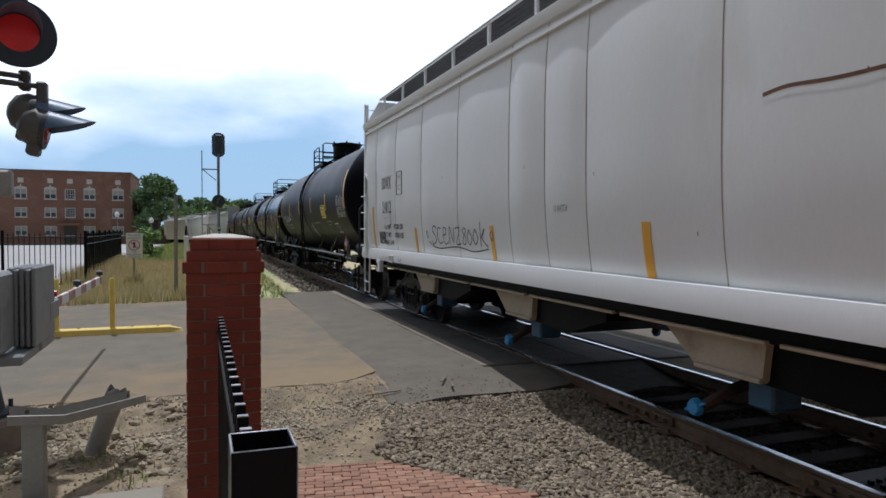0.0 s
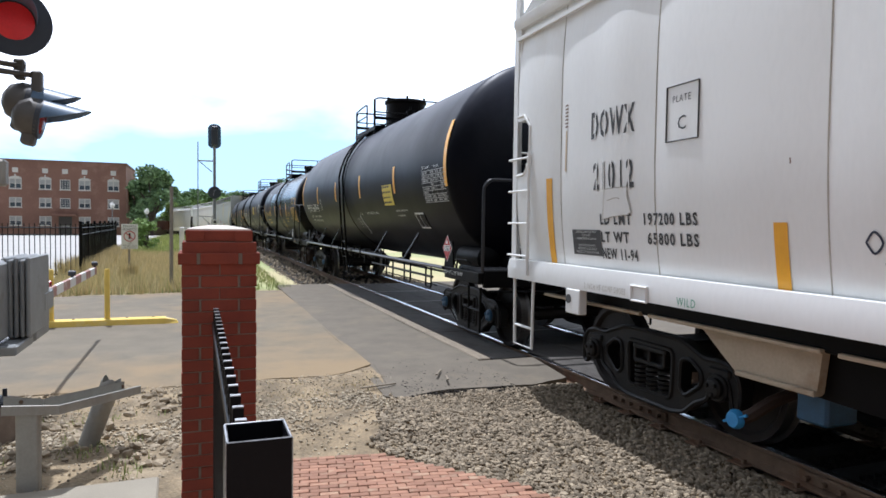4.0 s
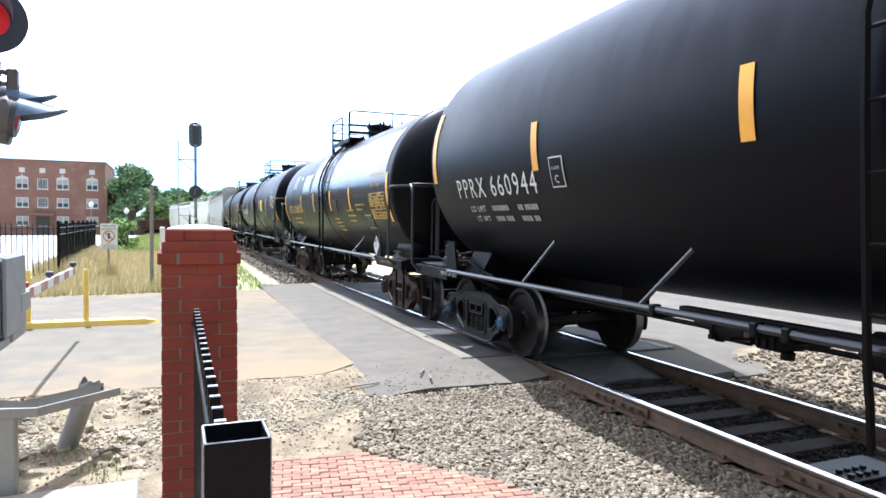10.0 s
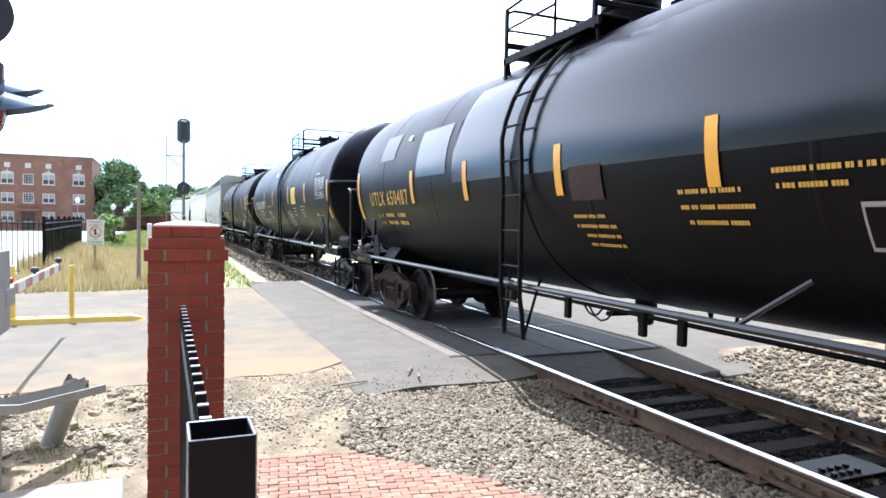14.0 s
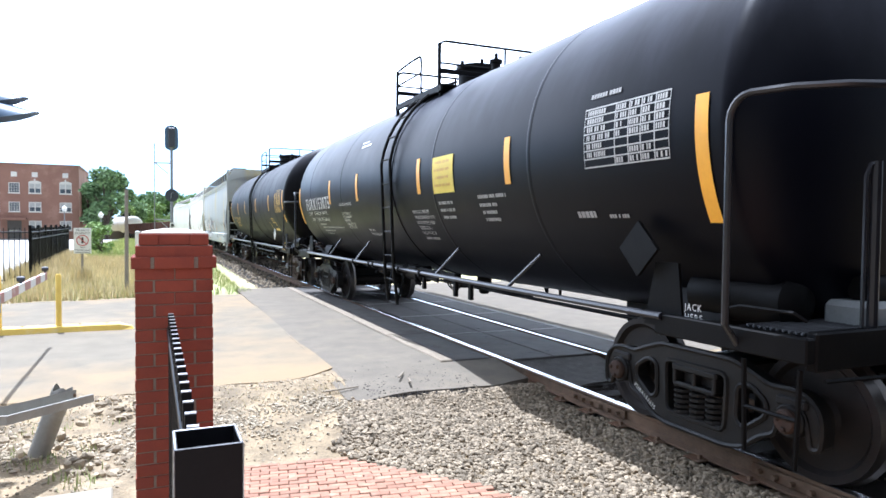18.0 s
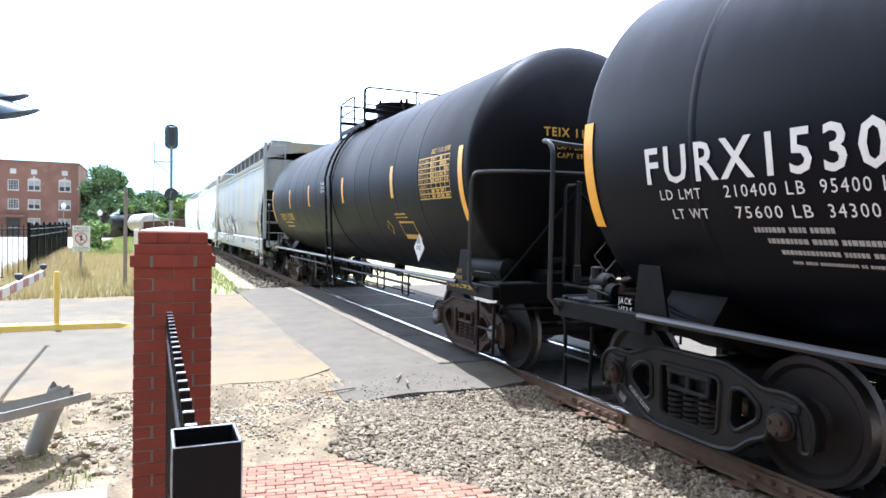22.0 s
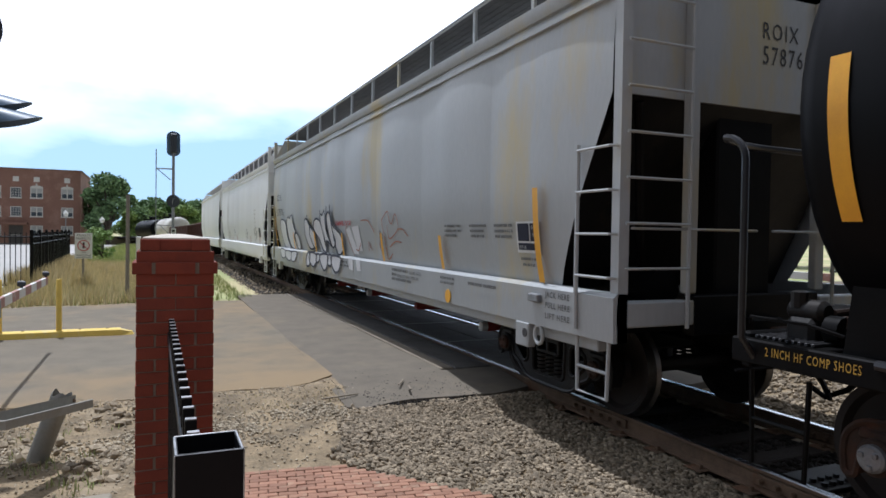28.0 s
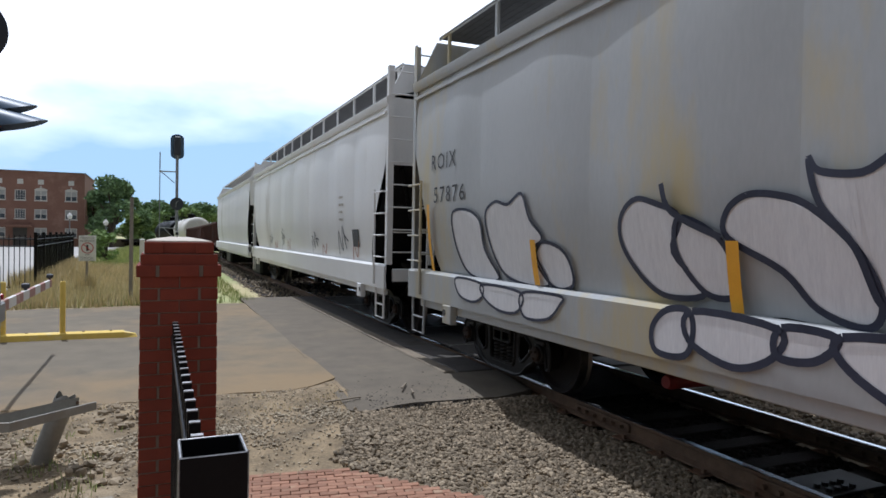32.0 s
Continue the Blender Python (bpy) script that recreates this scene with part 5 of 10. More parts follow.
        part("brake_pipe", Geo().tube([(-0.45, -half + 1.5, 0.82), (-0.45, half - 1.5, 0.82)], 0.025, 6), "under_black", car)
    # middle ladder over the shell and down to a step
    rungs = ladder + lean
    if not far:
        for sx in (-1, 1):
            lad = []
            for a in np.linspace(radians(8), radians(72), 9):
                lad.append((sx * (r + 0.09) * math.cos(a), zc + (r + 0.09) * math.sin(a)))
            lad = [(sx * 1.58, 0.98), (sx * (r + 0.05), zc - 0.35)] + lad
            lo = [(sx * 1.58, 0.98), (sx * 1.55, 0.8), (sx * 1.52, 0.52)]
            for k in (-0.21, 0.21):
                part("ladder_stile", Geo().tube([(x, rungs + k, z) for x, z in lo[:0:-1] + lad], 0.026, 6), "under_black", car)
            path = lo[::-1] + lad[1:]
            dist, want = 0.0, 0.02
            for (x0, z0), (x1, z1) in zip(path, path[1:]):
                d = math.hypot(x1 - x0, z1 - z0)
                while want <= dist + d:
                    q = (want - dist) / d
                    x, z = x0 + (x1 - x0) * q, z0 + (z1 - z0) * q
                    part("rung", Geo().tube([(x, rungs - 0.22, z), (x, rungs + 0.22, z)], 0.014, 6), "under_black", car)
                    want += 0.38
                dist += d
            for k in (-1, 1):
                part("ladder_brace", Geo().tube([(sx * 1.52, rungs + k * 0.21, 0.54), (sx * 1.4, rungs + k * 0.34, 1.2)], 0.016, 5), "under_black", car)
        part("crossover_band", Geo().lathe([(rungs - 0.11, r - 0.01), (rungs - 0.1, r + 0.012), (rungs + 0.1, r + 0.012), (rungs + 0.11, r - 0.01)], (0, 0, zc), 1, n, caps=False), tone, car)
    # a walkway across the top: decks, a caged end panel and a tall rail across at the other end
    top = zc + r
    pw, ya, yb, yh = 1.0, ladder + 1.3, ladder + 0.15, ladder - 0.6
    g = Geo()
    for sx in (-1, 1):
        g.box(sx * 0.62, sx * pw, yh - 0.1, ya + 0.05, deck + 0.12, deck + 0.15, 0.008)
        for x in (sx * 0.62, sx * pw):
            g.box(x - 0.02, x + 0.02, yh - 0.1, ya + 0.05, deck + 0.04, deck + 0.13, 0.006)
        for y in steps(yh, ya - 0.1, 0.12):
            g.box(sx * 0.63, sx * (pw - 0.01), y - 0.012, y + 0.012, deck + 0.15, deck + 0.165)
    for y in (ya, yh):
        g.box(-pw, pw, y - 0.025, y + 0.025, top + 0.02, top + 0.09, 0.008)
    plat = part("top_platform", g, "under_black", car)
    zr, zm = rail_z, (rail_z + deck) / 2 + 0.1
    for sx in (-1, 1):
        x = sx * pw
        part("platform_leg", Geo().box(x - 0.02, x + 0.02, ya - 0.03, ya + 0.03, deck - 0.3, zr - 0.02, 0.006), "under_black", plat)
        part("side_cage", Geo().tube([(x, ya, zr - 0.03), (x, (ya + yb) / 2, zr), (x, yb + 0.08, zr), (x, yb + 0.02, zr - 0.02), (x, yb, zr - 0.1), (x, yb, deck + 0.1)], 0.019, 6).tube([(x, ya, zm), (x, yb, zm)], 0.016, 6), "under_black", plat)
        part("hoop_post", Geo().box(x - 0.022, x + 0.022, yh - 0.03, yh + 0.03, deck + 0.02, zr + 0.02, 0.006), "under_black", plat)
        for y in (yh, ya):
            part("deck_brace", Geo().tube([(x * 0.97, y, deck + 0.1), (sx * r * math.cos(radians(52)), y, zc + r * math.sin(radians(52)))], 0.022, 6), "under_black", plat)
    for y, hi in ((ya, zr - 0.03), (yh, zr + 0.06)):
        part("cross_rail", Geo().tube([(-pw, y, hi - 0.1), (-pw + 0.03, y, hi - 0.03), (-pw + 0.1, y, hi), (pw - 0.1, y, hi), (pw - 0.03, y, hi - 0.03), (pw, y, hi - 0.1)], 0.02, 6).tube([(-pw, y, zm), (pw, y, zm)], 0.016, 6).tube([(0.15, y, top + 0.05), (0.15, y, hi)], 0.018, 6), "under_black", plat)
    part("manway", Geo().lathe([(-0.1, dome[0]), (dome[1] - 0.1, dome[0]), (dome[1] - 0.06, dome[0] + 0.04), (dome[1], dome[0] + 0.04), (dome[1] + 0.05, dome[0] * 0.5), (dome[1] + 0.06, 0.0)], (0, ladder + 0.1, top), 2, 24), "under_black", plat)
    for k in range(6):
        a = k * 1.047 + 0.3
        part("dome_bolt", Geo().lathe([(0, 0.03), (0.12, 0.03)], (math.cos(a) * (dome[0] + 0.02), ladder + 0.1 + math.sin(a) * (dome[0] + 0.02), top + dome[1] - 0.06), 2, 8), "under_black", plat)
    for vx, vy, vh in ((0.35, -0.75, 0.3), (-0.2, -0.95, 0.24), (0.1, 0.75, 0.28)):
        part("top_valve", Geo().lathe([(0, 0.11), (0.08, 0.11), (0.09, 0.07), (vh - 0.06, 0.07), (vh - 0.05, 0.1), (vh, 0.1), (vh + 0.01, 0.03), (vh + 0.1, 0.03)], (vx, ladder + vy, top - 0.02), 2, 12), "under_black", plat)
    # bottom outlet
    yo = ladder - 0.45
    out = part("bottom_outlet", Geo().lathe([(-0.26, 0.06), (-0.23, 0.09), (-0.12, 0.09), (-0.1, 0.12), (0.06, 0.12)], (-0.1, yo, bot), 2, 16), "under_black", car)
    part("outlet_handle", Geo().box(-0.5, -0.1, yo + 0.12, yo + 0.2, bot - 0.17, bot - 0.12, 0.012), "under_black", out)
    if not far:
        for a, b, dip in ((0.05, 0.5, 0.14), (0.25, 0.6, 0.1)):
            part("chain", Geo().tube([(-0.5, yo + a + (b - a) * q / 8, bot - 0.1 - dip * (1 - (q / 4 - 1) ** 2) + 0.008 * (q % 2)) for q in range(9)], 0.012, 5), "truck_black", out, "hanging steel chain")
    wheels = truck(car, -trucks, truck_tone, hub, mark=mark) + truck(car, trucks, truck_tone, hub, mark=mark) if not far else []
    if far:
        for y in (-trucks, trucks):
            part("truck", Geo().box(-1.05, 1.05, y - 1.2, y + 1.2, 0.0, 0.75, 0.1), truck_tone, car)
    MOVING.append((car, mid, trucks, wheels))
    return car


def stripes(car, r, zc, ends, mids, tall=(-0.67, 0.25), short=-0.28, material="reflector"):
    """Reflective strips: tall ones at the tank's ends, short ones between."""
    for y in ends:
        for s in (-1, 1):
            patch("reflective_strip", on_tank(r, zc, y, zc + tall[0], s), -0.06, 0.06, 0, tall[1] - tall[0], material, car, 1, 12, "orange reflective strip")
    for y in mids:
        for s in (-1, 1):
            patch("reflective_strip", on_tank(r, zc, y, zc + short, s), -0.06, 0.06, 0, 0.5, material, car, 1, 6, "orange reflective strip")


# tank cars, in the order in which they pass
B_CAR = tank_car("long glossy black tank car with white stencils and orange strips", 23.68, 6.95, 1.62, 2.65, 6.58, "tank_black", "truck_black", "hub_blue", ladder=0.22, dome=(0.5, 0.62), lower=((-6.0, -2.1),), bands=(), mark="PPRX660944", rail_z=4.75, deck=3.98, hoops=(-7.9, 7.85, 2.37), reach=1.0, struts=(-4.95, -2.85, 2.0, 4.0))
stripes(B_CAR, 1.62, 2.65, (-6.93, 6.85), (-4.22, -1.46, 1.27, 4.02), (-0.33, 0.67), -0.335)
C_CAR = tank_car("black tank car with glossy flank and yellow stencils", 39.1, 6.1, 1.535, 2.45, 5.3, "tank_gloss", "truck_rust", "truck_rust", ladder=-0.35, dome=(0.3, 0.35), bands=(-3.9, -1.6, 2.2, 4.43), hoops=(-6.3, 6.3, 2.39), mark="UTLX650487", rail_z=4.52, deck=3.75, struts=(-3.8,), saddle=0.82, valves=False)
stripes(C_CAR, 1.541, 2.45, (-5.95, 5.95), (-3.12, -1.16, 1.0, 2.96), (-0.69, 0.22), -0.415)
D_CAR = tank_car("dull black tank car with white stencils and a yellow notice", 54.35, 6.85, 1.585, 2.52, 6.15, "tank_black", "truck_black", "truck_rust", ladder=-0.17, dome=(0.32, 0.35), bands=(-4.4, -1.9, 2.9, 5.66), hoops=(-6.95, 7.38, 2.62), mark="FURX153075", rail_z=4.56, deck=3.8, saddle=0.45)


def brake_gear(car, y):
    """Cylinder, valve and pipes slung under the middle of a tank, running towards -y from y."""
    part("gear_beam", Geo().box(-1.08, -0.98, y - 3.6, y + 0.35, 1.0, 1.08, 0.01), "under_black", car)
    cyl = part("brake_cylinder", Geo().lathe([(-0.2, 0.0), (-0.19, 0.07), (-0.15, 0.1), (0.12, 0.1), (0.13, 0.12), (0.16, 0.12), (0.17, 0.05), (0.42, 0.03)], (-1.0, y - 0.2, 0.95), 1, 16), "under_black", car)
    part("cylinder_bolt", Geo().box(-1.12, -1.08, y - 0.08, y - 0.03, 0.86, 0.9, 0.006).box(-1.12, -1.08, y - 0.08, y - 0.03, 1.0, 1.04, 0.006), "under_black", cyl)
    part("valve_tag", Geo().box(-1.13, -1.12, y - 0.46, y - 0.4, 0.9, 0.98, 0.002), "truck_rust", car, "rusty tag")
    v = part("control_valve", Geo().box(-1.12, -0.86, y - 0.72, y - 0.48, 0.87, 1.06, 0.02).box(-1.1, -0.88, y - 0.95, y - 0.72, 0.92, 1.06, 0.03).lathe([(0, 0.05), (0.05, 0.05), (0.07, 0.03)], (-1.0, y - 0.68, 0.81), 2, 10), "under_black", car)
    for k in range(3):
        part("valve_rib", Geo().box(-1.14, -1.1, y - 0.54 - 0.07 * k, y - 0.52 - 0.07 * k, 0.89, 1.04, 0.004), "under_black", v)
    part("release_rod", Geo().tube([(-1.0, y - 0.6, 0.98), (-1.3, y - 0.6, 0.96), (-1.5, y - 0.62, 0.98)], 0.012, 5), "under_black", v)
    part("air_reservoir", Geo().lathe([(-0.55, 0.0), (-0.53, 0.08), (-0.46, 0.13), (0.46, 0.13), (0.53, 0.08), (0.55, 0.0)], (-0.95, y - 1.75, 0.98), 1, 18, caps=False), "under_black", car)
    for k in (-0.3, 0.3):
        part("reservoir_strap", Geo().box(-1.1, -0.8, y - 1.75 + k - 0.03, y - 1.75 + k + 0.03, 0.84, 1.1, 0.02), "under_black", car)
    part("lever", Geo().prism([(y - 2.3, 0.93), (y - 2.9, 0.9), (y - 2.92, 0.98), (y - 2.3, 1.02)], 0, -1.06, -1.03), "under_black", car)
    part("brake_rod", Geo().tube([(-0.9, y - 2.8, 0.94), (-0.4, y - 4.6, 0.84)], 0.018, 6), "under_black", car)
    for k in (0.15, -0.85, -1.1, -2.4, -3.3):
        part("rail_clip", Geo().box(-1.54, -1.45, y + k - 0.03, y + k + 0.03, 1.03, 1.13, 0.01).box(-1.5, -1.04, y + k - 0.02, y + k + 0.02, 1.02, 1.05, 0.005), "under_black", car)


brake_gear(D_CAR, 2.0)
brake_gear(B_CAR, 2.1)
stripes(D_CAR, 1.585, 2.52, (-6.7, 6.85), (-3.97, -1.4, 1.72, 3.77), (-0.74, 0.17), -0.3)
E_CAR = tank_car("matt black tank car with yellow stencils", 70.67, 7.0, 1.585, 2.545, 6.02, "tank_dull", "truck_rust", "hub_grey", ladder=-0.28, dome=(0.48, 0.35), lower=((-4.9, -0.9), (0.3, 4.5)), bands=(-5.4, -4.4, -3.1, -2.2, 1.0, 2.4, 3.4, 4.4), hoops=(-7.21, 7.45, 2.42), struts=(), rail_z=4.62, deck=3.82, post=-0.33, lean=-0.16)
stripes(E_CAR, 1.585, 2.545, (-6.86, 6.85), (-4.31, -1.37, 1.73, 4.12), (-0.7, 0.24), -0.32)

# stencils on the tank cars, on their flank towards the crossing
P = lambda y, z: on_tank(1.62, 2.65, y + 0.27, z)
lettering("PPRX 660944", 0.36, "decal_white", B_CAR, P(5.87, 2.08), width=2.06)
for z, w, ww in ((1.89, "LD LMT", 0.42), (1.75, "LT WT", 0.38)):
    lettering(w, 0.11, "decal_white", B_CAR, P(5.62 - (0.06 if "WT" in w else 0), z), width=ww)
bars("small_lettering", P(5.0, 1.74), [(0, 0.14, 0.5, 0.1), (0.0, 0.0, 0.46, 0.1), (0.65, 0.14, 0.45, 0.1), (0.65, 0.0, 0.42, 0.1)], "decal_dim", B_CAR)
lettering("2 INCH HF COMP SHOES", 0.075, "decal_white", B_CAR, lambda u, v: (-1.506, 6.9 - u, 1.02 + v), width=0.6)
patch("plate_frame", P(3.48, 2.12), 0, 0.25, 0, 0.31, "decal_white", B_CAR, 2, 3)
patch("plate_field", on_tank(1.62, 2.65, 3.735, 2.135, -1, 0.012), 0, 0.22, 0, 0.28, "tank_black", B_CAR, 2, 3)
lettering("C", 0.11, "decal_white", B_CAR, on_tank(1.62, 2.65, 3.67, 2.17, -1, 0.016))
lettering("PLATE", 0.05, "decal_white", B_CAR, on_tank(1.62, 2.65, 3.71, 2.3, -1, 0.016), width=0.15)
grid_decal(P(-6.12, 2.1), 1.06, 0.5, (0.4, 0.62, 0.81), 8, "decal_mid", B_CAR, line=0.01, fill=0.5, seed=4)
lettering("DOT 111A100W1", 0.075, "decal_white", B_CAR, P(-6.14, 2.63), width=0.36)
lettering("QUALIFIED", 0.06, "decal_white", B_CAR, P(-6.68, 2.63), width=0.24)
patch("notice", P(-3.63, 2.1), 0, 0.68, 0, 0.4, "notice_yellow", B_CAR, 3, 5, "yellow printed notice")
bars("notice_print", on_tank(1.62, 2.65, -3.36, 2.12, -1, 0.014), [(0.02, 0.32, 0.55, 0.05), (0.02, 0.22, 0.58, 0.045), (0.02, 0.12, 0.5, 0.04), (0.02, 0.02, 0.56, 0.05)], "decal_black", B_CAR)
patch("capacity_box", P(-5.31, 1.62), 0, 0.46, 0, 0.31, "decal_white", B_CAR, 2, 3)
for u in (0.02, 0.24):
    patch("box_field", on_tank(1.62, 2.65, -5.06 - u, 1.65, -1, 0.012), 0, 0.2, 0, 0.25, "tank_black", B_CAR, 1, 3)
bars("small_lettering", P(-4.25, 1.86), [(0, 0.1, 0.75, 0.05), (0.0, 0.0, 0.5, 0.05)], "decal_dim", B_CAR)
lettering("CLOSED", 0.08, "decal_white", B_CAR, P(-1.27, 1.92), width=0.22)
lettering("VENT TANK WHEN UNLOADING", 0.08, "decal_white", B_CAR, P(-1.9, 1.93), width=1.0)
for k, (w, u, ww) in enumerate((("HANDLE MUST BE", 0.0, 0.36), ("LOCKED AND CHAINED", 0.02, 0.46), ("IN CLOSED POSITION", 0.04, 0.44), ("BEFORE LOADING", 0.06, 0.38))):
    lettering(w, 0.06, "decal_mid", B_CAR, P(-0.72 - u, 1.8 - 0.075 * k), width=ww)
part("curved_pointer", Geo().tube([on_tank(1.62, 2.65, -0.84 - u, 1.4 + v, -1, 0.006)(0, 0) for u, v in [(0.05, 0.52), (0.09, 0.35), (0.16, 0.2), (0.12, 0.06), (0.0, 0.0)]], 0.009, 4), "decal_white", B_CAR)
H = on_head(1.62, 2.65, 6.95, -1, -0.02, 3.3)
lettering("PPRX 660944", 0.2, "decal_white", B_CAR, H, width=0.98, heavy=0.004)
lettering("CAPY 30300 GAL", 0.1, "decal_white", B_CAR, on_head(1.62, 2.65, 6.95, -1, 0.1, 3.12), width=0.75)
lettering("CAPY 114700 L", 0.1, "decal_white", B_CAR, on_head(1.62, 2.65, 6.95, -1, 0.1, 2.97), width=0.7)
bars("small_lettering", on_head(1.62, 2.65, 6.95, -1, 0.15, 1.75), [(0, 0.3, 0.6, 0.06), (0, 0.2, 0.5, 0.06), (0, 0.1, 0.55, 0.06), (0, 0.0, 0.4, 0.06)], "decal_dim", B_CAR)
diamond(lambda u, v: (-1.53, -6.84 - u, 1.4 + v), 0.2, B_CAR, "decal_red", "decal_white", "1202", "3", "red flammable-liquid placard")
lettering("1 INCH HF COMP SHOES", 0.075, "decal_white", B_CAR, lambda u, v: (-1.506, -6.6 - u, 1.02 + v), width=0.78)

P = lambda y, z: on_tank(1.535, 2.45, y, z, -1, 0.013)
lettering("METHYLENE DIPHENYL", 0.15, "decal_yellow", C_CAR, P(-4.72, 2.62), width=0.98)
lettering("DIISOCYANATE", 0.15, "decal_yellow", C_CAR, P(-4.86, 2.45), width=0.62)
grid_decal(P(-4.72, 1.82), 1.05, 0.5, (0.36, 0.52, 0.68, 0.84), 8, "decal_yellow", C_CAR, seed=9, fill=0.55)
lettering("UTLX 650487", 0.34, "decal_yellow", C_CAR, P(5.22, 2.03), width=2.02, heavy=0.006)
lettering("LD LMT", 0.1, "decal_yellow", C_CAR, P(5.0, 1.8), width=0.36)
lettering("LT WT", 0.1, "decal_yellow", C_CAR, P(4.95, 1.66), width=0.3)
bars("small_lettering", P(4.5, 1.65), [(0, 0.15, 0.5, 0.1), (0, 0.01, 0.5, 0.1), (0.62, 0.15, 0.4, 0.1), (0.62, 0.01, 0.4, 0.1)], "decal_yellow", C_CAR)
patch("capacity_box", P(-4.15, 1.6), 0, 0.46, 0, 0.31, "decal_dim", C_CAR, 2, 3)
for u in (0.02, 0.24):
    patch("box_field", on_tank(1.535, 2.45, -4.15 - u, 1.63, -1, 0.018), 0, 0.2, 0, 0.25, "tank_gloss", C_CAR, 1, 3)
patch("notice", P(-1.34, 1.98), 0, 0.5, 0, 0.32, "truck_rust", C_CAR, 2, 3, "weathered brown notice")
bars("small_lettering", P(-1.3, 1.5), [(0, 0.3, 0.5, 0.05), (0, 0.2, 0.6, 0.05), (0.1, 0.1, 0.5, 0.05), (0.1, 0.0, 0.55, 0.05)], "decal_yellow", C_CAR)
bars("small_lettering", P(-2.75, 1.75), [(0, 0.24, 0.6, 0.05), (0, 0.12, 0.7, 0.05), (0.05, 0.0, 0.55, 0.05)], "decal_yellow", C_CAR)
bars("small_lettering", P(-3.6, 2.0), [(0, 0.1, 0.75, 0.05), (0.02, 0.0, 0.5, 0.05)], "decal_yellow", C_CAR)
lettering("UTLX 650487", 0.22, "decal_yellow", C_CAR, on_head(1.535, 2.45, 6.1, -1, -0.4, 3.1), width=1.05)
bars("small_lettering", on_head(1.535, 2.45, 6.1, -1, -0.1, 2.86), [(0, 0.12, 0.6, 0.07), (0, 0.0, 0.6, 0.07)], "decal_yellow", C_CAR)
bars("small_lettering", on_head(1.535, 2.45, 6.1, -1, -0.1, 1.85), [(0, 0.3, 0.5, 0.07), (0, 0.18, 0.5, 0.07), (0, 0.0, 0.4, 0.07)], "decal_yellow", C_CAR)
diamond(lambda u, v: (-1.53, -5.3 - u, 1.32 + v), 0.19, C_CAR, "decal_white", "decal_white", "3082", "9", "white and black hazard placard")
diamond(lambda u, v: (0.95 + u, -6.55, 1.35 + v), 0.19, C_CAR, "decal_white", "decal_white", "3082", "9", "white and black hazard placard")
lettering("2 INCH HF COMP SHOES", 0.07, "decal_yellow", C_CAR, lambda u, v: (-1.506, -5.5 - u, 1.02 + v), width=0.75)
lettering("2 INCH HF COMP SHOES", 0.075, "decal_yellow", C_CAR, lambda u, v: (-1.506, 6.1 - u, 0.985 + v), width=0.55)


def crusted(x, y, z, r, n, seed):
    """A casting caked with dried product: lumps grown together."""
    rr, g = random.Random(seed), Geo()
    for _ in range(n):
        q = r * rr.uniform(0.16, 0.4)
        c = (x + rr.uniform(-0.7, 0.7) * r, y + rr.uniform(-0.9, 0.9) * r, z + rr.uniform(-0.75, 0.9) * r)
        g.lathe([(-q, 0.0), (-0.7 * q, 0.65 * q), (0.0, q), (0.7 * q, 0.65 * q), (q, 0.0)], c, rr.randrange(3), 7, caps=False)
    return g


# brake valve on the trailing platform, caked white and brown
valve = part("valve_body", Geo().box(-1.3, -1.1, 6.5, 6.6, 1.09, 1.4, 0.012).lathe([(0, 0.045), (0.06, 0.045), (0.07, 0.06), (0.1, 0.06), (0.11, 0.02)], (-1.2, 6.55, 1.4), 2, 10), "under_black", C_CAR)
part("valve_block", Geo().box(-1.27, -1.13, 6.0, 6.2, 1.1, 1.26, 0.012), "under_black", valve)
part("caked_casting", crusted(-1.22, 6.7, 1.22, 0.11, 60, 3), "caked", valve, "casting caked with white residue")
part("caked_casting", Geo().box(-1.28, -1.1, 6.62, 6.8, 1.09, 1.18, 0.015), "caked", valve, "white residue on the valve foot")
part("rusted_casting", crusted(-1.22, 6.33, 1.15, 0.12, 60, 8), "truck_rust", valve, "brown rusted valve casting")
part("rusted_casting", Geo().box(-1.29, -1.12, 6.16, 6.44, 1.09, 1.26, 0.03).lathe([(-0.1, 0.05), (-0.08, 0.07), (0.08, 0.07), (0.1, 0.05)], (-1.2, 6.12, 1.2), 1, 12), "truck_rust", valve)
part("valve_pipe", Geo().tube([(-1.2, 6.55, 1.42), (-1.1, 6.3, 1.43), (-1.0, 5.9, 1.38)], 0.014, 6).tube([(-1.2, 6.1, 1.2), (-1.16, 5.8, 1.22), (-1.1, 5.6, 1.2)], 0.014, 6), "pipe_grey", valve)
part("loop_handle", Geo().tube([(-1.05, 6.42 + 0.1 * math.cos(a), 1.27 + 0.12 * math.sin(a)) for a in np.linspace(0.2, 3.0, 9)], 0.012, 6), "under_black", valve)
part("tag_plate", Geo().prism([(6.38, 1.32), (6.2, 1.32), (6.25, 1.38), (6.18, 1.42), (6.28, 1.5), (6.38, 1.43), (6.34, 1.38)], 0, -1.0, -0.99), "decal_white", valve, "bent white metal tag")
part("lug_block", Geo().box(-1.28, -1.22, 5.86, 5.92, 1.16, 1.2, 0.01), "case_grey", valve)
part("silver_cap", Geo().lathe([(0, 0.11), (0.02, 0.11), (0.045, 0.06), (0.05, 0.0)], (-1.32, 5.5, 1.03), 2, 18), "case_grey", C_CAR, "dull silver pressed cap")
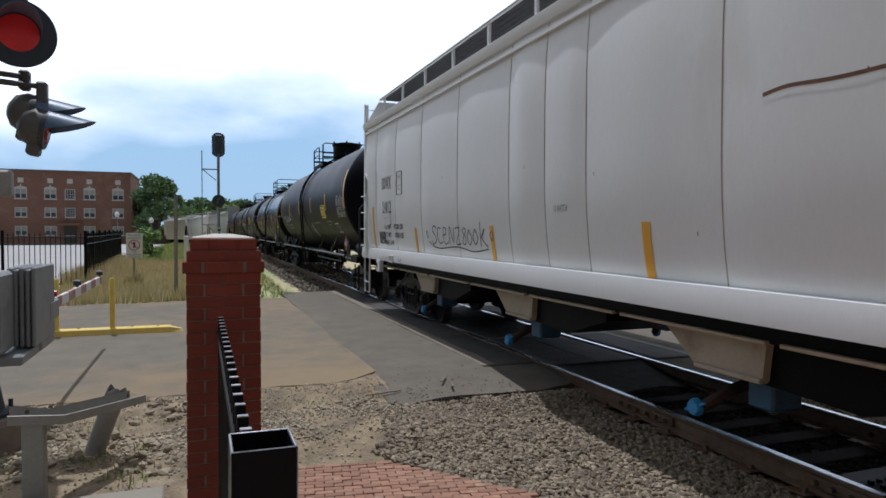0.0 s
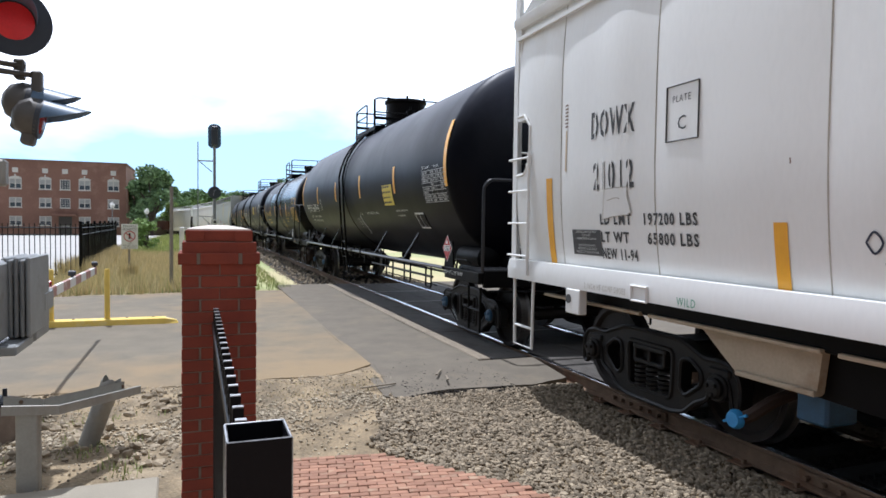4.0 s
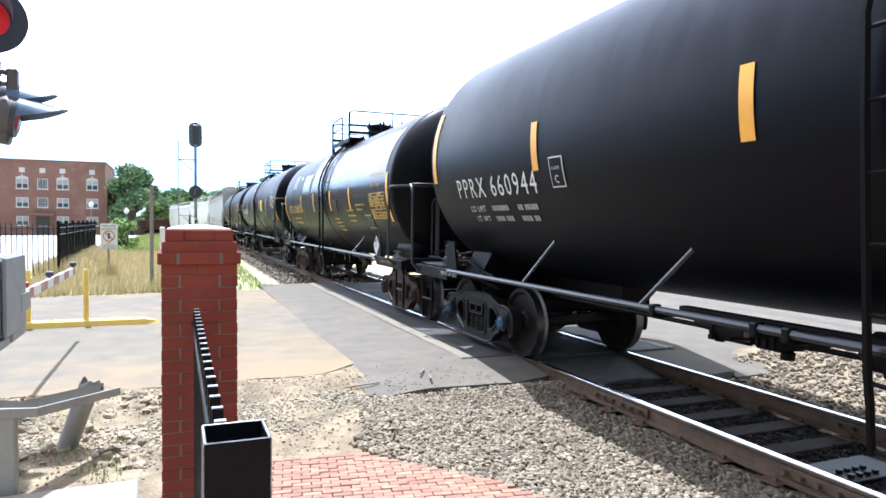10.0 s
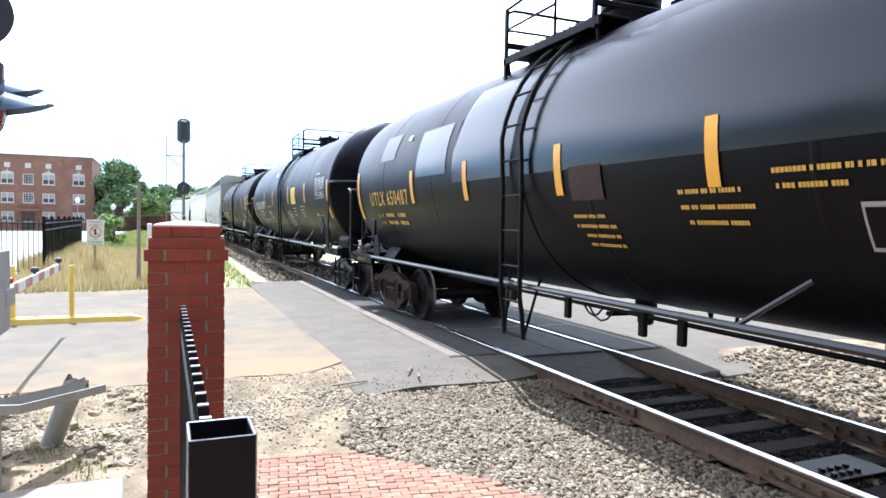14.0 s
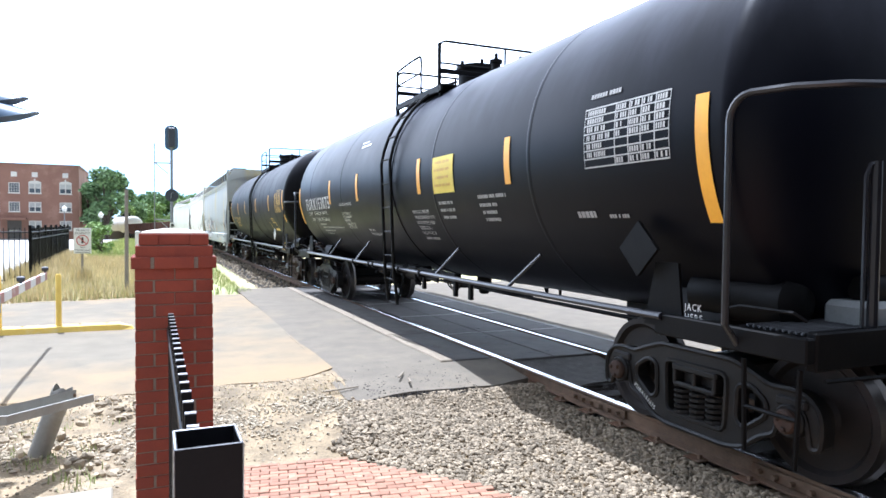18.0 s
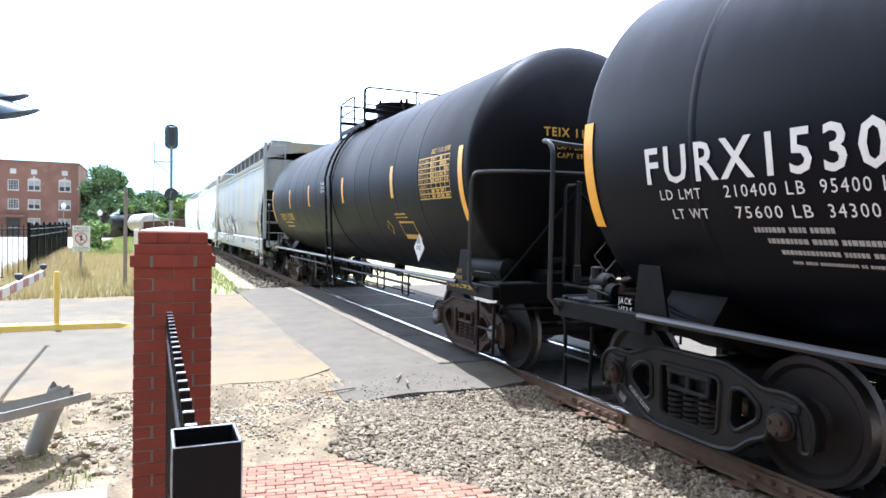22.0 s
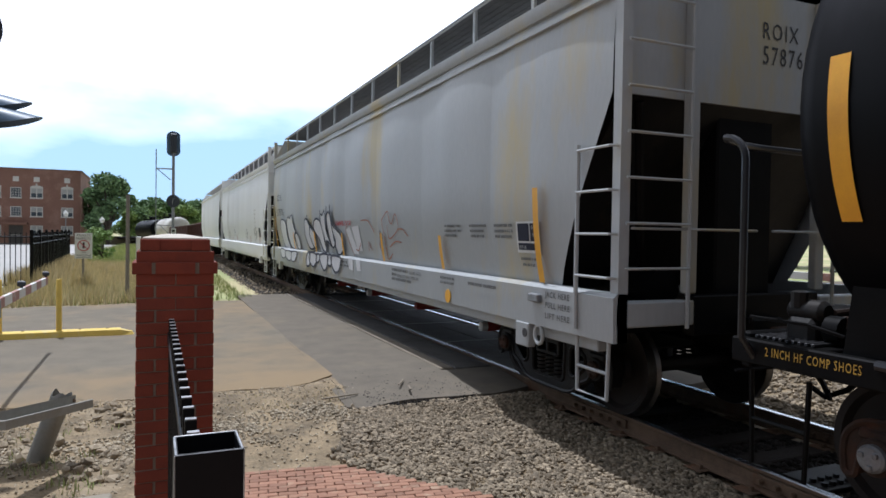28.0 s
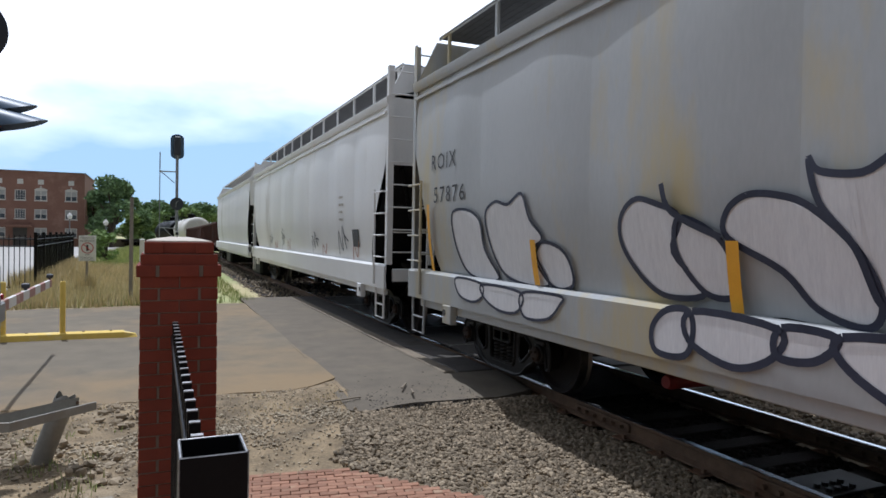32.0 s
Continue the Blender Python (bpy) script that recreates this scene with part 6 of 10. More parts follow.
part("bent_rod", Geo().tube([(-1.38, 5.75, 1.1), (-1.38, 5.72, 1.16), (-1.38, 5.4, 1.16), (-1.38, 5.32, 1.1)], 0.012, 6), "under_black", C_CAR)

g = Geo()
cols_ = steps(1.4, -5.85, -0.09)
for k, y in enumerate(cols_):
    crest = 3.62 + 0.05 * noise.noise((y * 1.7, 0.3, 7.0)) + 0.035 * noise.noise((y * 6.0, 2.3, 1.0)) - (0.5 if k == 0 else 0)
    for q in range(13):
        g.v.append(on_tank(1.535, 2.45, y, 2.28 + (crest - 2.28) * q / 12, -1, 0.006)(0, 0))
g.f = [(i * 13 + q, (i + 1) * 13 + q, (i + 1) * 13 + q + 1, i * 13 + q + 1) for i in range(len(cols_) - 1) for q in range(12)]
part("repainted_flank", g, "gloss_patch", C_CAR, "glossy flank below a dusty ragged line", 60)
for y0, w, z0, z1 in ((2.78, 1.14, 2.42, 3.14), (4.66, 0.75, 2.79, 3.26)):
    patch("repainted_patch", on_tank(1.535, 2.45, y0, z0, -1, 0.006), 0, w, 0, z1 - z0, "gloss_patch" if w > 1 else "worn_patch", C_CAR, 12, 10, "glossy repainted patch")
patch("small_tag", on_tank(1.535, 2.45, 3.42, 3.06, -1, 0.012), 0, 0.14, 0, 0.09, "decal_white", C_CAR, 2, 2, "small white tag")
part("card_box", Geo().box(-1.54, -1.5, 4.85, 5.05, 1.5, 1.78, 0.01), "under_black", C_CAR, "small routing card box")

P = lambda y, z: on_tank(1.585, 2.52, y, z)
lettering("FURX153075", 0.38, "decal_white", D_CAR, P(6.16, 2.13), width=2.26, heavy=0.006)
for y, z, size, w, words in (
        (6.03, 2.0, 0.11, 0.4, "LD LMT"), (5.42, 2.0, 0.12, 0.6, "210400 LB"), (4.72, 2.0, 0.12, 0.5, "95400 KG"),
        (5.94, 1.85, 0.11, 0.34, "LT WT"), (5.36, 1.85, 0.12, 0.56, "75600 LB"), (4.7, 1.85, 0.12, 0.5, "34300 KG"),
        (3.06, 2.16, 0.085, 0.86, "4 IN FIBERGLASS INSULATION"), (3.0, 1.97, 0.075, 0.6, "DO NOT STEAM TANK"), (2.98, 1.9, 0.075, 0.62, "OR CLEAN TANK WITH"),
        (2.95, 1.83, 0.075, 0.4, "BOILING WATER"), (2.92, 1.75, 0.075, 0.6, "SHARP OBJECTS MUST"), (2.88, 1.68, 0.075, 0.58, "NOT CONTACT LINING"),
        (1.62, 1.62, 0.08, 0.34, "VENT TANK"), (1.58, 1.53, 0.08, 0.6, "WHEN UNLOADING")):
    lettering(words, size, "decal_white", D_CAR, P(y, z), width=w)
bars("small_lettering", P(5.25, 1.56), [(0, 0.18, 0.56, 0.055), (0.08, 0.1, 1.85, 0.055), (0.15, 0.02, 0.93, 0.05), (0.2, -0.05, 0.6, 0.035)], "decal_dim", D_CAR)
bars("small_lettering", P(1.95, 3.2), [(0, 0.12, 0.4, 0.05), (0.05, 0.02, 0.62, 0.08)], "decal_white", D_CAR)
patch("notice", P(-1.93, 2.2), 0, 0.66, 0, 0.48, "notice_yellow", D_CAR, 3, 5, "yellow printed notice")
bars("notice_print", on_tank(1.585, 2.52, -1.97, 2.24, -1, 0.014), [(0.06, 0.34, 0.45, 0.05), (0.03, 0.24, 0.5, 0.05), (0.08, 0.14, 0.42, 0.05), (0.03, 0.04, 0.52, 0.05)], "decal_yellow", D_CAR)
for k, (w, u, ww) in enumerate((("HEATER COILS MAXIMUM", 0.0, 0.62), ("OPERATING PRESSURE 100 PSI", 0.02, 0.74), ("DO NOT EXCEED 240 DEG F", 0.03, 0.68), ("TESTED 05 2016", 0.05, 0.44), ("NO INLET OR OUTLET", 0.06, 0.5))):
    lettering(w, 0.07, "decal_white", D_CAR, P(-0.96 - u, 1.94 - 0.085 * k), width=ww)
bars("small_lettering", P(-1.04, 1.5), [(0, 0, 0.5, 0.06)], "decal_dim", D_CAR)
bars("small_lettering", P(-2.02, 1.84), [(0, 0.2, 0.46, 0.06), (0, 0.1, 0.46, 0.06), (0.02, 0.0, 0.42, 0.06)], "decal_dim", D_CAR)
bars("small_lettering", P(-3.2, 1.84), [(0, 0.24, 0.68, 0.06), (0, 0.14, 0.45, 0.06), (0.03, 0.05, 0.36, 0.06), (0.05, -0.04, 0.4, 0.06)], "decal_dim", D_CAR)
grid_decal(P(-5.35, 2.28), 1.04, 0.5, (0.4, 0.56, 0.7, 0.85), 7, "decal_mid", D_CAR, seed=14, line=0.012)
bars("small_lettering", P(-5.4, 2.86), [(0, 0, 0.4, 0.06)], "decal_dim", D_CAR)
bars("small_lettering", P(-5.1, 1.82), [(0, 0, 0.3, 0.09), (0.45, 0.0, 0.25, 0.05)], "decal_dim", D_CAR)
part("placard_holder", Geo().prism([(-6.0, 1.38), (-5.78, 1.6), (-6.0, 1.82), (-6.22, 1.6)], 0, -1.53, -1.5), "under_black", D_CAR, "empty black placard holder")
for y in (-6.42, 6.58):
    for k, w in enumerate(("JACK", "HERE")):
        lettering(w, 0.075, "decal_white", D_CAR, lambda u, v: (-1.436, y - u, 1.16 - 0.075 * k + v), width=0.17)
lettering("FURX 153075", 0.22, "decal_white", D_CAR, on_head(1.585, 2.52, 6.85, -1, -0.4, 3.26), width=1.1)
lettering("CAPY 23620 US GAL", 0.12, "decal_white", D_CAR, on_head(1.585, 2.52, 6.85, -1, -0.15, 3.08), width=0.8)
lettering("CAPY 89400 L", 0.12, "decal_white", D_CAR, on_head(1.585, 2.52, 6.85, -1, -0.15, 2.94), width=0.6)
bars("small_lettering", on_head(1.585, 2.52, 6.85, -1, -0.2, 1.8), [(0.2, 0.62, 0.4, 0.06), (0.1, 0.52, 0.6, 0.06), (0.1, 0.42, 0.6, 0.06), (0, 0.32, 0.8, 0.06), (0.2, 0.22, 0.5, 0.06), (0.15, 0.12, 0.4, 0.06), (0.15, 0.02, 0.5, 0.06)], "decal_dim", D_CAR)

P = lambda y, z: on_tank(1.585, 2.545, y + 0.19, z)
lettering("TEIX 112383", 0.28, "decal_yellow", E_CAR, P(5.62, 1.9), width=1.86, heavy=0.004)
bars("small_lettering", P(5.2, 1.68), [(0, 0.12, 1.1, 0.06), (0.05, 0.0, 1.0, 0.06)], "decal_yellow", E_CAR)
grid_decal(P(-5.68, 2.16), 1.05, 0.56, (0.42, 0.58, 0.72, 0.86), 8, "decal_yellow", E_CAR, seed=21, fill=0.6, bare=0.45)
for k, w in enumerate(("TANK QUA", "THICKNESS", "SERVICE E", "PRO:VALV", "EXT HTR", "LINING: P", "88.B.2 IN", "STUB SI")):
    lettering(w, 0.05, "decal_yellow", E_CAR, P(-5.71, 2.665 - 0.07 * k), width=0.32)
lettering("DOT 111A100W", 0.1, "decal_yellow", E_CAR, P(-6.1, 2.76), width=0.62)
patch("capacity_box", P(-4.48, 1.52), 0, 0.64, 0, 0.32, "decal_yellow", E_CAR, 2, 3)
patch("box_field", on_tank(1.585, 2.545, -4.32, 1.61, -1, 0.012), 0, 0.58, 0, 0.2, "tank_dull", E_CAR, 2, 3)
bars("small_lettering", P(-4.42, 1.89), [(0, 0.05, 0.5, 0.04), (0, 0.0, 0.52, 0.03)], "decal_yellow", E_CAR)
for k, w in enumerate(("WATER CAPY", "197202 LBS", "89453 KGS")):
    lettering(w, 0.085, "decal_white", E_CAR, P(0.3 - 0.02 * k, 2.67 - 0.085 * k), width=0.36 - 0.02 * k)
part("small_diamond", Geo().add([on_tank(1.585, 2.545, -3.77 + a, 1.73 + b, -1, 0.008)(0, 0) for a, b in ((0, -0.14), (-0.14, 0), (0, 0.14), (0.14, 0))], [(0, 1, 2, 3)]), "decal_yellow", E_CAR, "", 0)
part("small_diamond_field", Geo().add([on_tank(1.585, 2.545, -3.77 + a, 1.73 + b, -1, 0.012)(0, 0) for a, b in ((0, -0.11), (-0.11, 0), (0, 0.11), (0.11, 0))], [(0, 1, 2, 3)]), "tank_dull", E_CAR, "", 0)
diamond(lambda u, v: (-1.56, -5.49 - u, 1.48 + v), 0.2, E_CAR, "decal_white", "decal_white", "3082", "9", "white and black hazard placard")
diamond(lambda u, v: (0.24 + u, -7.41, 1.45 + v), 0.2, E_CAR, "decal_white", "decal_white", "3082", "9", "white and black hazard placard")
lettering("TEIX 112383", 0.15, "decal_yellow", E_CAR, on_head(1.585, 2.545, 7.0, -1, -0.72, 2.91), width=0.92, heavy=0.003)
lettering("CAPY 23630 GAL", 0.09, "decal_yellow", E_CAR, on_head(1.585, 2.545, 7.0, -1, -0.555, 2.755), width=0.67)
lettering("CAPY 89450 L", 0.09, "decal_yellow", E_CAR, on_head(1.585, 2.545, 7.0, -1, -0.545, 2.65), width=0.6)
lettering("2 INCH HF COMP SHOES", 0.08, "decal_yellow", E_CAR, lambda u, v: (-1.506, -6.36 - u, 1.02 + v), width=0.85)
lettering("2 INCH HF COMP SHOES", 0.08, "decal_yellow", E_CAR, lambda u, v: (-1.506, 7.35 - u, 1.02 + v), width=0.62)
for y in (-6.5, 6.62):
    for k, w in enumerate(("JACK", "HERE")):
        lettering(w, 0.075, "decal_yellow", E_CAR, lambda u, v: (-1.436, y - u, 1.2 - 0.085 * k + v), width=0.16)


# ---- covered hoppers
def bulge(half, seams, z0, z1, x):
    """The side sheet's surface: bowed out a little, each panel pillowed and slightly dented."""
    def at(y, z):
        t = (z - z0) / (z1 - z0)
        d = 0.04 - 0.09 * max(0.0, (2.35 - z) / 1.05) ** 2 - 0.05 * max(0.0, (z - 3.1) / 0.9) ** 2
        for a, b in zip(seams, seams[1:]):
            if a <= y <= b:
                d += 0.03 * math.sin(math.pi * (y - a) / (b - a)) * math.sin(math.pi * max(0, min(1, t))) ** 0.5
        d += 0.012 * noise.noise((y * 0.9, z * 0.5, x * 3)) + 0.012 * noise.noise((y * 2.3, z * 0.25, x * 5))
        return x + d
    return at


def hopper(label, mid, half, paint, seams, sill, eave, cut, trucks, trough="hopper_white", far=False, frame_posts=True, hub="hub_grey", tone="truck_black", outlets=(-4.2, -1.4, 1.4, 4.2), gate="hub_grey", board_dark=True, rise=0.012, gate_frame="truck_black", bays=(), core=0.0, notch=False):
    """A covered hopper: bowed side sheets panel by panel, top and bottom sills, roof with hatches and running boards, end slope sheets, cages and ladders.
    sill, eave: heights; cut: how far the sheets' lower corners are cut back."""
    car = thing("hopper_car", label, "hopper car", "cars of the train")
    x = 1.56
    core = max(core, cut)
    seams = [-half + 0.12] + list(seams) + [half - 0.12]
    hole = lambda y, z: notch and y > 8.4 and abs(z - 2.655) < 0.325 - max(0.0, 8.54 - y)
    surf = bulge(half, seams, sill[1], eave, x)
    lo, hi = sill[1] - 0.01, eave + 0.02
    for s in (-1, 1):
        for a, b in zip(seams, seams[1:]):
            g = Geo()
            nu, nv = 12, 28 if notch and b > 8.4 else 14
            for i in range(nu + 1):
                for j in range(nv + 1):
                    z = lo + (hi - lo) * j / nv
                    y = a + (b - a) * i / nu
                    lim = half - 0.12 - cut * max(0.0, min(1.0, (2.95 - z) / (2.95 - lo)))
                    y = max(-lim, min(lim, y))
                    g.v.append((s * surf(y, z), y, z))
            n = nv + 1
            g.f = [(i * n + j, (i + 1) * n + j, (i + 1) * n + j + 1, i * n + j + 1) for i in range(nu) for j in range(nv)]
            g.f = [f for f in g.f if not hole(sum(g.v[i][1] for i in f) / 4, sum(g.v[i][2] for i in f) / 4)]
            if s < 0:
                g.f = [f[::-1] for f in g.f]
            part("side_panel", g, paint, car, smooth=60)
        for y in seams[1:-1]:
            pts = [(s * (surf(y, z) + 0.002), y, z) for z in steps(lo + 0.02, hi - 0.02, 0.35)]
            if paint == "hopper_white":
                part("seam", Geo().tube(pts, 0.005, 5), "seam", car)
        if bays:
            # dark web: the recess shade below the sill is put in its colour
            part("sill_web", Geo().box(s * 1.3, s * 1.4, -half + 1.2, half - 1.2, sill[0] - 0.16, sill[0] + 0.02, 0.01), "under_black", car)
            for y in steps(-half + 1.2, half - 2.2, 1.75):
                part("sill_flange", Geo().box(s * 1.36, s * 1.44, y + 0.03, y + 1.7, sill[0] - 0.165, sill[0] - 0.135, 0.006), "beige", car)
        else:
            part("sill_flange", Geo().box(s * 1.46, s * 1.56, -half + 0.3, half - 0.3, sill[0] - 0.12, sill[0] + 0.01, 0.01), paint, car)
        if notch:
            part("notch_rim", Geo().tube([(s * (surf(y, z) + 0.004), y, z) for y, z in ((8.73, 2.99), (8.53, 2.985), (8.39, 2.85), (8.39, 2.46), (8.53, 2.325), (8.73, 2.32))], 0.014, 6), paint, car)
        # side sill and top chord
        part("side_sill", Geo().prism([(s * 1.5, sill[0]), (s * 1.64, sill[0]), (s * 1.645, sill[1] - 0.02), (s * (1.6 + rise * 0.3), sill[1] + rise), (s * 1.5, sill[1] + rise)], 1, -half, half), paint, car)
        part("top_chord", Geo().prism([(s * 1.5, eave), (s * 1.6, eave), (s * 1.63, eave + 0.05), (s * 1.63, eave + 0.13), (s * 1.58, eave + 0.16), (s * 1.5, eave + 0.16)], 1, -half + 0.02, half - 0.02), paint, car)
        if not far:
            part("chord_lip", Geo().prism([(s * 1.59, eave - 0.13), (s * 1.625, eave - 0.13), (s * 1.625, eave - 0.09), (s * 1.59, eave - 0.09)], 1, -half + 0.1, half - 0.1), paint, car)
    # roof and hatches
    rz = eave + 0.14
    part("roof", Geo().prism([(-1.55, rz), (1.55, rz), (0.9, rz + 0.2), (0.3, rz + 0.28), (-0.3, rz + 0.28), (-0.9, rz + 0.2)], 1, -half + 0.1, half - 0.1), paint, car)
    part("hatch_trough", Geo().box(-0.32, 0.32, -half + 0.9, half - 0.9, rz + 0.26, rz + 0.4, 0.04), paint, car)
    bz = 4.66
    for s in (-1, 1):
        g = Geo()
        x0, x1 = s * 0.62, s * 1.3
        g.box(x0, x1, -half + 0.25, half - 0.25, bz, bz + 0.012)
        part("running_board", Geo().box(x1 - s * 0.03, x1, -half + 0.2, half - 0.2, bz - 0.03, bz + 0.02, 0.004), paint, car)
        if far:
            part("board_grating", g, "galv", car)
            continue
        g = Geo()
        if board_dark:
            g.box(x0, x1, -half + 0.22, half - 0.22, bz - 0.016, bz - 0.004)
        for k in range(7):
            xx = x0 + (x1 - s * 0.03 - x0) * k / 6
            g.box(xx - 0.006, xx + 0.006, -half + 0.22, half - 0.22, bz - 0.02, bz + 0.015)
        for y in steps(-half + 0.25, half - 0.25, 0.11):
            g.box(min(x0, x1), max(x0, x1), y - 0.007, y + 0.007, bz - 0.012, bz + 0.01)
        tagged(part("board_grating", g, "grating_dark" if board_dark else "galv", car, "open steel grating", 0), kind="")
        for y in steps(-half + 0.5, half - 0.5, 1.42):
            part("board_post", Geo().box(s * 1.26 - 0.02, s * 1.26 + 0.02, y - 0.03, y + 0.03, rz + 0.02, bz, 0.005), paint, car)
    # deep bays: sloping sheets, a pale plate on each flank, a gate and a capped outlet pipe
    for yl in bays:
        # near-black bay: shade on its sloping sheets is put into the colour
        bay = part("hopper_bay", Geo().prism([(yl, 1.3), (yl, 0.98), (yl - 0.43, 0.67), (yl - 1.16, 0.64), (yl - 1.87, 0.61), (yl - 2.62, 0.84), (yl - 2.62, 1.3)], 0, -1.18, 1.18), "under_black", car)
        for s in (-1, 1):
            part("flank_plate", Geo().prism([(yl, 1.02), (yl - 1.18, 1.02), (yl - 1.14, 0.68), (yl - 1.12, 0.655), (yl - 0.46, 0.66), (yl - 0.43, 0.69)], 0, s * 1.17, s * 1.25), "beige", bay, "rust-stained beige sheet")
            part("plate_lip", Geo().box(s * 1.24, s * 1.28, yl - 1.14, yl - 0.46, 0.66, 0.7, 0.008), "beige", bay)
            part("outlet_pipe", Geo().tube([(s * 0.7, yl - 0.6, 0.55), (s * 1.0, yl - 0.55, 0.45), (s * 1.12, yl - 0.5, 0.36), (s * 1.15, yl - 0.42, 0.3)], 0.05, 8), "truck_rust", bay)
            part("outlet_cap", Geo().lathe([(-0.03, 0.0), (-0.028, 0.06), (0.0, 0.075), (0.03, 0.075), (0.05, 0.05)] if s < 0 else [(-0.05, 0.05), (-0.03, 0.075), (0.0, 0.075), (0.028, 0.06), (0.03, 0.0)], (s * 1.2, yl - 0.4, 0.3), 0, 16, caps=False).tube([(s * 1.2, yl - 0.52, 0.36), (s * 1.21, yl - 0.3, 0.26)], 0.012, 5), gate, bay, "bright blue outlet cap")
            part("gate_cover", Geo().box(s * 0.8, s * 1.1, yl - 1.1, yl - 0.85, 0.42, 0.64, 0.02), "hub_blue", bay)
    # hopper bottoms: sloping funnels with their gates
    for k, y in enumerate(outlets):
        g = Geo()
        w = 1.3
        ring = [(-1.2, y - w, 1.3), (1.2, y - w, 1.3), (1.2, y + w, 1.3), (-1.2, y + w, 1.3), (-0.42, y - 0.32, 0.55), (0.42, y - 0.32, 0.55), (0.42, y + 0.32, 0.55), (-0.42, y + 0.32, 0.55)]
        g.convex(ring, [(0, 1, 2, 3), (4, 5, 6, 7), (0, 1, 5, 4), (1, 2, 6, 5), (2, 3, 7, 6), (3, 0, 4, 7)])
        fu = part("hopper_bottom", g, trough, car)
        part("outlet_gate", Geo().box(-0.5, 0.5, y - 0.36, y + 0.36, 0.47, 0.56, 0.02).lathe([(-0.6, 0.06), (-0.56, 0.075), (0.56, 0.075), (0.6, 0.06)], (0, y, 0.42), 0, 14), gate_frame, fu)
        if not far and k % 2 == 0:
            part("outlet_cap", Geo().lathe([(-0.05, 0.05), (-0.04, 0.07), (0.05, 0.075), (0.06, 0.05)], (-0.63, y, 0.42), 0, 14), gate, fu, "painted outlet cap")
    part("centre_sill", Geo().box(-0.2, 0.2, -half - 0.1, half + 0.1, 0.75, 1.05, 0.02), "under_black", car)
    # near-black core, slope sheets and striker: end-bay shade is in their colour
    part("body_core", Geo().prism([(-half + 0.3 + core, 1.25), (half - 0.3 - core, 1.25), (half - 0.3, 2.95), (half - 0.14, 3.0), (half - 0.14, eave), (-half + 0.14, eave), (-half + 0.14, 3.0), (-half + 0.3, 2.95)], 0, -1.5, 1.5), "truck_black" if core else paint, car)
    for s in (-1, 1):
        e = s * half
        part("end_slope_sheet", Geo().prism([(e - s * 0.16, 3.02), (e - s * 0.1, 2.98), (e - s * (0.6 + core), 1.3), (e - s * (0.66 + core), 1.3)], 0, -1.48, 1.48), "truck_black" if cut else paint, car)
        for xs in (-1, 1):
            part("end_sill", Geo().box(xs * 0.78, xs * 1.62, e - s * 0.16, e, sill[0] + (0.12 if cut else 0.0), sill[1] - (0.06 if cut else 0.0), 0.012), paint, car)
        part("striker", Geo().box(-0.78, 0.78, e - s * 0.14, e - s * 0.01, sill[0] + 0.02, sill[1] - 0.02, 0.012), "under_black" if cut else paint, car)
        part("end_floor", Geo().box(-1.5, 1.5, e - s * 1.2, e - s * 0.16, sill[0] + 0.05, sill[0] + 0.1, 0.006), "under_black", car)
        part("end_panel", Geo().prism([(-1.55, 2.95), (1.55, 2.95), (1.6, eave + 0.1), (1.3, bz - 0.04), (-1.3, bz - 0.04), (-1.6, eave + 0.1)], 1, e - s * 0.14, e - s * 0.1), paint, car)
        for xx in (-0.8, 0.0, 0.8):
            part("end_post", Geo().box(xx - 0.06, xx + 0.06, e - s * 0.1, e - s * 0.02, sill[1], rz, 0.01) if xx else Geo().box(-0.35, 0.35, e - s * 0.45, e - s * 0.2, sill[1] - 0.2, 2.95, 0.02), "under_black" if not xx else paint, car)
        if far:
            continue
        for xs in (-1, 1):
            part("corner_post", Geo().prism([(xs * 1.6, e - s * 0.1), (xs * 1.6, e), (xs * 1.5, e), (xs * 1.5, e - s * 0.015), (xs * 1.585, e - s * 0.015), (xs * 1.585, e - s * 0.1)][::1], 2, sill[0], bz - 0.1), paint, car)
            part("ladder_stile", Geo().tube([(xs * 1.66, e - s * 0.5, sill[0] + 0.06), (xs * 1.66, e - s * 0.5, 2.55)], 0.02, 6), paint, car)
            for z in (1.42, 1.78, 2.14, 2.5):
                part("ladder_rung", Geo().tube([(xs * 1.64, e - s * 0.52, z), (xs * 1.67, e - s * 0.5, z), (xs * 1.67, e - s * 0.05, z), (xs * 1.6, e - s * 0.03, z)], 0.013, 6), paint, car)
            part("end_ladder_stile", Geo().tube([(xs * 0.9, e + s * 0.04, sill[0] + 0.1), (xs * 0.9, e + s * 0.04, bz - 0.1)], 0.018, 6), paint, car)
            for z in steps(1.5, bz - 0.2, 0.38):
                part("ladder_rung", Geo().tube([(xs * 0.9, e + s * 0.05, z), (xs * 1.57, e + s * 0.05, z)], 0.013, 6), paint, car)
            part("sill_step", Geo().tube([(xs * 1.6, e - s * 0.55, sill[0] + 0.05), (xs * 1.6, e - s * 0.53, 0.4), (xs * 1.6, e - s * 0.12, 0.4), (xs * 1.6, e - s * 0.1, sill[0] + 0.05)], 0.018, 6).tube([(xs * 1.6, e - s * 0.54, 0.62), (xs * 1.6, e - s * 0.11, 0.62)], 0.015, 6), paint, car)
            part("end_grab", Geo().tube([(xs * 0.1, e + s * 0.03, sill[1] + 0.55), (xs * 1.5, e + s * 0.03, sill[1] + 0.55)], 0.013, 6), paint, car)
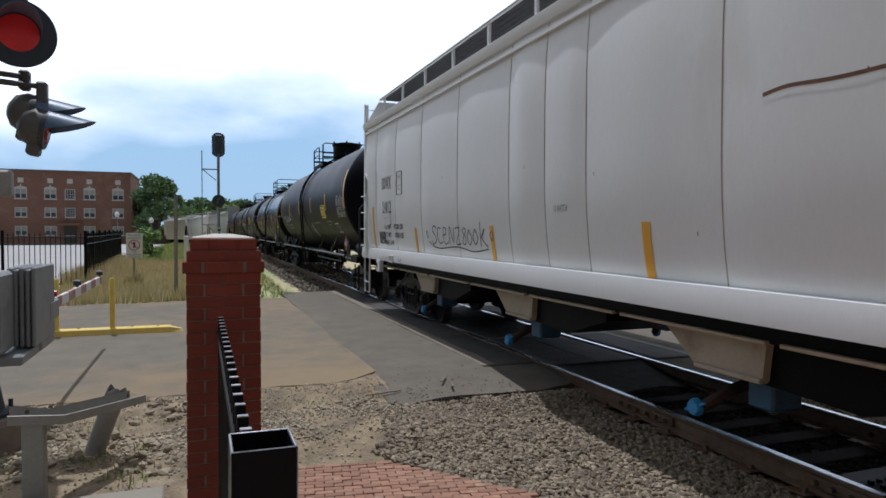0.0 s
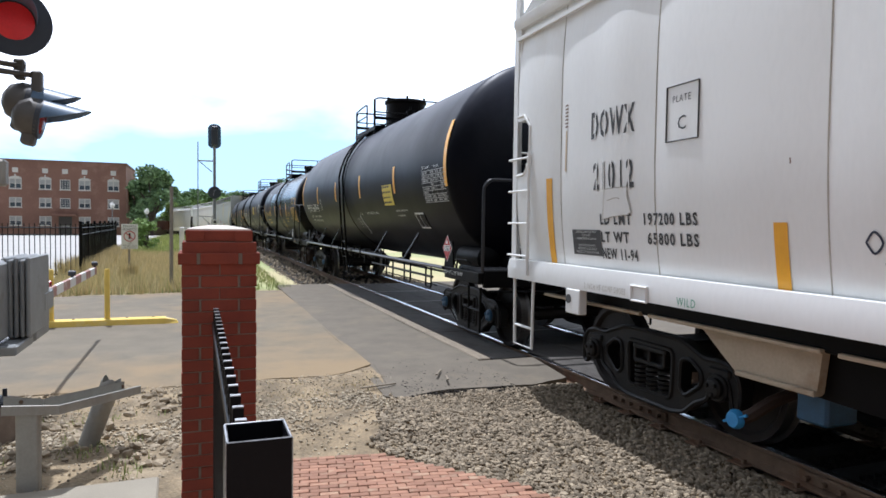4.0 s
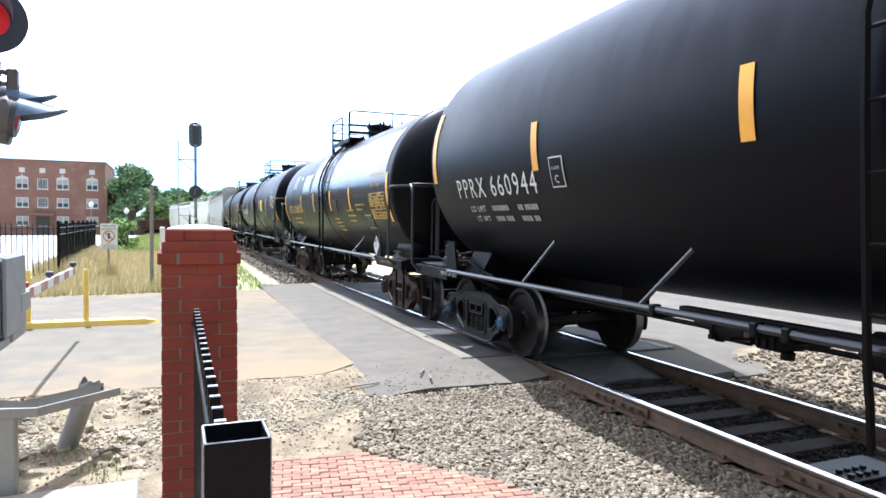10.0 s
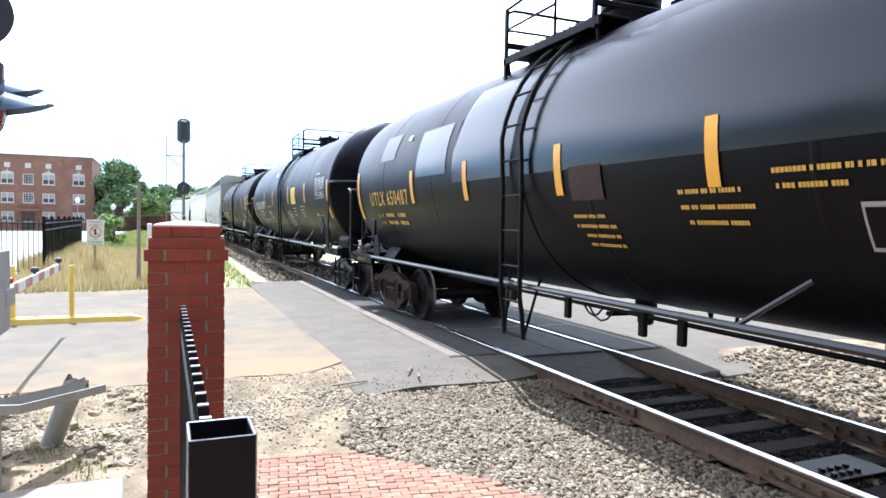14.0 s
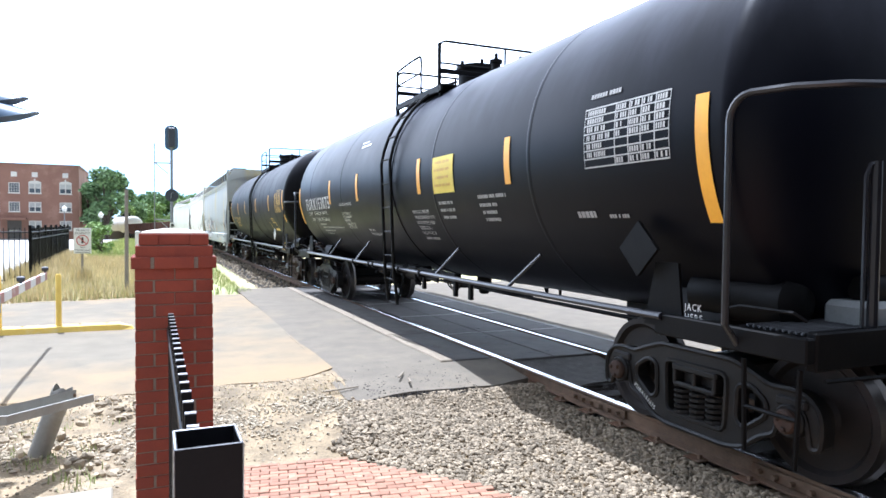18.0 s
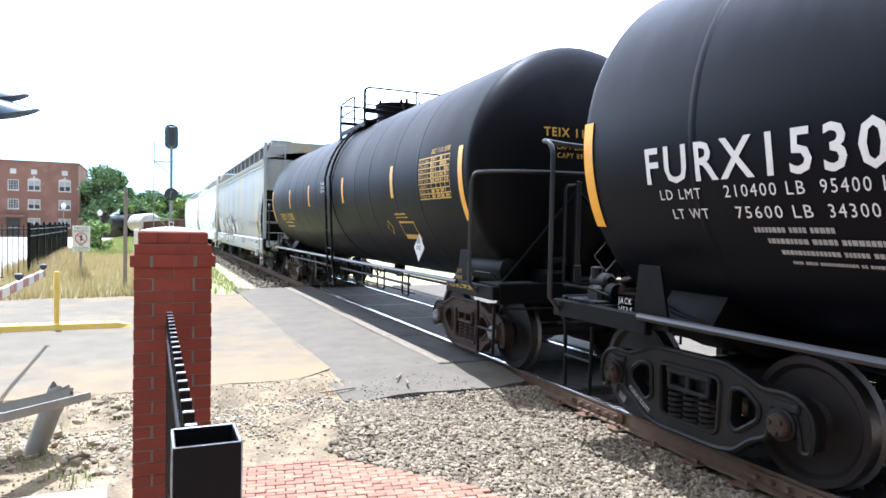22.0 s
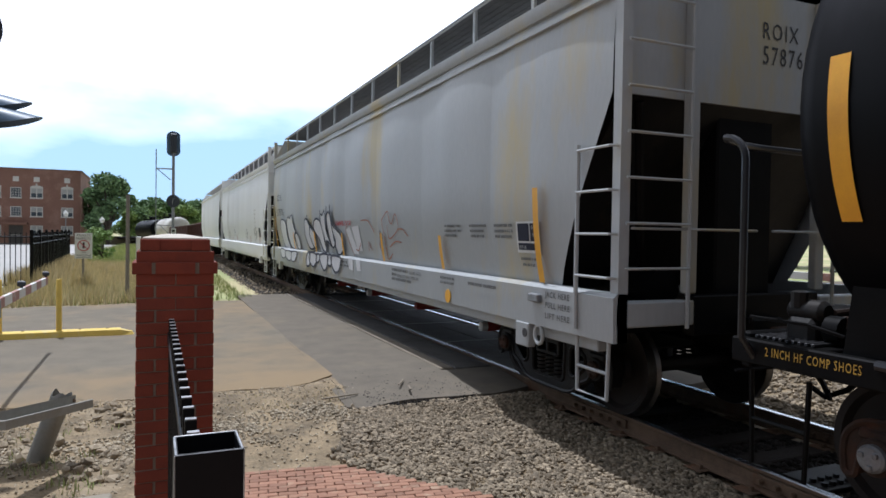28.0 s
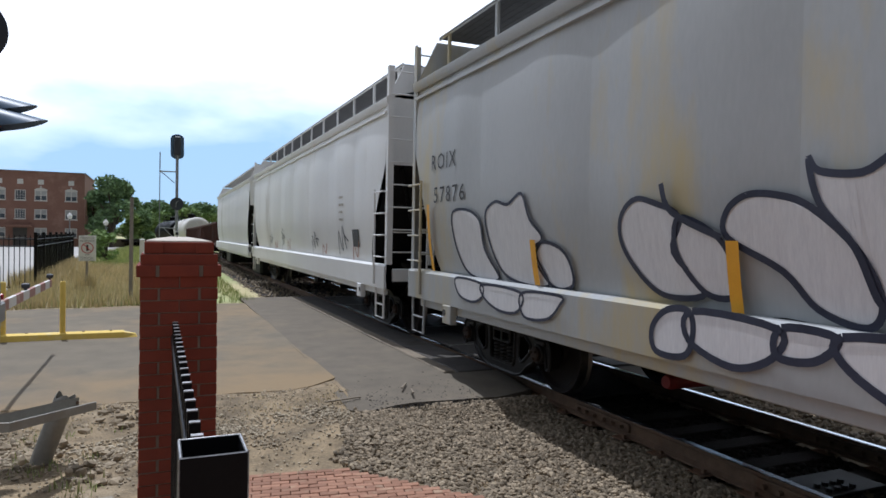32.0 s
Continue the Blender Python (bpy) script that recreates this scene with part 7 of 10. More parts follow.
            part("jacking_pad", Geo().box(xs * 1.56, xs * 1.65, e - s * 1.55, e - s * 1.3, sill[0] - 0.24, sill[0], 0.01), paint, car)
            part("pad_hole", Geo().lathe([(-0.004, 0.045), (0.004, 0.045)], (xs * 1.652, e - s * 1.36, sill[0] - 0.1), 0, 14), "decal_black", car)
        part("brake_cylinder", Geo().lathe([(-0.4, 0.0), (-0.38, 0.18), (0.38, 0.18), (0.4, 0.0)], (-0.75, e - s * 0.8, sill[0] + 0.4), 1, 16, caps=False), paint if s > 0 else "under_black", car)
        part("end_brace", Geo().tube([(-1.3, e - s * 0.15, 2.9), (-0.6, e - s * 0.9, sill[0] + 0.1)], 0.04, 6), "under_black", car)
        coupler(car, e, s)
    wheels = []
    if far:
        for y in (-trucks, trucks):
            part("truck", Geo().box(-1.05, 1.05, y - 1.2, y + 1.2, 0.0, 0.75, 0.1), tone, car)
    else:
        wheels = truck(car, -trucks, tone, hub) + truck(car, trucks, tone, hub)
    MOVING.append((car, mid, trucks, wheels))
    return car, surf


def side_place(surf, y0, z0, lift=0.012):
    def place(u, v):
        y, z = y0 - u, z0 + v
        return (-(surf(y, z) + lift), y, z)
    return place


def smooth_loop(pts, closed=True, n=5):
    """A rounded line through points."""
    out, k = [], len(pts)
    for i in range(k if closed else k - 1):
        p = [pts[(i + d) % k] if closed else pts[max(0, min(k - 1, i + d))] for d in (-1, 0, 1, 2)]
        for j in range(n):
            t = j / n
            out.append(tuple(0.5 * (2 * p[1][a] + (p[2][a] - p[0][a]) * t + (2 * p[0][a] - 5 * p[1][a] + 4 * p[2][a] - p[3][a]) * t * t + (3 * p[1][a] - p[0][a] - 3 * p[2][a] + p[3][a]) * t ** 3) for a in (0, 1)))
    if not closed:
        out.append(pts[-1])
    return out


def brush(place, pts, w, material, car, name="graffiti_line", closed=False):
    """A sprayed line of width w."""
    line = smooth_loop(pts, closed)
    if closed:
        line.append(line[0])
    g = Geo()
    for i, (u, v) in enumerate(line):
        a, b = line[max(0, i - 1)], line[min(len(line) - 1, i + 1)]
        d = math.hypot(b[0] - a[0], b[1] - a[1]) or 1
        nx, ny = -(b[1] - a[1]) / d * w / 2, (b[0] - a[0]) / d * w / 2
        g.v += [place(u + nx, v + ny), place(u - nx, v - ny)]
    g.f = [(2 * i, 2 * i + 1, 2 * i + 3, 2 * i + 2) for i in range(len(line) - 1)]
    return part(name, g, material, car, "", 0)


def blob(place, pts, car, fill="spray_white", line="spray_dark", w=0.07, angular=False):
    loop = pts if angular else smooth_loop(pts)
    g = Geo()
    g.v = [place(u, v) for u, v in loop]
    g.f = [tuple(range(len(loop)))]
    part("graffiti_fill", g, fill, car, "", 0)
    if angular:
        return
    near = lambda u, v: Vector(place(u, v)) + Vector((-0.005, 0, 0))
    brush(near, pts, w, line, car, "graffiti_outline", True)


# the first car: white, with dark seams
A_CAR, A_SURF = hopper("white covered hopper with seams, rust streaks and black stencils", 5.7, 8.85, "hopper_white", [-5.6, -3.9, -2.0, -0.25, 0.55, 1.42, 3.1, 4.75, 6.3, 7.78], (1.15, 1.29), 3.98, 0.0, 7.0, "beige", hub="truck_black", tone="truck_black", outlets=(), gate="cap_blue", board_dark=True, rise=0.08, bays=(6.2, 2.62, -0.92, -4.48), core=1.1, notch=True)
Q = lambda y, z, l=0.005: side_place(A_SURF, y, z, l)
lettering("DOWX", 0.33, "decal_black", A_CAR, Q(7.2, 2.57), width=0.64, heavy=0.009)
lettering("21012", 0.33, "decal_black", A_CAR, Q(7.15, 2.1), width=0.59, heavy=0.009)
for z, w in ((1.78, "LD LMT   197200 LBS"), (1.62, "LT WT     65800 LBS"), (1.47, "NEW 11-94")):
    lettering(w, 0.13, "decal_black", A_CAR, Q(7.06, z), width=1.25 if "NEW" not in w else 0.5, heavy=0.004)
patch("notice", Q(7.56, 1.485), 0, 0.5, 0, 0.24, "decal_black", A_CAR, 2, 2, "black printed notice")
for k, (w, ww) in enumerate((("LIFTING PROVISIONS", 0.34), ("PER AAR", 0.14), ("STANDARD S-234-82", 0.33), ("", 0), ("VERTICALLY LIFT", 0.29), ("UPRIGHT CAR ONLY", 0.33), ("INSPECT PRIOR TO USE", 0.38))):
    if w:
        lettering(w, 0.03, "decal_white", A_CAR, Q(7.31, 1.695 - 0.032 * k, 0.009), "notice_print", width=ww, align="CENTER")
part("plate_frame", Geo().tube([Q(6.15, 2.42)(u, v) for u, v in ((0, 0), (0.36, 0), (0.36, 0.42), (0, 0.42))], 0.008, 4, closed=True), "decal_black", A_CAR)
lettering("PLATE", 0.075, "decal_black", A_CAR, Q(6.08, 2.71), width=0.2)
lettering("C", 0.15, "decal_black", A_CAR, Q(6.02, 2.5))
lettering("10 HATCH", 0.1, "decal_black", A_CAR, Q(0.34, 1.96), width=0.26)
lettering("2 INCH HF COMP SHOES", 0.075, "seam", A_CAR, lambda u, v: (-1.652, 7.22 - u, 1.18 + v), width=0.63)
for y, z0, z1 in ((8.0, 1.3, 2.25), (5.1, 1.36, 1.8), (1.97, 1.36, 1.82), (-1.15, 1.36, 1.84), (-4.6, 1.3, 1.8)):
    patch("reflective_strip", Q(y + 0.03, z0), 0, 0.105, 0, z1 - z0, "reflector", A_CAR, 1, 4, "orange reflective strip")
brush(Q(-2.38, 2.65), [(0, 0), (0.2, 0.02), (0.5, 0.0), (0.8, 0.0), (1.6, 0.02)], 0.025, "rust_line", A_CAR, "rusty_weld")
for k in range(9):
    yy = 5.0 - k * 1.35
    brush(Q(yy, 2.2 + 0.5 * math.sin(k * 2.3)), [(0, 0), (0.004, -0.015), (0.002, -0.035)], 0.008, "rust_line", A_CAR, "rust_spot")
for k in range(7):
    brush(Q(7.69, 2.95 - 0.035 * k), [(0, 0), (0.03, 0.002), (0.06, 0.0)], 0.014, "rust_line", A_CAR, "rust_streak")
brush(Q(7.655, 2.7), [(0, 0), (-0.008, -0.15), (-0.015, -0.4)], 0.03, "rust_stain", A_CAR, "rust_streak")
# gaps of the stencil through the big letters
for y0, w, n, z0 in ((7.2, 0.64, 4, 2.55), (7.15, 0.59, 5, 2.08)):
    for k in range(n):
        yy = y0 - w * (k + 0.5) / n
        patch("stencil_gap", Q(yy + 0.008, z0, 0.008), 0, 0.016, 0, 0.27, "hopper_white", A_CAR, 1, 3)
LABEL = [(0.0, 0.0), (0.04, 0.27), (0.36, 0.28), (0.35, 0.21), (0.4, 0.06), (0.35, 0.04), (0.2, 0.03)]
g = Geo()
g.v = [Q(7.0, 1.82, 0.009)(u, v) for u, v in LABEL]
g.f = [tuple(range(len(LABEL)))]
part("peeling_label", g, "hopper_white", A_CAR, "peeling white paper label", 0)
for a, b in zip(LABEL, LABEL[1:] + LABEL[:1]):
    brush(Q(7.0, 1.82, 0.011), [a, ((a[0] + b[0]) / 2, (a[1] + b[1]) / 2 + 0.004), b], 0.007, "seam", A_CAR, "torn_edge")
brush(Q(7.0, 1.82, 0.011), [(0.08, 0.17), (0.2, 0.19), (0.26, 0.18)], 0.008, "seam", A_CAR, "crease")
lettering("WILD", 0.09, "decal_green", A_CAR, lambda u, v: (-1.652, 5.95 - u, 1.17 + v), width=0.2)
part("card_holder", Geo().tube([(-1.655, y, z) for y, z in ((6.5, 1.15), (6.3, 1.15), (6.3, 1.27), (6.5, 1.27))], 0.012, 5, closed=True), "hopper_white", A_CAR)
T = Q(4.3, 1.52)
for pts in ([(0.3, 0.27), (0.2, 0.31), (0.12, 0.24), (0.22, 0.17), (0.26, 0.08), (0.12, 0.02), (0.06, 0.08)], [(0.5, 0.26), (0.38, 0.28), (0.33, 0.15), (0.4, 0.04), (0.55, 0.07)], [(0.58, 0.17), (0.7, 0.18), (0.72, 0.27), (0.62, 0.27), (0.58, 0.12), (0.66, 0.03), (0.8, 0.07)], [(0.84, 0.03), (0.86, 0.26), (0.9, 0.27), (1.0, 0.06), (1.03, 0.28)], [(1.08, 0.27), (1.25, 0.27), (1.1, 0.05), (1.28, 0.05)], [(1.42, 0.28), (1.35, 0.22), (1.46, 0.15), (1.44, 0.05), (1.34, 0.06), (1.38, 0.14), (1.48, 0.24), (1.42, 0.28)], [(1.6, 0.25), (1.53, 0.14), (1.6, 0.04), (1.69, 0.13), (1.6, 0.25)], [(1.82, 0.26), (1.74, 0.14), (1.82, 0.05), (1.9, 0.15), (1.82, 0.26)], [(1.98, 0.02), (2.0, 0.36), (2.0, 0.14), (2.14, 0.27), (2.03, 0.15), (2.2, 0.02)], [(-0.1, 0.06), (0.3, -0.04), (1.1, 0.0), (1.7, -0.05), (2.2, 0.0)]):
    brush(T, pts, 0.016, "spray_dark", A_CAR)
for u in (-0.16, 2.34):
    brush(T, [(u - 0.05, 0.17), (u, 0.23), (u + 0.05, 0.17), (u, 0.11), (u - 0.05, 0.17)], 0.014, "spray_dark", A_CAR)

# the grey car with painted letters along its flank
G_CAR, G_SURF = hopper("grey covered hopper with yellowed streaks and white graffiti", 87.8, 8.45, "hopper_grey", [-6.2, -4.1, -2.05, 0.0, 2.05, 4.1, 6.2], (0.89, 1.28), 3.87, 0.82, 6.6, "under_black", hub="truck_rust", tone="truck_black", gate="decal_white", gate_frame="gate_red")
Q = lambda y, z, l=0.012: side_place(G_SURF, y, z, l)
lettering("ROIX", 0.3, "decal_black", G_CAR, Q(7.65, 2.66), width=0.8)
lettering("57876", 0.3, "decal_black", G_CAR, Q(7.55, 2.22), width=0.95)
lettering("ROIX", 0.22, "decal_black", G_CAR, lambda u, v: (0.05 + u, -8.356, 3.6 + v), width=0.46)
lettering("57876", 0.24, "decal_black", G_CAR, lambda u, v: (0.06 + u, -8.356, 3.37 + v), width=0.52)
lettering("HAMMER ON CAR", 0.13, "decal_red", G_CAR, Q(0.62, 1.9), width=1.16, heavy=0.004)
for y, z0, z1 in ((7.65, 1.3, 2.2), (4.95, 1.3, 1.75), (2.5, 1.3, 1.77), (0.1, 1.3, 1.75), (-2.45, 1.3, 1.76), (-4.88, 1.3, 1.74), (-7.27, 1.3, 2.22)):
    patch("reflective_strip", Q(y + 0.04, z0, 0.06), 0, 0.1, 0, z1 - z0, "reflector", G_CAR, 1, 4, "orange reflective strip")
patch("notice", Q(-6.8, 1.58), 0, 0.46, 0, 0.32, "decal_white", G_CAR, 2, 2, "white-framed dark printed notice")
for u, v, w, h in ((0.03, 0.12, 0.23, 0.18), (0.28, 0.12, 0.15, 0.18), (0.03, 0.03, 0.4, 0.07)):
    patch("notice_field", Q(-6.8 - u, 1.58 + v, 0.016), 0, w, 0, h, "navy", G_CAR, 1, 1)
for u, v, w, words in ((0.32, 0.245, 0.07, "LUB"), (0.33, 0.17, 0.05, "NO"), (0.06, 0.045, 0.13, "WLT-3-85")):
    lettering(words, 0.045, "decal_white", G_CAR, Q(-6.8 - u, 1.58 + v, 0.02), width=w)
bars("small_lettering", Q(-4.98, 1.74), [(0, 0.1, 0.5, 0.045), (0, 0.04, 0.5, 0.045), (0, -0.02, 0.35, 0.045), (0.72, 0.1, 0.42, 0.045), (0.74, 0.04, 0.36, 0.045), (0.75, -0.02, 0.34, 0.045), (1.32, 0.1, 0.42, 0.045), (1.33, 0.04, 0.42, 0.045), (1.34, -0.02, 0.38, 0.045)], "faint_print", G_CAR)
bars("small_lettering", Q(-6.85, 1.44), [(0, 0.06, 0.3, 0.04), (0.02, 0.0, 0.26, 0.04)], "faint_print", G_CAR)
SILL = lambda y, z: (lambda u, v: (-1.652, y - u, z + v))
lettering("BOILING WATER", 0.055, "faint_print", G_CAR, SILL(-3.82, 1.17), width=0.46, heavy=0.002)
lettering("OBJECTS TO CLEAN. ENTER CAR", 0.055, "faint_print", G_CAR, SILL(-3.3, 1.1), width=0.88, heavy=0.002)
bars("small_lettering", SILL(-3.05, 1.03), [(0, 0.14, 0.72, 0.06), (0, 0.07, 0.22, 0.06), (0, 0.0, 0.85, 0.06)], "faint_print", G_CAR)
bars("small_lettering", SILL(0.02, 1.1), [(0, 0.06, 0.5, 0.06), (0, -0.01, 0.62, 0.06)], "faint_print", G_CAR)
bars("small_lettering", SILL(-4.95, 1.1), [(0, 0.08, 0.45, 0.045), (0, 0.02, 0.45, 0.045), (0.82, 0.06, 0.7, 0.05)], "faint_print", G_CAR)
for k, w in enumerate(("JACK HERE", "PULL HERE", "LIFT HERE")):
    lettering(w, 0.075, "faint_print", G_CAR, SILL(-7.45, 1.18 - 0.1 * k), width=0.4, heavy=0.002)
part("card_box", Geo().box(-1.7, -1.64, -7.38, -7.2, 1.12, 1.2, 0.01), "hub_grey", G_CAR, "small card holder")
part("roping_loop", Geo().tube([(-1.62, -7.3 + 0.07 * math.cos(a), 0.8 + 0.09 * math.sin(a)) for a in np.linspace(0, 6.283, 13)[:-1]], 0.02, 6, closed=True), "hopper_grey", G_CAR)
part("yellow_disc", Geo().lathe([(-0.003, 0.085), (0.003, 0.085)], (-1.652, -5.2, 0.98), 0, 20), "reflector", G_CAR, "round yellow sticker")
T2 = SILL(3.6, 0.92)
GRAFF = [[(0.16, 0.78), (-0.02, 0.64), (-0.01, 0.42), (0.23, 0.16), (0.48, 0.05), (0.83, 0.11), (0.56, 0.38), (0.64, 0.63), (0.4, 0.74)], [(0.83, 0.11), (1.08, 0.1), (1.11, 0.24), (0.98, 0.49), (0.64, 0.63), (0.6, 0.38)], [(1.21, 0.76), (1.06, 0.66), (1.06, 0.49), (1.45, 0.29), (1.67, 0.08), (1.96, 0.01), (2.05, 0.17), (1.92, 0.44), (1.65, 0.67), (1.43, 0.75)], [(1.64, 0.95), (1.71, 0.87), (1.97, 0.84), (2.2, 0.92), (2.27, 0.53), (2.47, 0.32), (2.66, 0.17), (2.39, 0.25), (2.17, 0.26), (2.05, 0.14), (1.92, 0.44), (1.71, 0.69)], [(2.59, 0.89), (2.43, 0.77), (2.47, 0.57), (2.66, 0.17), (2.9, 0.18), (2.99, 0.31), (2.85, 0.48), (2.74, 0.79)], [(2.75, 0.82), (2.87, 0.63), (3.12, 0.53), (3.37, 0.43), (3.54, 0.27), (3.53, 0.14), (3.26, 0.01), (3.04, 0.02), (2.92, 0.27), (2.87, 0.48)]]
for pts in GRAFF:
    blob(Q(3.6, 1.3, 0.025 + 0.005 * GRAFF.index(pts)), pts, G_CAR, w=0.045)
for pts in ([(0.49, 0.88), (0.59, 0.67), (1.02, 0.49)], [(2.48, 1.02), (2.38, 0.61), (2.3, 0.53)], [(2.73, 1.04), (2.75, 0.88), (2.87, 0.63)], [(2.17, 0.26), (2.45, 0.24), (2.66, 0.17)], [(2.9, 0.3), (3.03, 0.31)]):
    brush(Q(3.6, 1.3, 0.055), pts, 0.05, "spray_dark", G_CAR)
for pts in ([(-3.31, 0.74), (-3.2, 0.26), (-2.9, 0.0), (-2.22, 0.0), (-2.48, 0.33), (-2.58, 0.67), (-2.94, 0.8)], [(-2.41, 0.7), (-2.23, 0.23), (-1.9, 0.02), (-1.19, 0.0), (-1.34, 0.3), (-1.21, 0.48), (-1.42, 0.66), (-1.57, 0.92), (-1.86, 0.82), (-2.17, 0.86)], [(-1.21, 0.43), (-1.4, 0.3), (-1.12, 0.01), (-0.8, 0.02), (-0.75, 0.17), (-0.88, 0.36)]):
    blob(Q(3.6, 1.3, 0.025), pts, G_CAR, w=0.035)
for k, pts in enumerate(([(-3.13, 0.34), (-3.02, 0.14), (-2.65, 0.09), (-2.4, 0.18), (-2.45, 0.32)], [(-2.4, 0.31), (-2.34, 0.16), (-1.98, 0.06), (-1.6, 0.09), (-1.54, 0.29)], [(-1.51, 0.29), (-1.46, 0.06), (-1.04, 0.08), (-0.83, 0.23), (-0.82, 0.32)], [(0.55, 0.34), (0.41, 0.19), (0.46, 0.03), (0.74, 0.04), (0.82, 0.21), (0.77, 0.36)], [(0.81, 0.36), (0.78, 0.16), (1.16, 0.04), (1.46, 0.15), (1.49, 0.33)], [(1.52, 0.34), (1.49, 0.17), (1.74, 0.18), (1.87, 0.33)], [(1.9, 0.34), (1.94, 0.17), (2.31, 0.01), (2.58, 0.17), (2.6, 0.36)], [(2.62, 0.35), (2.6, 0.18), (2.83, 0.13), (2.92, 0.21), (2.92, 0.36)], [(2.94, 0.35), (2.95, 0.19), (3.24, 0.03), (3.52, 0.07), (3.64, 0.22), (3.64, 0.35)])):
    blob(lambda u, v, d=0.003 * k: (-1.652 - d, 3.6 - u, 0.92 + v), pts, G_CAR, w=0.03 if k < 3 else 0.05)
T = Q(-0.75, 1.3, 0.014)
for pts in ([(-0.63, 0.52), (-0.34, 0.57), (0.15, 0.05), (-0.22, 0.06)], [(-0.17, 0.57), (0.33, 0.59), (0.43, 0.12), (0.1, 0.13)]):
    blob(T, pts, G_CAR, angular=True)
for pts in ([(-0.24, 0.35), (0.08, 0.36), (0.14, 0.13), (-0.16, 0.15)], [(0.28, 0.35), (0.56, 0.35), (0.63, 0.15), (0.38, 0.15)]):
    blob(SILL(-0.75, 0.92), pts, G_CAR, angular=True)
for pts in ([(-0.01, 0.15), (0.2, 0.13), (0.38, 0.27)], [(0.51, 0.68), (0.89, 0.67), (1.2, 0.47)], [(0.82, 0.14), (0.84, 0.3), (0.98, 0.15)], [(1.42, 0.3), (1.52, 0.16), (1.65, 0.2)], [(1.67, 0.67), (1.73, 0.47), (1.8, 0.27), (1.83, 0.04), (2.08, 0.13)], [(1.67, 0.67), (1.99, 0.81), (2.07, 0.66), (2.18, 0.61), (2.35, 0.76), (2.47, 0.59), (2.43, 0.51), (2.02, 0.37), (1.94, 0.59)], [(2.0, 0.24), (2.29, 0.33), (2.55, 0.32)], [(2.43, 0.52), (2.65, 0.52), (2.86, 0.42)], [(-0.5, 0.6), (-0.66, 0.5), (-0.4, 0.25), (-0.2, 0.02)]):
    brush(Q(-0.75, 1.3, 0.018), pts, 0.02, "spray_red", G_CAR)
for y, z in ((1.5, 1.4), (-2.2, 1.5)):
    brush(Q(y, z), [(0, 0), (0.05, 0.3), (0.1, 0.05), (0.2, 0.25)], 0.02, "spray_dark", G_CAR)

# two more hoppers, two low gondolas and two tanks follow
W2_CAR, W2_SURF = hopper("off-white covered hopper with a few painted tags", 105.6, 8.2, "hopper_pale", [-6.2, -4.1, -2.05, 0.0, 2.05, 4.1, 6.2], (0.89, 1.28), 3.92, 0.95, 6.4, "under_black", hub="truck_rust", gate="hub_grey")
Q = lambda y, z, l=0.012: side_place(W2_SURF, y, z, l)
bars("small_lettering", Q(-5.2, 1.9), [(0, 0.6, 0.3, 0.07), (0, 0.45, 0.35, 0.07), (0, 0.3, 0.3, 0.07), (0, 0.15, 0.35, 0.07)], "seam", W2_CAR)
patch("notice", Q(-6.1, 1.55), 0, 0.45, 0, 0.33, "decal_black", W2_CAR, 2, 2, "dark printed notice")
for y0, k in ((-5.0, 1.0), (-2.4, 0.8), (2.0, 1.0), (4.2, 0.7)):
    brush(Q(y0, 1.35), [(0, 0), (0.1, 0.5 * k), (0.3, 0.1), (0.4, 0.6 * k), (0.6, 0.15), (0.5, 0.4 * k), (0.8, 0.3)], 0.03, "spray_dark", W2_CAR)
    brush(Q(y0 - 1.0, 1.3), [(0, 0), (0.15, 0.3 * k), (0.3, 0.05), (0.5, 0.35 * k)], 0.03, "spray_red", W2_CAR)
W3_CAR, _ = hopper("plain white covered hopper", 123.2, 8.0, "hopper_pale", [-6.0, -4.0, -2.0, 0.0, 2.0, 4.0, 6.0], (0.89, 1.28), 3.92, 0.6, 6.2, "under_black", far=True)


def gondola(mid, half):
    car = thing("gondola_car", "rusty brown low-sided open gondola", "gondola", "cars of the train")
    for s in (-1, 1):
        part("side_wall", Geo().box(s * 1.45, s * 1.5, -half, half, 1.0, 2.45, 0.01), "gondola", car)
        part("top_rail", Geo().box(s * 1.42, s * 1.58, -half, half, 2.4, 2.52, 0.02), "gondola", car)
        part("side_sill", Geo().box(s * 1.42, s * 1.58, -half, half, 0.95, 1.12, 0.02), "gondola", car)
        for y in steps(-half + 0.1, half - 0.1, 1.3):
            part("side_stake", Geo().box(s * 1.5, s * 1.58, y - 0.06, y + 0.06, 1.0, 2.45, 0.015), "gondola", car)
        part("end_wall", Geo().box(-1.5, 1.5, s * half - 0.05, s * half + 0.05, 1.0, 2.5, 0.01), "gondola", car)
    part("floor", Geo().box(-1.48, 1.48, -half, half, 0.98, 1.06, 0.01), "gondola", car)
    part("centre_sill", Geo().box(-0.3, 0.3, -half - 0.4, half + 0.4, 0.7, 1.0, 0.02), "under_black", car)
    wheels = truck(car, 1.8 - half, "truck_black", "truck_rust") + truck(car, half - 1.8, "truck_black", "truck_rust")
    MOVING.append((car, mid, half - 1.8, wheels))
    return car


gondola(140.6, 8.2)
gondola(158.2, 8.2)
tank_car("white tank car with a rust-stained end", 173.5, 4.6, 1.5, 2.4, 4.2, "tank_white", far=True)
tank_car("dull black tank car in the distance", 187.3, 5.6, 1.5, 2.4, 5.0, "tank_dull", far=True)


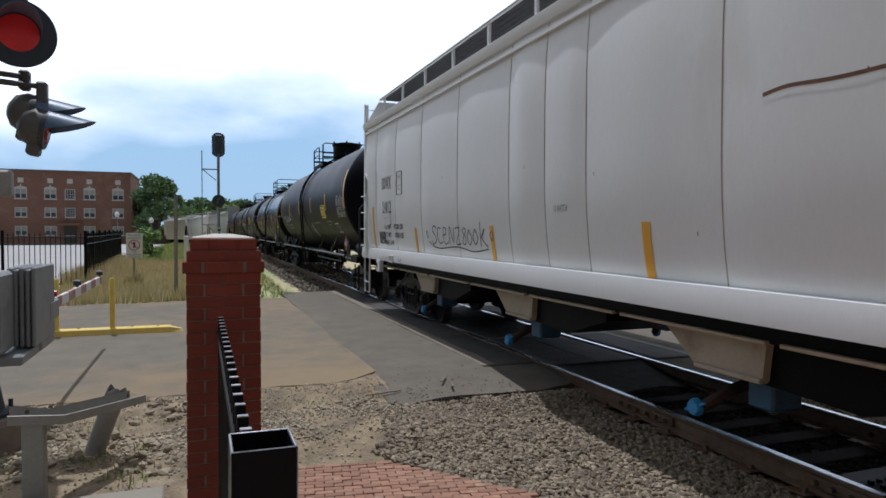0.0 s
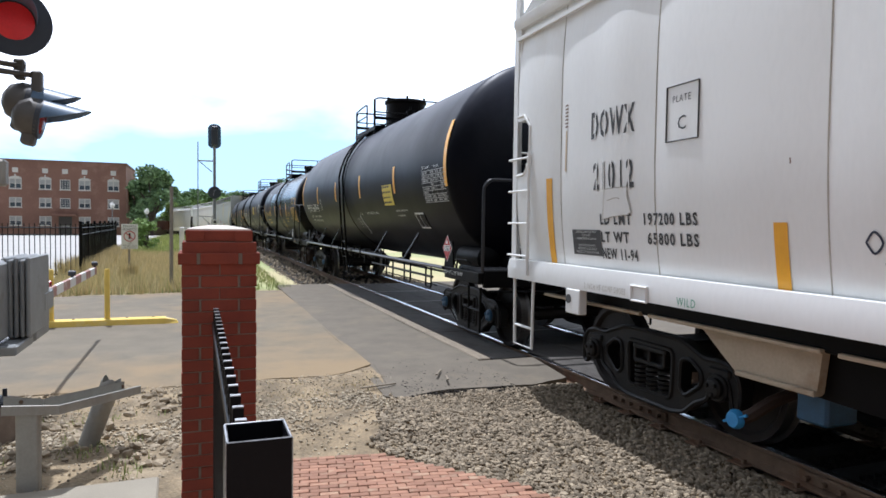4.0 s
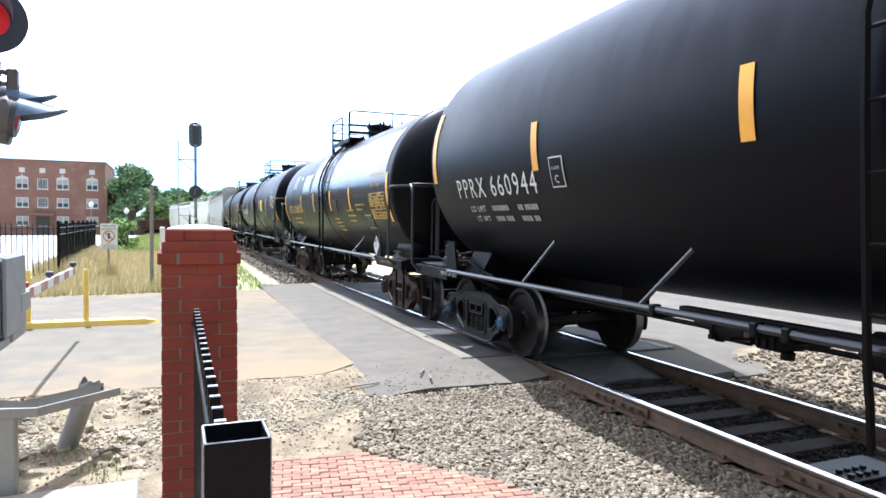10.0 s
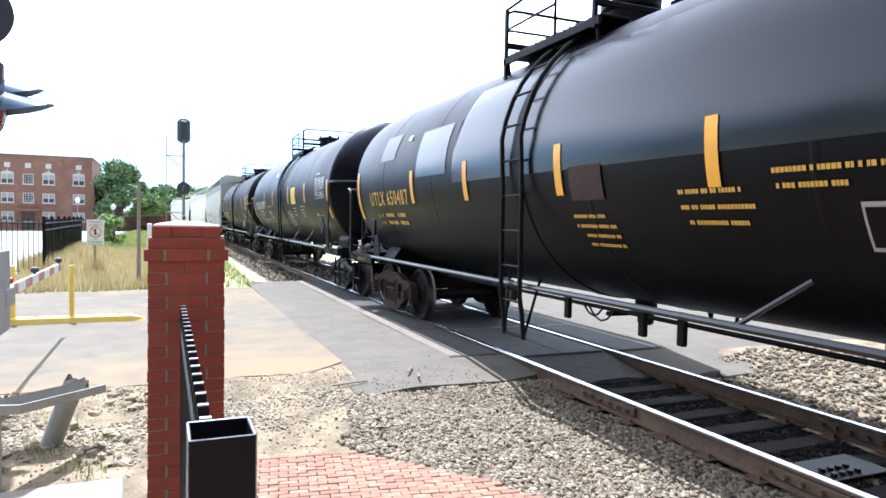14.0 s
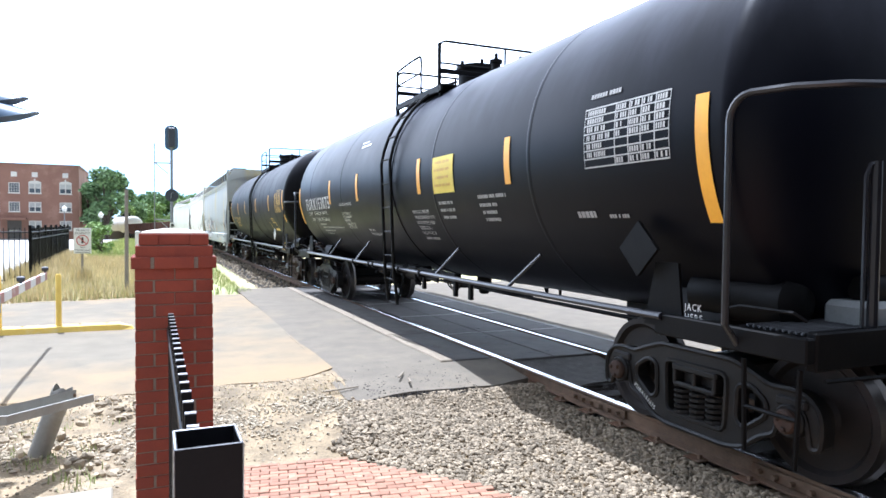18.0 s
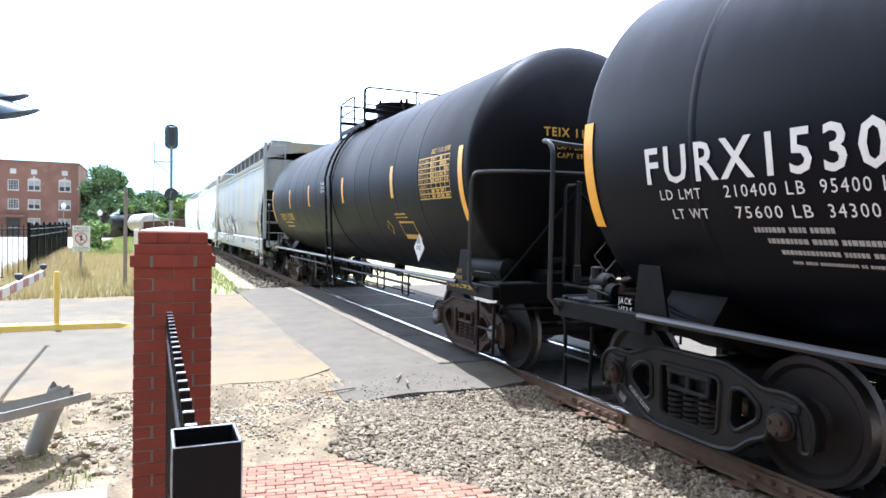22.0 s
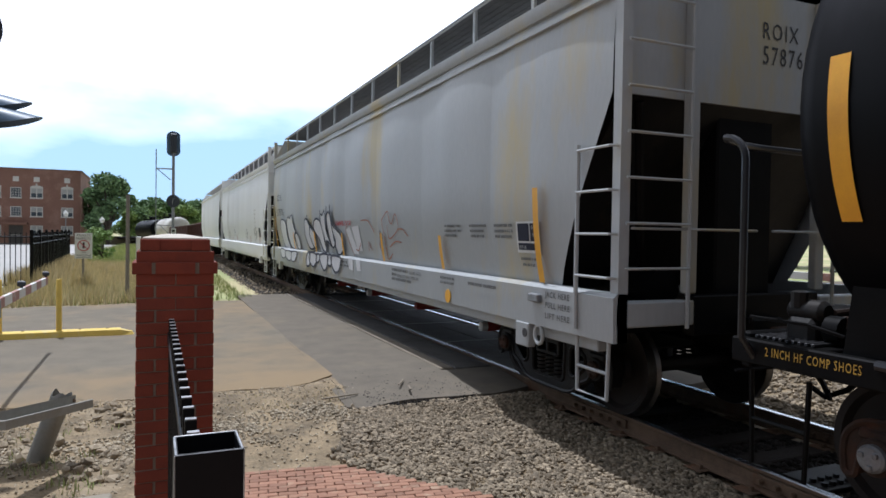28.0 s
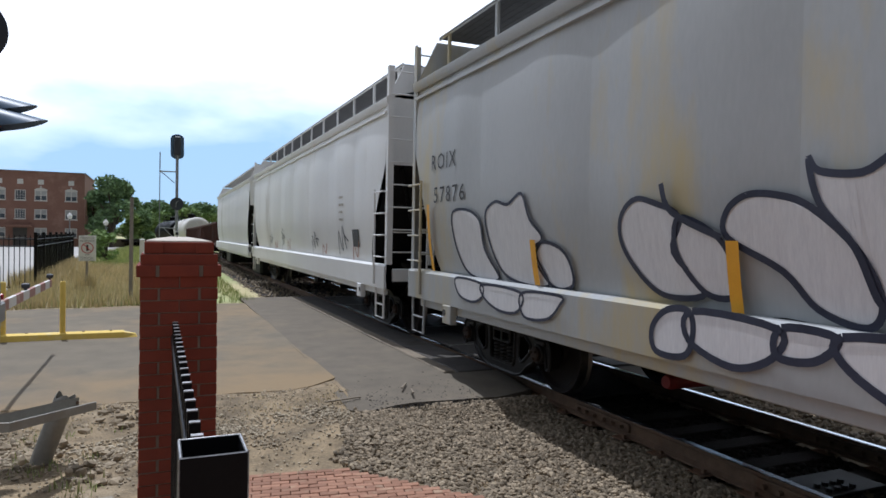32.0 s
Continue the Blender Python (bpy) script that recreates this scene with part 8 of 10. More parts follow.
def flat_car(mid, half):
    car = thing("flat_car", "low dark empty flat car", "flat car", "cars of the train")
    part("deck", Geo().box(-1.5, 1.5, -half, half, 0.95, 1.2, 0.03), "under_black", car)
    for s in (-1, 1):
        part("side_sill", Geo().box(s * 1.5, s * 1.56, -half, half, 0.86, 1.18, 0.015), "under_black", car)
    part("centre_sill", Geo().box(-0.3, 0.3, -half - 0.4, half + 0.4, 0.7, 1.0, 0.02), "under_black", car)
    wheels = truck(car, 2 - half, "truck_black", "truck_rust") + truck(car, half - 2, "truck_black", "truck_rust")
    MOVING.append((car, mid, half - 2, wheels))


flat_car(203.5, 9.0)
flat_car(222.5, 9.0)
flat_car(241.5, 9.0)


# ---- along the track: ties, joint bars, crossing panels
TIE = Geo().box(-0.7, 0.7, -0.115, 0.115, -0.34, -0.174, 0.012).box(-1.3, -0.7, -0.112, 0.112, -0.34, -0.225, 0.012).box(0.7, 1.3, -0.112, 0.112, -0.34, -0.225, 0.012).mesh("tie", 30)
TIE.materials.append(M["tie"])
bedding = thing("tie_row", "dark weathered timber ties half sunk in ballast", "ties", "", "structure")
for i, s in enumerate(steps(-4, 7.2, 0.52) + steps(19.6, 62, 0.53)):
    p, a = track(s)
    o = new("tie", TIE)
    o.parent = bedding
    o.matrix_basis = pose(p.x + rg.uniform(-0.05, 0.05), p.y, p.z + rg.uniform(-0.012, 0.008), 0, 0, math.degrees(a) + rg.uniform(-1.2, 1.2))
plates = thing("track_fastenings", "rusty tie plates, spikes and joint bars", "track hardware", "", "structure")
PLATE = Geo().box(-0.17, 0.17, -0.09, 0.09, -0.178, -0.166, 0.004).box(-0.12, -0.09, -0.05, -0.02, -0.17, -0.13).box(0.09, 0.12, 0.02, 0.05, -0.17, -0.13).mesh("tie_plate", 30)
PLATE.materials.append(M["rail"])
for s in steps(-4, 7.2, 0.52):
    for o in (-0.7525, 0.7525):
        q = new("tie_plate", PLATE)
        q.parent = plates
        q.matrix_basis = pose(TX + o, s, 0)
for o, y in ((0.7525, 3.9), (-0.7525, 3.2), (-0.7525, 5.6)):
    for k in (-1, 1):
        g = Geo().box(TX + o + k * 0.014, TX + o + k * 0.04, y - 0.45, y + 0.45, -0.13, -0.045, 0.006)
        for b in (-0.36, -0.22, -0.08, 0.08, 0.22, 0.36):
            g.lathe([(-0.03, 0.02), (0.03, 0.02)], (TX + o + k * 0.055, y + b, -0.088), 0, 8)
        part("joint_bar", g, "rail", plates)
g = Geo().box(TX - 0.35, TX + 0.3, 3.35, 3.75, -0.165, -0.15, 0.004)
part("cover_plate", g, "plate_steel", plates, "bolted steel plate between the rails")
for i in range(4):
    for j in range(2):
        part("plate_bolt", Geo().lathe([(0, 0.025), (0.03, 0.025)], (TX - 0.28 + i * 0.09, 3.42 + j * 0.1, -0.15), 2, 8), "truck_black", plates)

cross = thing("crossing_panels", "grey timber crossing panels with bolt holes between the rails", "level crossing", "", "structure")


def panel(x0, x1, y0, y1, z=-0.004):
    g = Geo().box(x0, x1, y0 + 0.012, y1 - 0.012, -0.16, z, 0.012)
    ob = part("panel", g, "panel", cross)
    for fx in (0.2, 0.8):
        for fy in (0.18, 0.5, 0.82):
            x, y = x0 + (x1 - x0) * fx, y0 + (y1 - y0) * fy
            part("bolt_recess", Geo().lathe([(0, 0.035), (0.0025, 0.035)], (x, y, z), 2, 10), "decal_black", ob)


for k in range(5):
    a, b = 7.83 + k * 2.2, 7.83 + (k + 1) * 2.2
    panel(3.66, 4.19, a, b)
    panel(4.4, 5.03, a - 0.25, b - 0.25)
    panel(5.04, 5.7, a - 0.25, b - 0.25)
    panel(5.92, 6.6, a - 0.3, b - 0.3)
    for x0, x1, d in ((4.4, 5.7, 0.25), (5.92, 6.6, 0.3)):
        part("joint_angle", Geo().box(x0, x1, b - d - 0.014, b - d + 0.014, -0.05, 0.002, 0.003), "galv", cross, "pale steel joint angle")
    part("joint_angle", Geo().box(6.56, 6.6, a - 0.28, b - 0.32, -0.05, 0.003, 0.003), "galv", cross, "pale steel joint angle")
    part("edge_timber", Geo().box(3.45, 3.63, a + 0.01, b - 0.01, -0.14, 0.006, 0.014), "timber", cross, "pale worn edge timber")
    part("edge_strip", Geo().box(6.62, 6.7, a - 0.3, b - 0.3, -0.1, 0.0, 0.01), "timber", cross)

# near-black strip: the shade under the train is put into its colour
along("oiled_bed", [(-0.7, -0.207), (0.7, -0.207), (0.7, -0.26), (-0.7, -0.26)], [-4, 0, 3, 6.4, 7.5], "stone_dark", "track bed between the rails, blackened as shade under the train")
bpy.data.objects["oiled_bed"]["kind"] = "structure"
bpy.data.objects["oiled_bed"]["category"] = "track bed"
# ballast
rs = np.random.RandomState(11)


def scatter(n, x0, x1, y0, y1, size, keep=None, lift=0.0):
    out = []
    for x, y, q in zip(rs.uniform(x0, x1, n), rs.uniform(y0, y1, n), rs.uniform(size[0], size[1], n)):
        if keep is None or keep(x, y):
            out.append((x, y, ground_z(x, y) + rough(x, y, 1.1, 0.03) * (1 if 5 < y or x > 1.2 else 0.3) + lift + q * rs.uniform(-0.1, 0.6), q))
    return out


def edge_of_pavers(y):
    """Where the brick paving ends and the loose stone begins."""
    pts = [(-6, 3.6), (0, 3.35), (2.4, 3.0), (3.67, 2.26), (4.35, 1.77), (4.81, 1.39), (5.2, 1.3), (5.8, 1.55), (6.5, 1.9)]
    for (a, xa), (b, xb) in zip(pts, pts[1:]):
        if a <= y <= b:
            return xa + (xb - xa) * (y - a) / (b - a)
    return 1.9


def near_bed(x, y):
    return x > edge_of_pavers(y) + 0.1 * noise.noise((x * 2, y * 2, 0.4)) and y < 6.62 + 0.15 * noise.noise((x * 3, 0.7, 0.2)) and abs(x - 4.3) > 0.09


ballast = tagged(stones("ballast", scatter(27000, 1.2, 4.5, 1.6, 6.9, (0.010, 0.028), near_bed, 0.012), "stone", None, 3), "grey and buff crushed stone ballast beside the rails", "ballast", "", "stuff")
inner = lambda x, y: 4.42 < x < 5.68
TIE_PITCH = 11.2 / round(11.2 / 0.52)
# these stones carry the train's shade in their dark colour
tagged(stones("ballast_between_rails", [(x, y, -0.2 + q * rs.uniform(-0.3, 0.4), q) for x, y, q in zip(rs.uniform(4.4, 5.7, 7000), rs.uniform(0.5, 7.1, 7000), rs.uniform(0.016, 0.034, 7000)) if abs((y + 4) % TIE_PITCH - TIE_PITCH / 2) < TIE_PITCH / 2 - rs.uniform(0.09, 0.14)], "stone_dark", None, 4), "crushed stone between the rails, darkened as shade under the train", "ballast", "", "stuff")
tagged(stones("ballast_beyond_rails", scatter(6500, 6.0, 9.6, 1.0, 7.3, (0.02, 0.042), lambda x, y: y < 7.0 + 0.3 * noise.noise((x * 2, 1.7, 0.2)), 0.01), "stone", None, 5), "grey crushed stone on the far side of the rails", "ballast", "", "stuff")
far_stones = []
for s in np.linspace(19.1, 75, 6500):
    p, a = track(s)
    o = rs.choice([rs.uniform(-2.6, -0.85), rs.uniform(-2.6, -0.85), rs.uniform(-0.65, 0.65), rs.uniform(0.85, 2.2)])
    q = rs.uniform(0.025, 0.05) * (1 + s / 120)
    far_stones.append((p.x + o * math.cos(a), p.y + o * math.sin(a), p.z - 0.15 - max(0, abs(o) - 1.5) * 0.12, q))
tagged(stones("ballast_far", far_stones, "stone", None, 6), "grey crushed stone along the track past the road", "ballast", "", "stuff")
along("ballast_bed", [(-2.9, -0.28), (-1.5, -0.185), (1.5, -0.185), (2.9, -0.28)], [19.0, 30, 45] + steps(50, 230, 6), "bed", "grey track bed")
bpy.data.objects["ballast_bed"]["kind"] = "structure"
bpy.data.objects["ballast_bed"]["category"] = "track bed"
tagged(stones("gravel", scatter(4200, -1.6, 2.1, 4.95, 7.4, (0.004, 0.015), lambda x, y: noise.noise((x * 1.3, y * 1.3, 5.0)) > rs.uniform(-0.6, 0.25) and not (-0.1 < x < 0.32 and y < 4.0), 0.004), "gravel_pale", None, 7), "pale loose gravel on dirt", "gravel", "", "stuff")
tagged(stones("pale_gravel", scatter(9000, -1.7, 2.2, 5.1, 7.1, (0.006, 0.021), lambda x, y: noise.noise((x * 1.1, y * 1.5, 9.0)) + 0.5 - 1.1 * abs(y - 6.15 - 0.12 * x) > rs.uniform(-0.05, 0.5), 0.004), "gravel_pale", None, 17), "pale grey loose gravel on dirt", "gravel", "", "stuff")
tagged(stones("rubble", scatter(260, -1.4, 0.4, 5.2, 7.3, (0.025, 0.055), lambda x, y: noise.noise((x * 1.7, y * 1.7, 2.0)) > 0.05, 0.005), "stone_buff", None, 8), "scattered broken stones by the guard rail", "gravel", "", "stuff")
tagged(stones("patch_crumbs", [(x, y, 0.005 + 0.06 * min(0.0, y - 7.75), q) for x, y, q in zip(rs.uniform(2.1, 3.4, 900), 6.5 + np.abs(rs.normal(0, 0.45, 900)), rs.uniform(0.006, 0.018, 900))], "stone_dark", None, 10), "loose dark grit on the asphalt", "grit", "", "stuff")
def spill(x, y):
    """Height of the stone heaped against the asphalt's broken edge."""
    k = min(1.0, max(0.0, (y - 6.1) / 0.45))
    a = ground_z(x, y) + 0.01
    return a + (min(-0.07, -0.07 + 0.06 * (y - 6.6)) - a) * k * k * (3 - 2 * k)


tagged(stones("patch_edge_stones", [(x, y, spill(x, y) + q * rs.uniform(-0.3, 0.3), q) for x, y, q in zip(rs.uniform(1.95, 4.15, 5200), rs.uniform(6.1, 6.62, 5200), rs.uniform(0.011, 0.027, 5200)) if y < 6.56 + 0.1 * noise.noise((x * 4, 0.7, 3.2))], "stone", None, 12), "crushed stone heaped against the asphalt edge", "ballast", "", "stuff")
tagged(stones("road_edge_crumbs", [(x, road_edge(x) + rs.uniform(-0.25, 0.05), -0.03 + rs.uniform(0, 0.02), rs.uniform(0.008, 0.026)) for x in rs.uniform(-6, 1.9, 1100)], "stone_buff", None, 9), "crumbled dark asphalt along the road's edge", "rubble", "", "stuff")
for k, (x, y, a, l) in enumerate(((2.66, 7.2, 60, 0.3), (2.66, 6.92, 75, 0.22), (1.86, 6.9, 20, 0.45))):
    solid("wood_scrap", Geo().box(-l / 2, l / 2, -0.012, 0.012, 0.0, 0.014, 0.003, pose(x, y, 0.012 if k < 2 else -0.015, 0, 2, a)), "timber", "splintered pale scrap of wood on the ground", "wood scrap", "wood scraps")

# ---- the footway: brick pavers on the right of the railing, concrete on its left
walk_top = 0.0
sheet("footway_bed", steps(-0.05, 3.2, 0.1), [-6, 0, 2.3] + steps(2.4, 5.0, 0.1), lambda x, y: -0.028, "paver_joint", "sandy bed under the brick footway", "footway", drop=lambda x, y: x > edge_of_pavers(y) - 0.08 or y > 4.96 - 0.16 * x)
PAVER = [Geo().box(-0.0625 + k * 0.001, 0.0625 - k * 0.001, -0.026, 0.026, -0.05, 0.0, 0.004).mesh("paver", 30) for k in range(3)]
for me in PAVER:
    me.materials.append(M["paver"])
footway = thing("brick_footway", "worn red brick paving in running bond", "footway", "", "structure")
ANG = -9
ca, sa = math.cos(radians(ANG)), math.sin(radians(ANG))
rest, count = Geo(), 0
for j in range(75, -25, -1):
    for i in range(-40, 50):
        u, v = i * 0.128 + (0.064 if j % 2 else 0.0), j * 0.055
        x, y = 0.1 + u * ca - v * sa, 2.2 + u * sa + v * ca + 0.03 * noise.noise((u * 1.2, v * 0.6, 5.0))
        if -0.02 < x < edge_of_pavers(y) - 0.04 and 2.55 < y < 5.02 - 0.16 * x + 0.03 * noise.noise((x * 3, 2.2, 0)) and not (-0.12 < x < 0.34 and 3.5 < y < 4.1):
            m = pose(x, y, rg.uniform(-0.005, 0.003) + 0.006 * noise.noise((x * 2, y * 2, 0)), rg.uniform(-1.2, 1.2), rg.uniform(-1.2, 1.2), ANG + rg.uniform(-1.5, 1.5))
            if x > 0.3 and 3.3 < y and count < 300:
                o = new("paver", PAVER[(i + j) % 3])
                o.parent = footway
                o.matrix_basis = m
                count += 1
            else:
                rest.box(-0.0625, 0.0625, -0.026, 0.026, -0.05, 0.0, 0.003, m)
tagged(part("more_pavers", rest, "paver_joined", footway), kind="stuff")
solid("footway_near", Geo().box(-0.02, 3.0, -6, 2.55, -0.06, -0.004, 0.01), "paver", "worn red brick paving near the viewer", "footway", "", "structure")
cw = thing("concrete_walk", "pale concrete footway slabs", "footway", "", "structure")
for k, (a, b) in enumerate(((-6, -1.5), (-1.48, 1.6), (1.62, 4.95))):
    part("slab", Geo().box(-3.2, -0.12, a, b, -0.12, -0.03, 0.012, pose(0, 0, 0, 0, 0, 1.5)), "concrete", cw)

# ---- brick pillar
pillar = thing("brick_pillar", "square red brick pillar with stepped courses and a mortar cap", "pillar")
PX0, PX1, PY0, PY1 = -0.078, 0.295, 3.6, 3.973
BR = Geo().box(-0.0905, 0.0905, -0.042, 0.042, -0.0288, 0.0288, 0.003).mesh("brick", 30)
BR.materials.append(M["brick"])
BRC = Geo().box(-0.0935, 0.0935, -0.045, 0.045, -0.0295, 0.0295, 0.003).mesh("brick", 30)
BRC.materials.append(M["brick"])
cx, cy = (PX0 + PX1) / 2, (PY0 + PY1) / 2


def course(z, n, w, me, turn, jit=0.0015):
    """Six bricks in a ring: two in front, two behind, one each side; every other course turned."""
    h = w / 2
    spots = [(-h / 2, -h + 0.042, 0), (h / 2, -h + 0.042, 0), (-h / 2, h - 0.042, 0), (h / 2, h - 0.042, 0), (-h + 0.042, 0, 90), (h - 0.042, 0, 90)]
    for x, y, a in spots:
        if turn:
            x, y, a = -y, x, a + 90
        o = new("brick", me)
        o.parent = pillar
        o.matrix_basis = pose(cx + x + rg.uniform(-jit, jit), cy + y + rg.uniform(-jit, jit), z, rg.uniform(-0.3, 0.3), 0, a + rg.uniform(-0.4, 0.4))


PITCH = 0.0623
k, z = 0, 1.539 - PITCH / 2
while z > 0.0:
    course(z, k, 0.371, BR, k % 2 == 1)
    z -= PITCH
    k += 1
course(1.5645, 0, 0.398, BRC, True)
course(1.62, 0, 0.36, BRC, False)
course(1.682, 0, 0.324, BRC, True)
part("mortar", Geo().box(PX0 + 0.006, PX1 - 0.006, PY0 + 0.006, PY1 - 0.006, -0.05, 1.54).box(cx - 0.19, cx + 0.19, cy - 0.19, cy + 0.19, 1.536, 1.592).box(cx - 0.172, cx + 0.172, cy - 0.172, cy + 0.172, 1.59, 1.652).box(cx - 0.154, cx + 0.154, cy - 0.154, cy + 0.154, 1.65, 1.712), "mortar", pillar, "recessed grey mortar")
g = Geo()
ringz = [(0.158, 1.708), (0.156, 1.718), (0.11, 1.728), (0.04, 1.738)]
for r, z in ringz:
    g.v += [(cx + sx * r, cy + sy * r, z + 0.003 * noise.noise((sx * r * 20, sy * r * 20, 1))) for sx, sy in ((-1, -1), (0, -1), (1, -1), (1, 0), (1, 1), (0, 1), (-1, 1), (-1, 0))]
for i in range(3):
    g.f += [(i * 8 + j, i * 8 + (j + 1) % 8, (i + 1) * 8 + (j + 1) % 8, (i + 1) * 8 + j) for j in range(8)]
g.f += [tuple(range(24, 32)), tuple(range(8))[::-1]]
part("mortar_cap", g, "cap", pillar, "pale weathered mortar cap")

# ---- black steel railing between the pillar and its post
fence = thing("railing", "black steel railing with short square pickets", "railing")
fx = 0.088
for z in (1.22, 0.25):
    part("rail_bar", Geo().box(fx - 0.018, fx + 0.018, 1.15, 3.6, z - 0.02, z + 0.02, 0.004), "black_steel", fence)
for i, y in enumerate(steps(1.3, 3.5, 0.108)):
    pk = part("picket", Geo().box(fx - 0.0135, fx + 0.0135, y - 0.0095, y + 0.0095, 0.12, 1.316, 0.002), "black_steel", fence)
    part("picket_cap", Geo().box(fx - 0.0125, fx + 0.0125, y - 0.0085, y + 0.0085, 1.316, 1.3185), "edge_pale", pk, "pale metal end")
# pale bar: the lit side of the black rail put in as colour
part("picket_side_rail", Geo().box(fx + 0.014, fx + 0.032, 1.15, 3.58, 1.15, 1.19, 0.003), "galv", fence)
post = thing("fence_post", "open-topped square black steel fence post", "fence post")
h, w = 1.416, 0.051
g = Geo()
px0, py0 = 0.0885, 1.11
o_, i_ = w, w - 0.005
for a, zz in ((o_, -0.02), (o_, h), (i_, h), (i_, h - 0.5)):
    g.v += [(px0 + sx * a, py0 + sy * a, zz) for sx, sy in ((-1, -1), (1, -1), (1, 1), (-1, 1))]
g.f = [(i * 4 + j, i * 4 + (j + 1) % 4, (i + 1) * 4 + (j + 1) % 4, (i + 1) * 4 + j) for i in range(3) for j in range(4)] + [(12, 13, 14, 15)]
part("post_tube", g, "black_steel", post, smooth=0)
g = Geo()
for sx, sy, ex, ey in ((-1, -1, 1, -1), (1, -1, 1, 1), (1, 1, -1, 1), (-1, 1, -1, -1)):
    g.tube([(px0 + sx * (w - 0.002), py0 + sy * (w - 0.002), h), (px0 + ex * (w - 0.002), py0 + ey * (w - 0.002), h)], 0.0017, 5)
g.tube([(px0 - w, py0 - w, h), (px0 - w, py0 - w, 0.6)], 0.0012, 4)
g.tube([(px0 + w, py0 - w, h), (px0 + w, py0 - w, 0.6)], 0.001, 4)
part("worn_rim", g, "edge_pale", post, "pale metal rim")

# ---- bent guard rail
guard = thing("guard_rail", "bent galvanised guard rail on two steel posts, one leaning", "guard rail")
part("post", Geo().prism(rounded([(-1.12, 4.96), (-0.98, 4.94), (-0.98, 5.06), (-1.12, 5.08)], 0.03), 2, -0.1, 0.47), "galv", guard)
lean = Matrix.Translation((-0.83, 5.87, -0.08)) @ Matrix.Rotation(radians(19), 4, "Y") @ Matrix.Rotation(radians(3), 4, "X")
g = Geo()
for a, zz in ((0.075, 0.0), (0.075, 0.56), (0.067, 0.58), (0.067, 0.3)):
    g.v += [lean @ Vector((a * math.cos(q), a * 0.8 * math.sin(q), zz + (0.025 * math.sin(3 * q) if zz > 0.5 else 0))) for q in np.linspace(0, 2 * math.pi, 21)[:-1]]
g.f = [(i * 20 + k, i * 20 + (k + 1) % 20, (i + 1) * 20 + (k + 1) % 20, (i + 1) * 20 + k) for i in range(3) for k in range(20)]
part("leaning_post", g, "galv", guard, "leaning hollow steel post with a torn top")
line = [(-1.19, 4.98, 0.49), (-0.92, 5.02, 0.452), (-0.49, 5.8, 0.365)]
sec = [(-0.075, 0.06), (-0.068, 0.064), (-0.068, 0.007), (0.068, 0.007), (0.068, 0.092), (0.075, 0.09), (0.077, 0.0), (-0.077, 0.0)]
g = Geo()
for i, p in enumerate(line):
    a, b = Vector(line[max(0, i - 1)]), Vector(line[min(2, i + 1)])
    d = (b - a).normalized()
    sd = Vector((d.y, -d.x, 0)).normalized()
    g.v += [Vector(p) - sd * u + Vector((0, 0, v)) for u, v in sec]
n = len(sec)
g.f = [(i * n + j, (i + 1) * n + j, (i + 1) * n + (j + 1) % n, i * n + (j + 1) % n) for i in range(2) for j in range(n)] + [tuple(range(n)), tuple(range(2 * n, 3 * n))[::-1]]
part("beam", g, "galv", guard, smooth=20)
for x, y, z in ((-1.1, 5.11, 0.535), (-1.02, 5.125, 0.525), (-0.56, 5.86, 0.42)):
    part("bolt", Geo().lathe([(0, 0.014), (0.014, 0.014), (0.02, 0.006)], (x, y - 0.06, z), 1, 8), "rail", guard)

# ---- crossing signal and gate
sig = thing("crossing_signal", "railway crossing signal with red lamps, hoods and a mast", "crossing signal")
mx_, my_ = -1.66, 6.35
part("junction_box", Geo().box(-1.66, -1.46, 6.28, 6.4, 2.02, 2.24, 0.02), "galv", sig, "pale grey junction box")
part("mast", Geo().tube([(mx_, my_, 0), (mx_, my_, 4.4)], 0.06, 14), "galv", sig)
part("mast_base", Geo().lathe([(0, 0.21), (0.03, 0.21), (0.05, 0.12), (0.25, 0.085)], (mx_, my_, 0.22), 2, 20), "signal_black", sig)
for k in range(4):
    a = k * 1.571 + 0.6
    part("anchor_bolt", Geo().lathe([(0, 0.018), (0.1, 0.018)], (mx_ + 0.17 * math.cos(a), my_ + 0.17 * math.sin(a), 0.22), 2, 8), "signal_black", sig)
part("footing", Geo().lathe([(-0.3, 0.36), (0.18, 0.34), (0.22, 0.3)], (mx_, my_, 0), 2, 24), "mortar", sig)


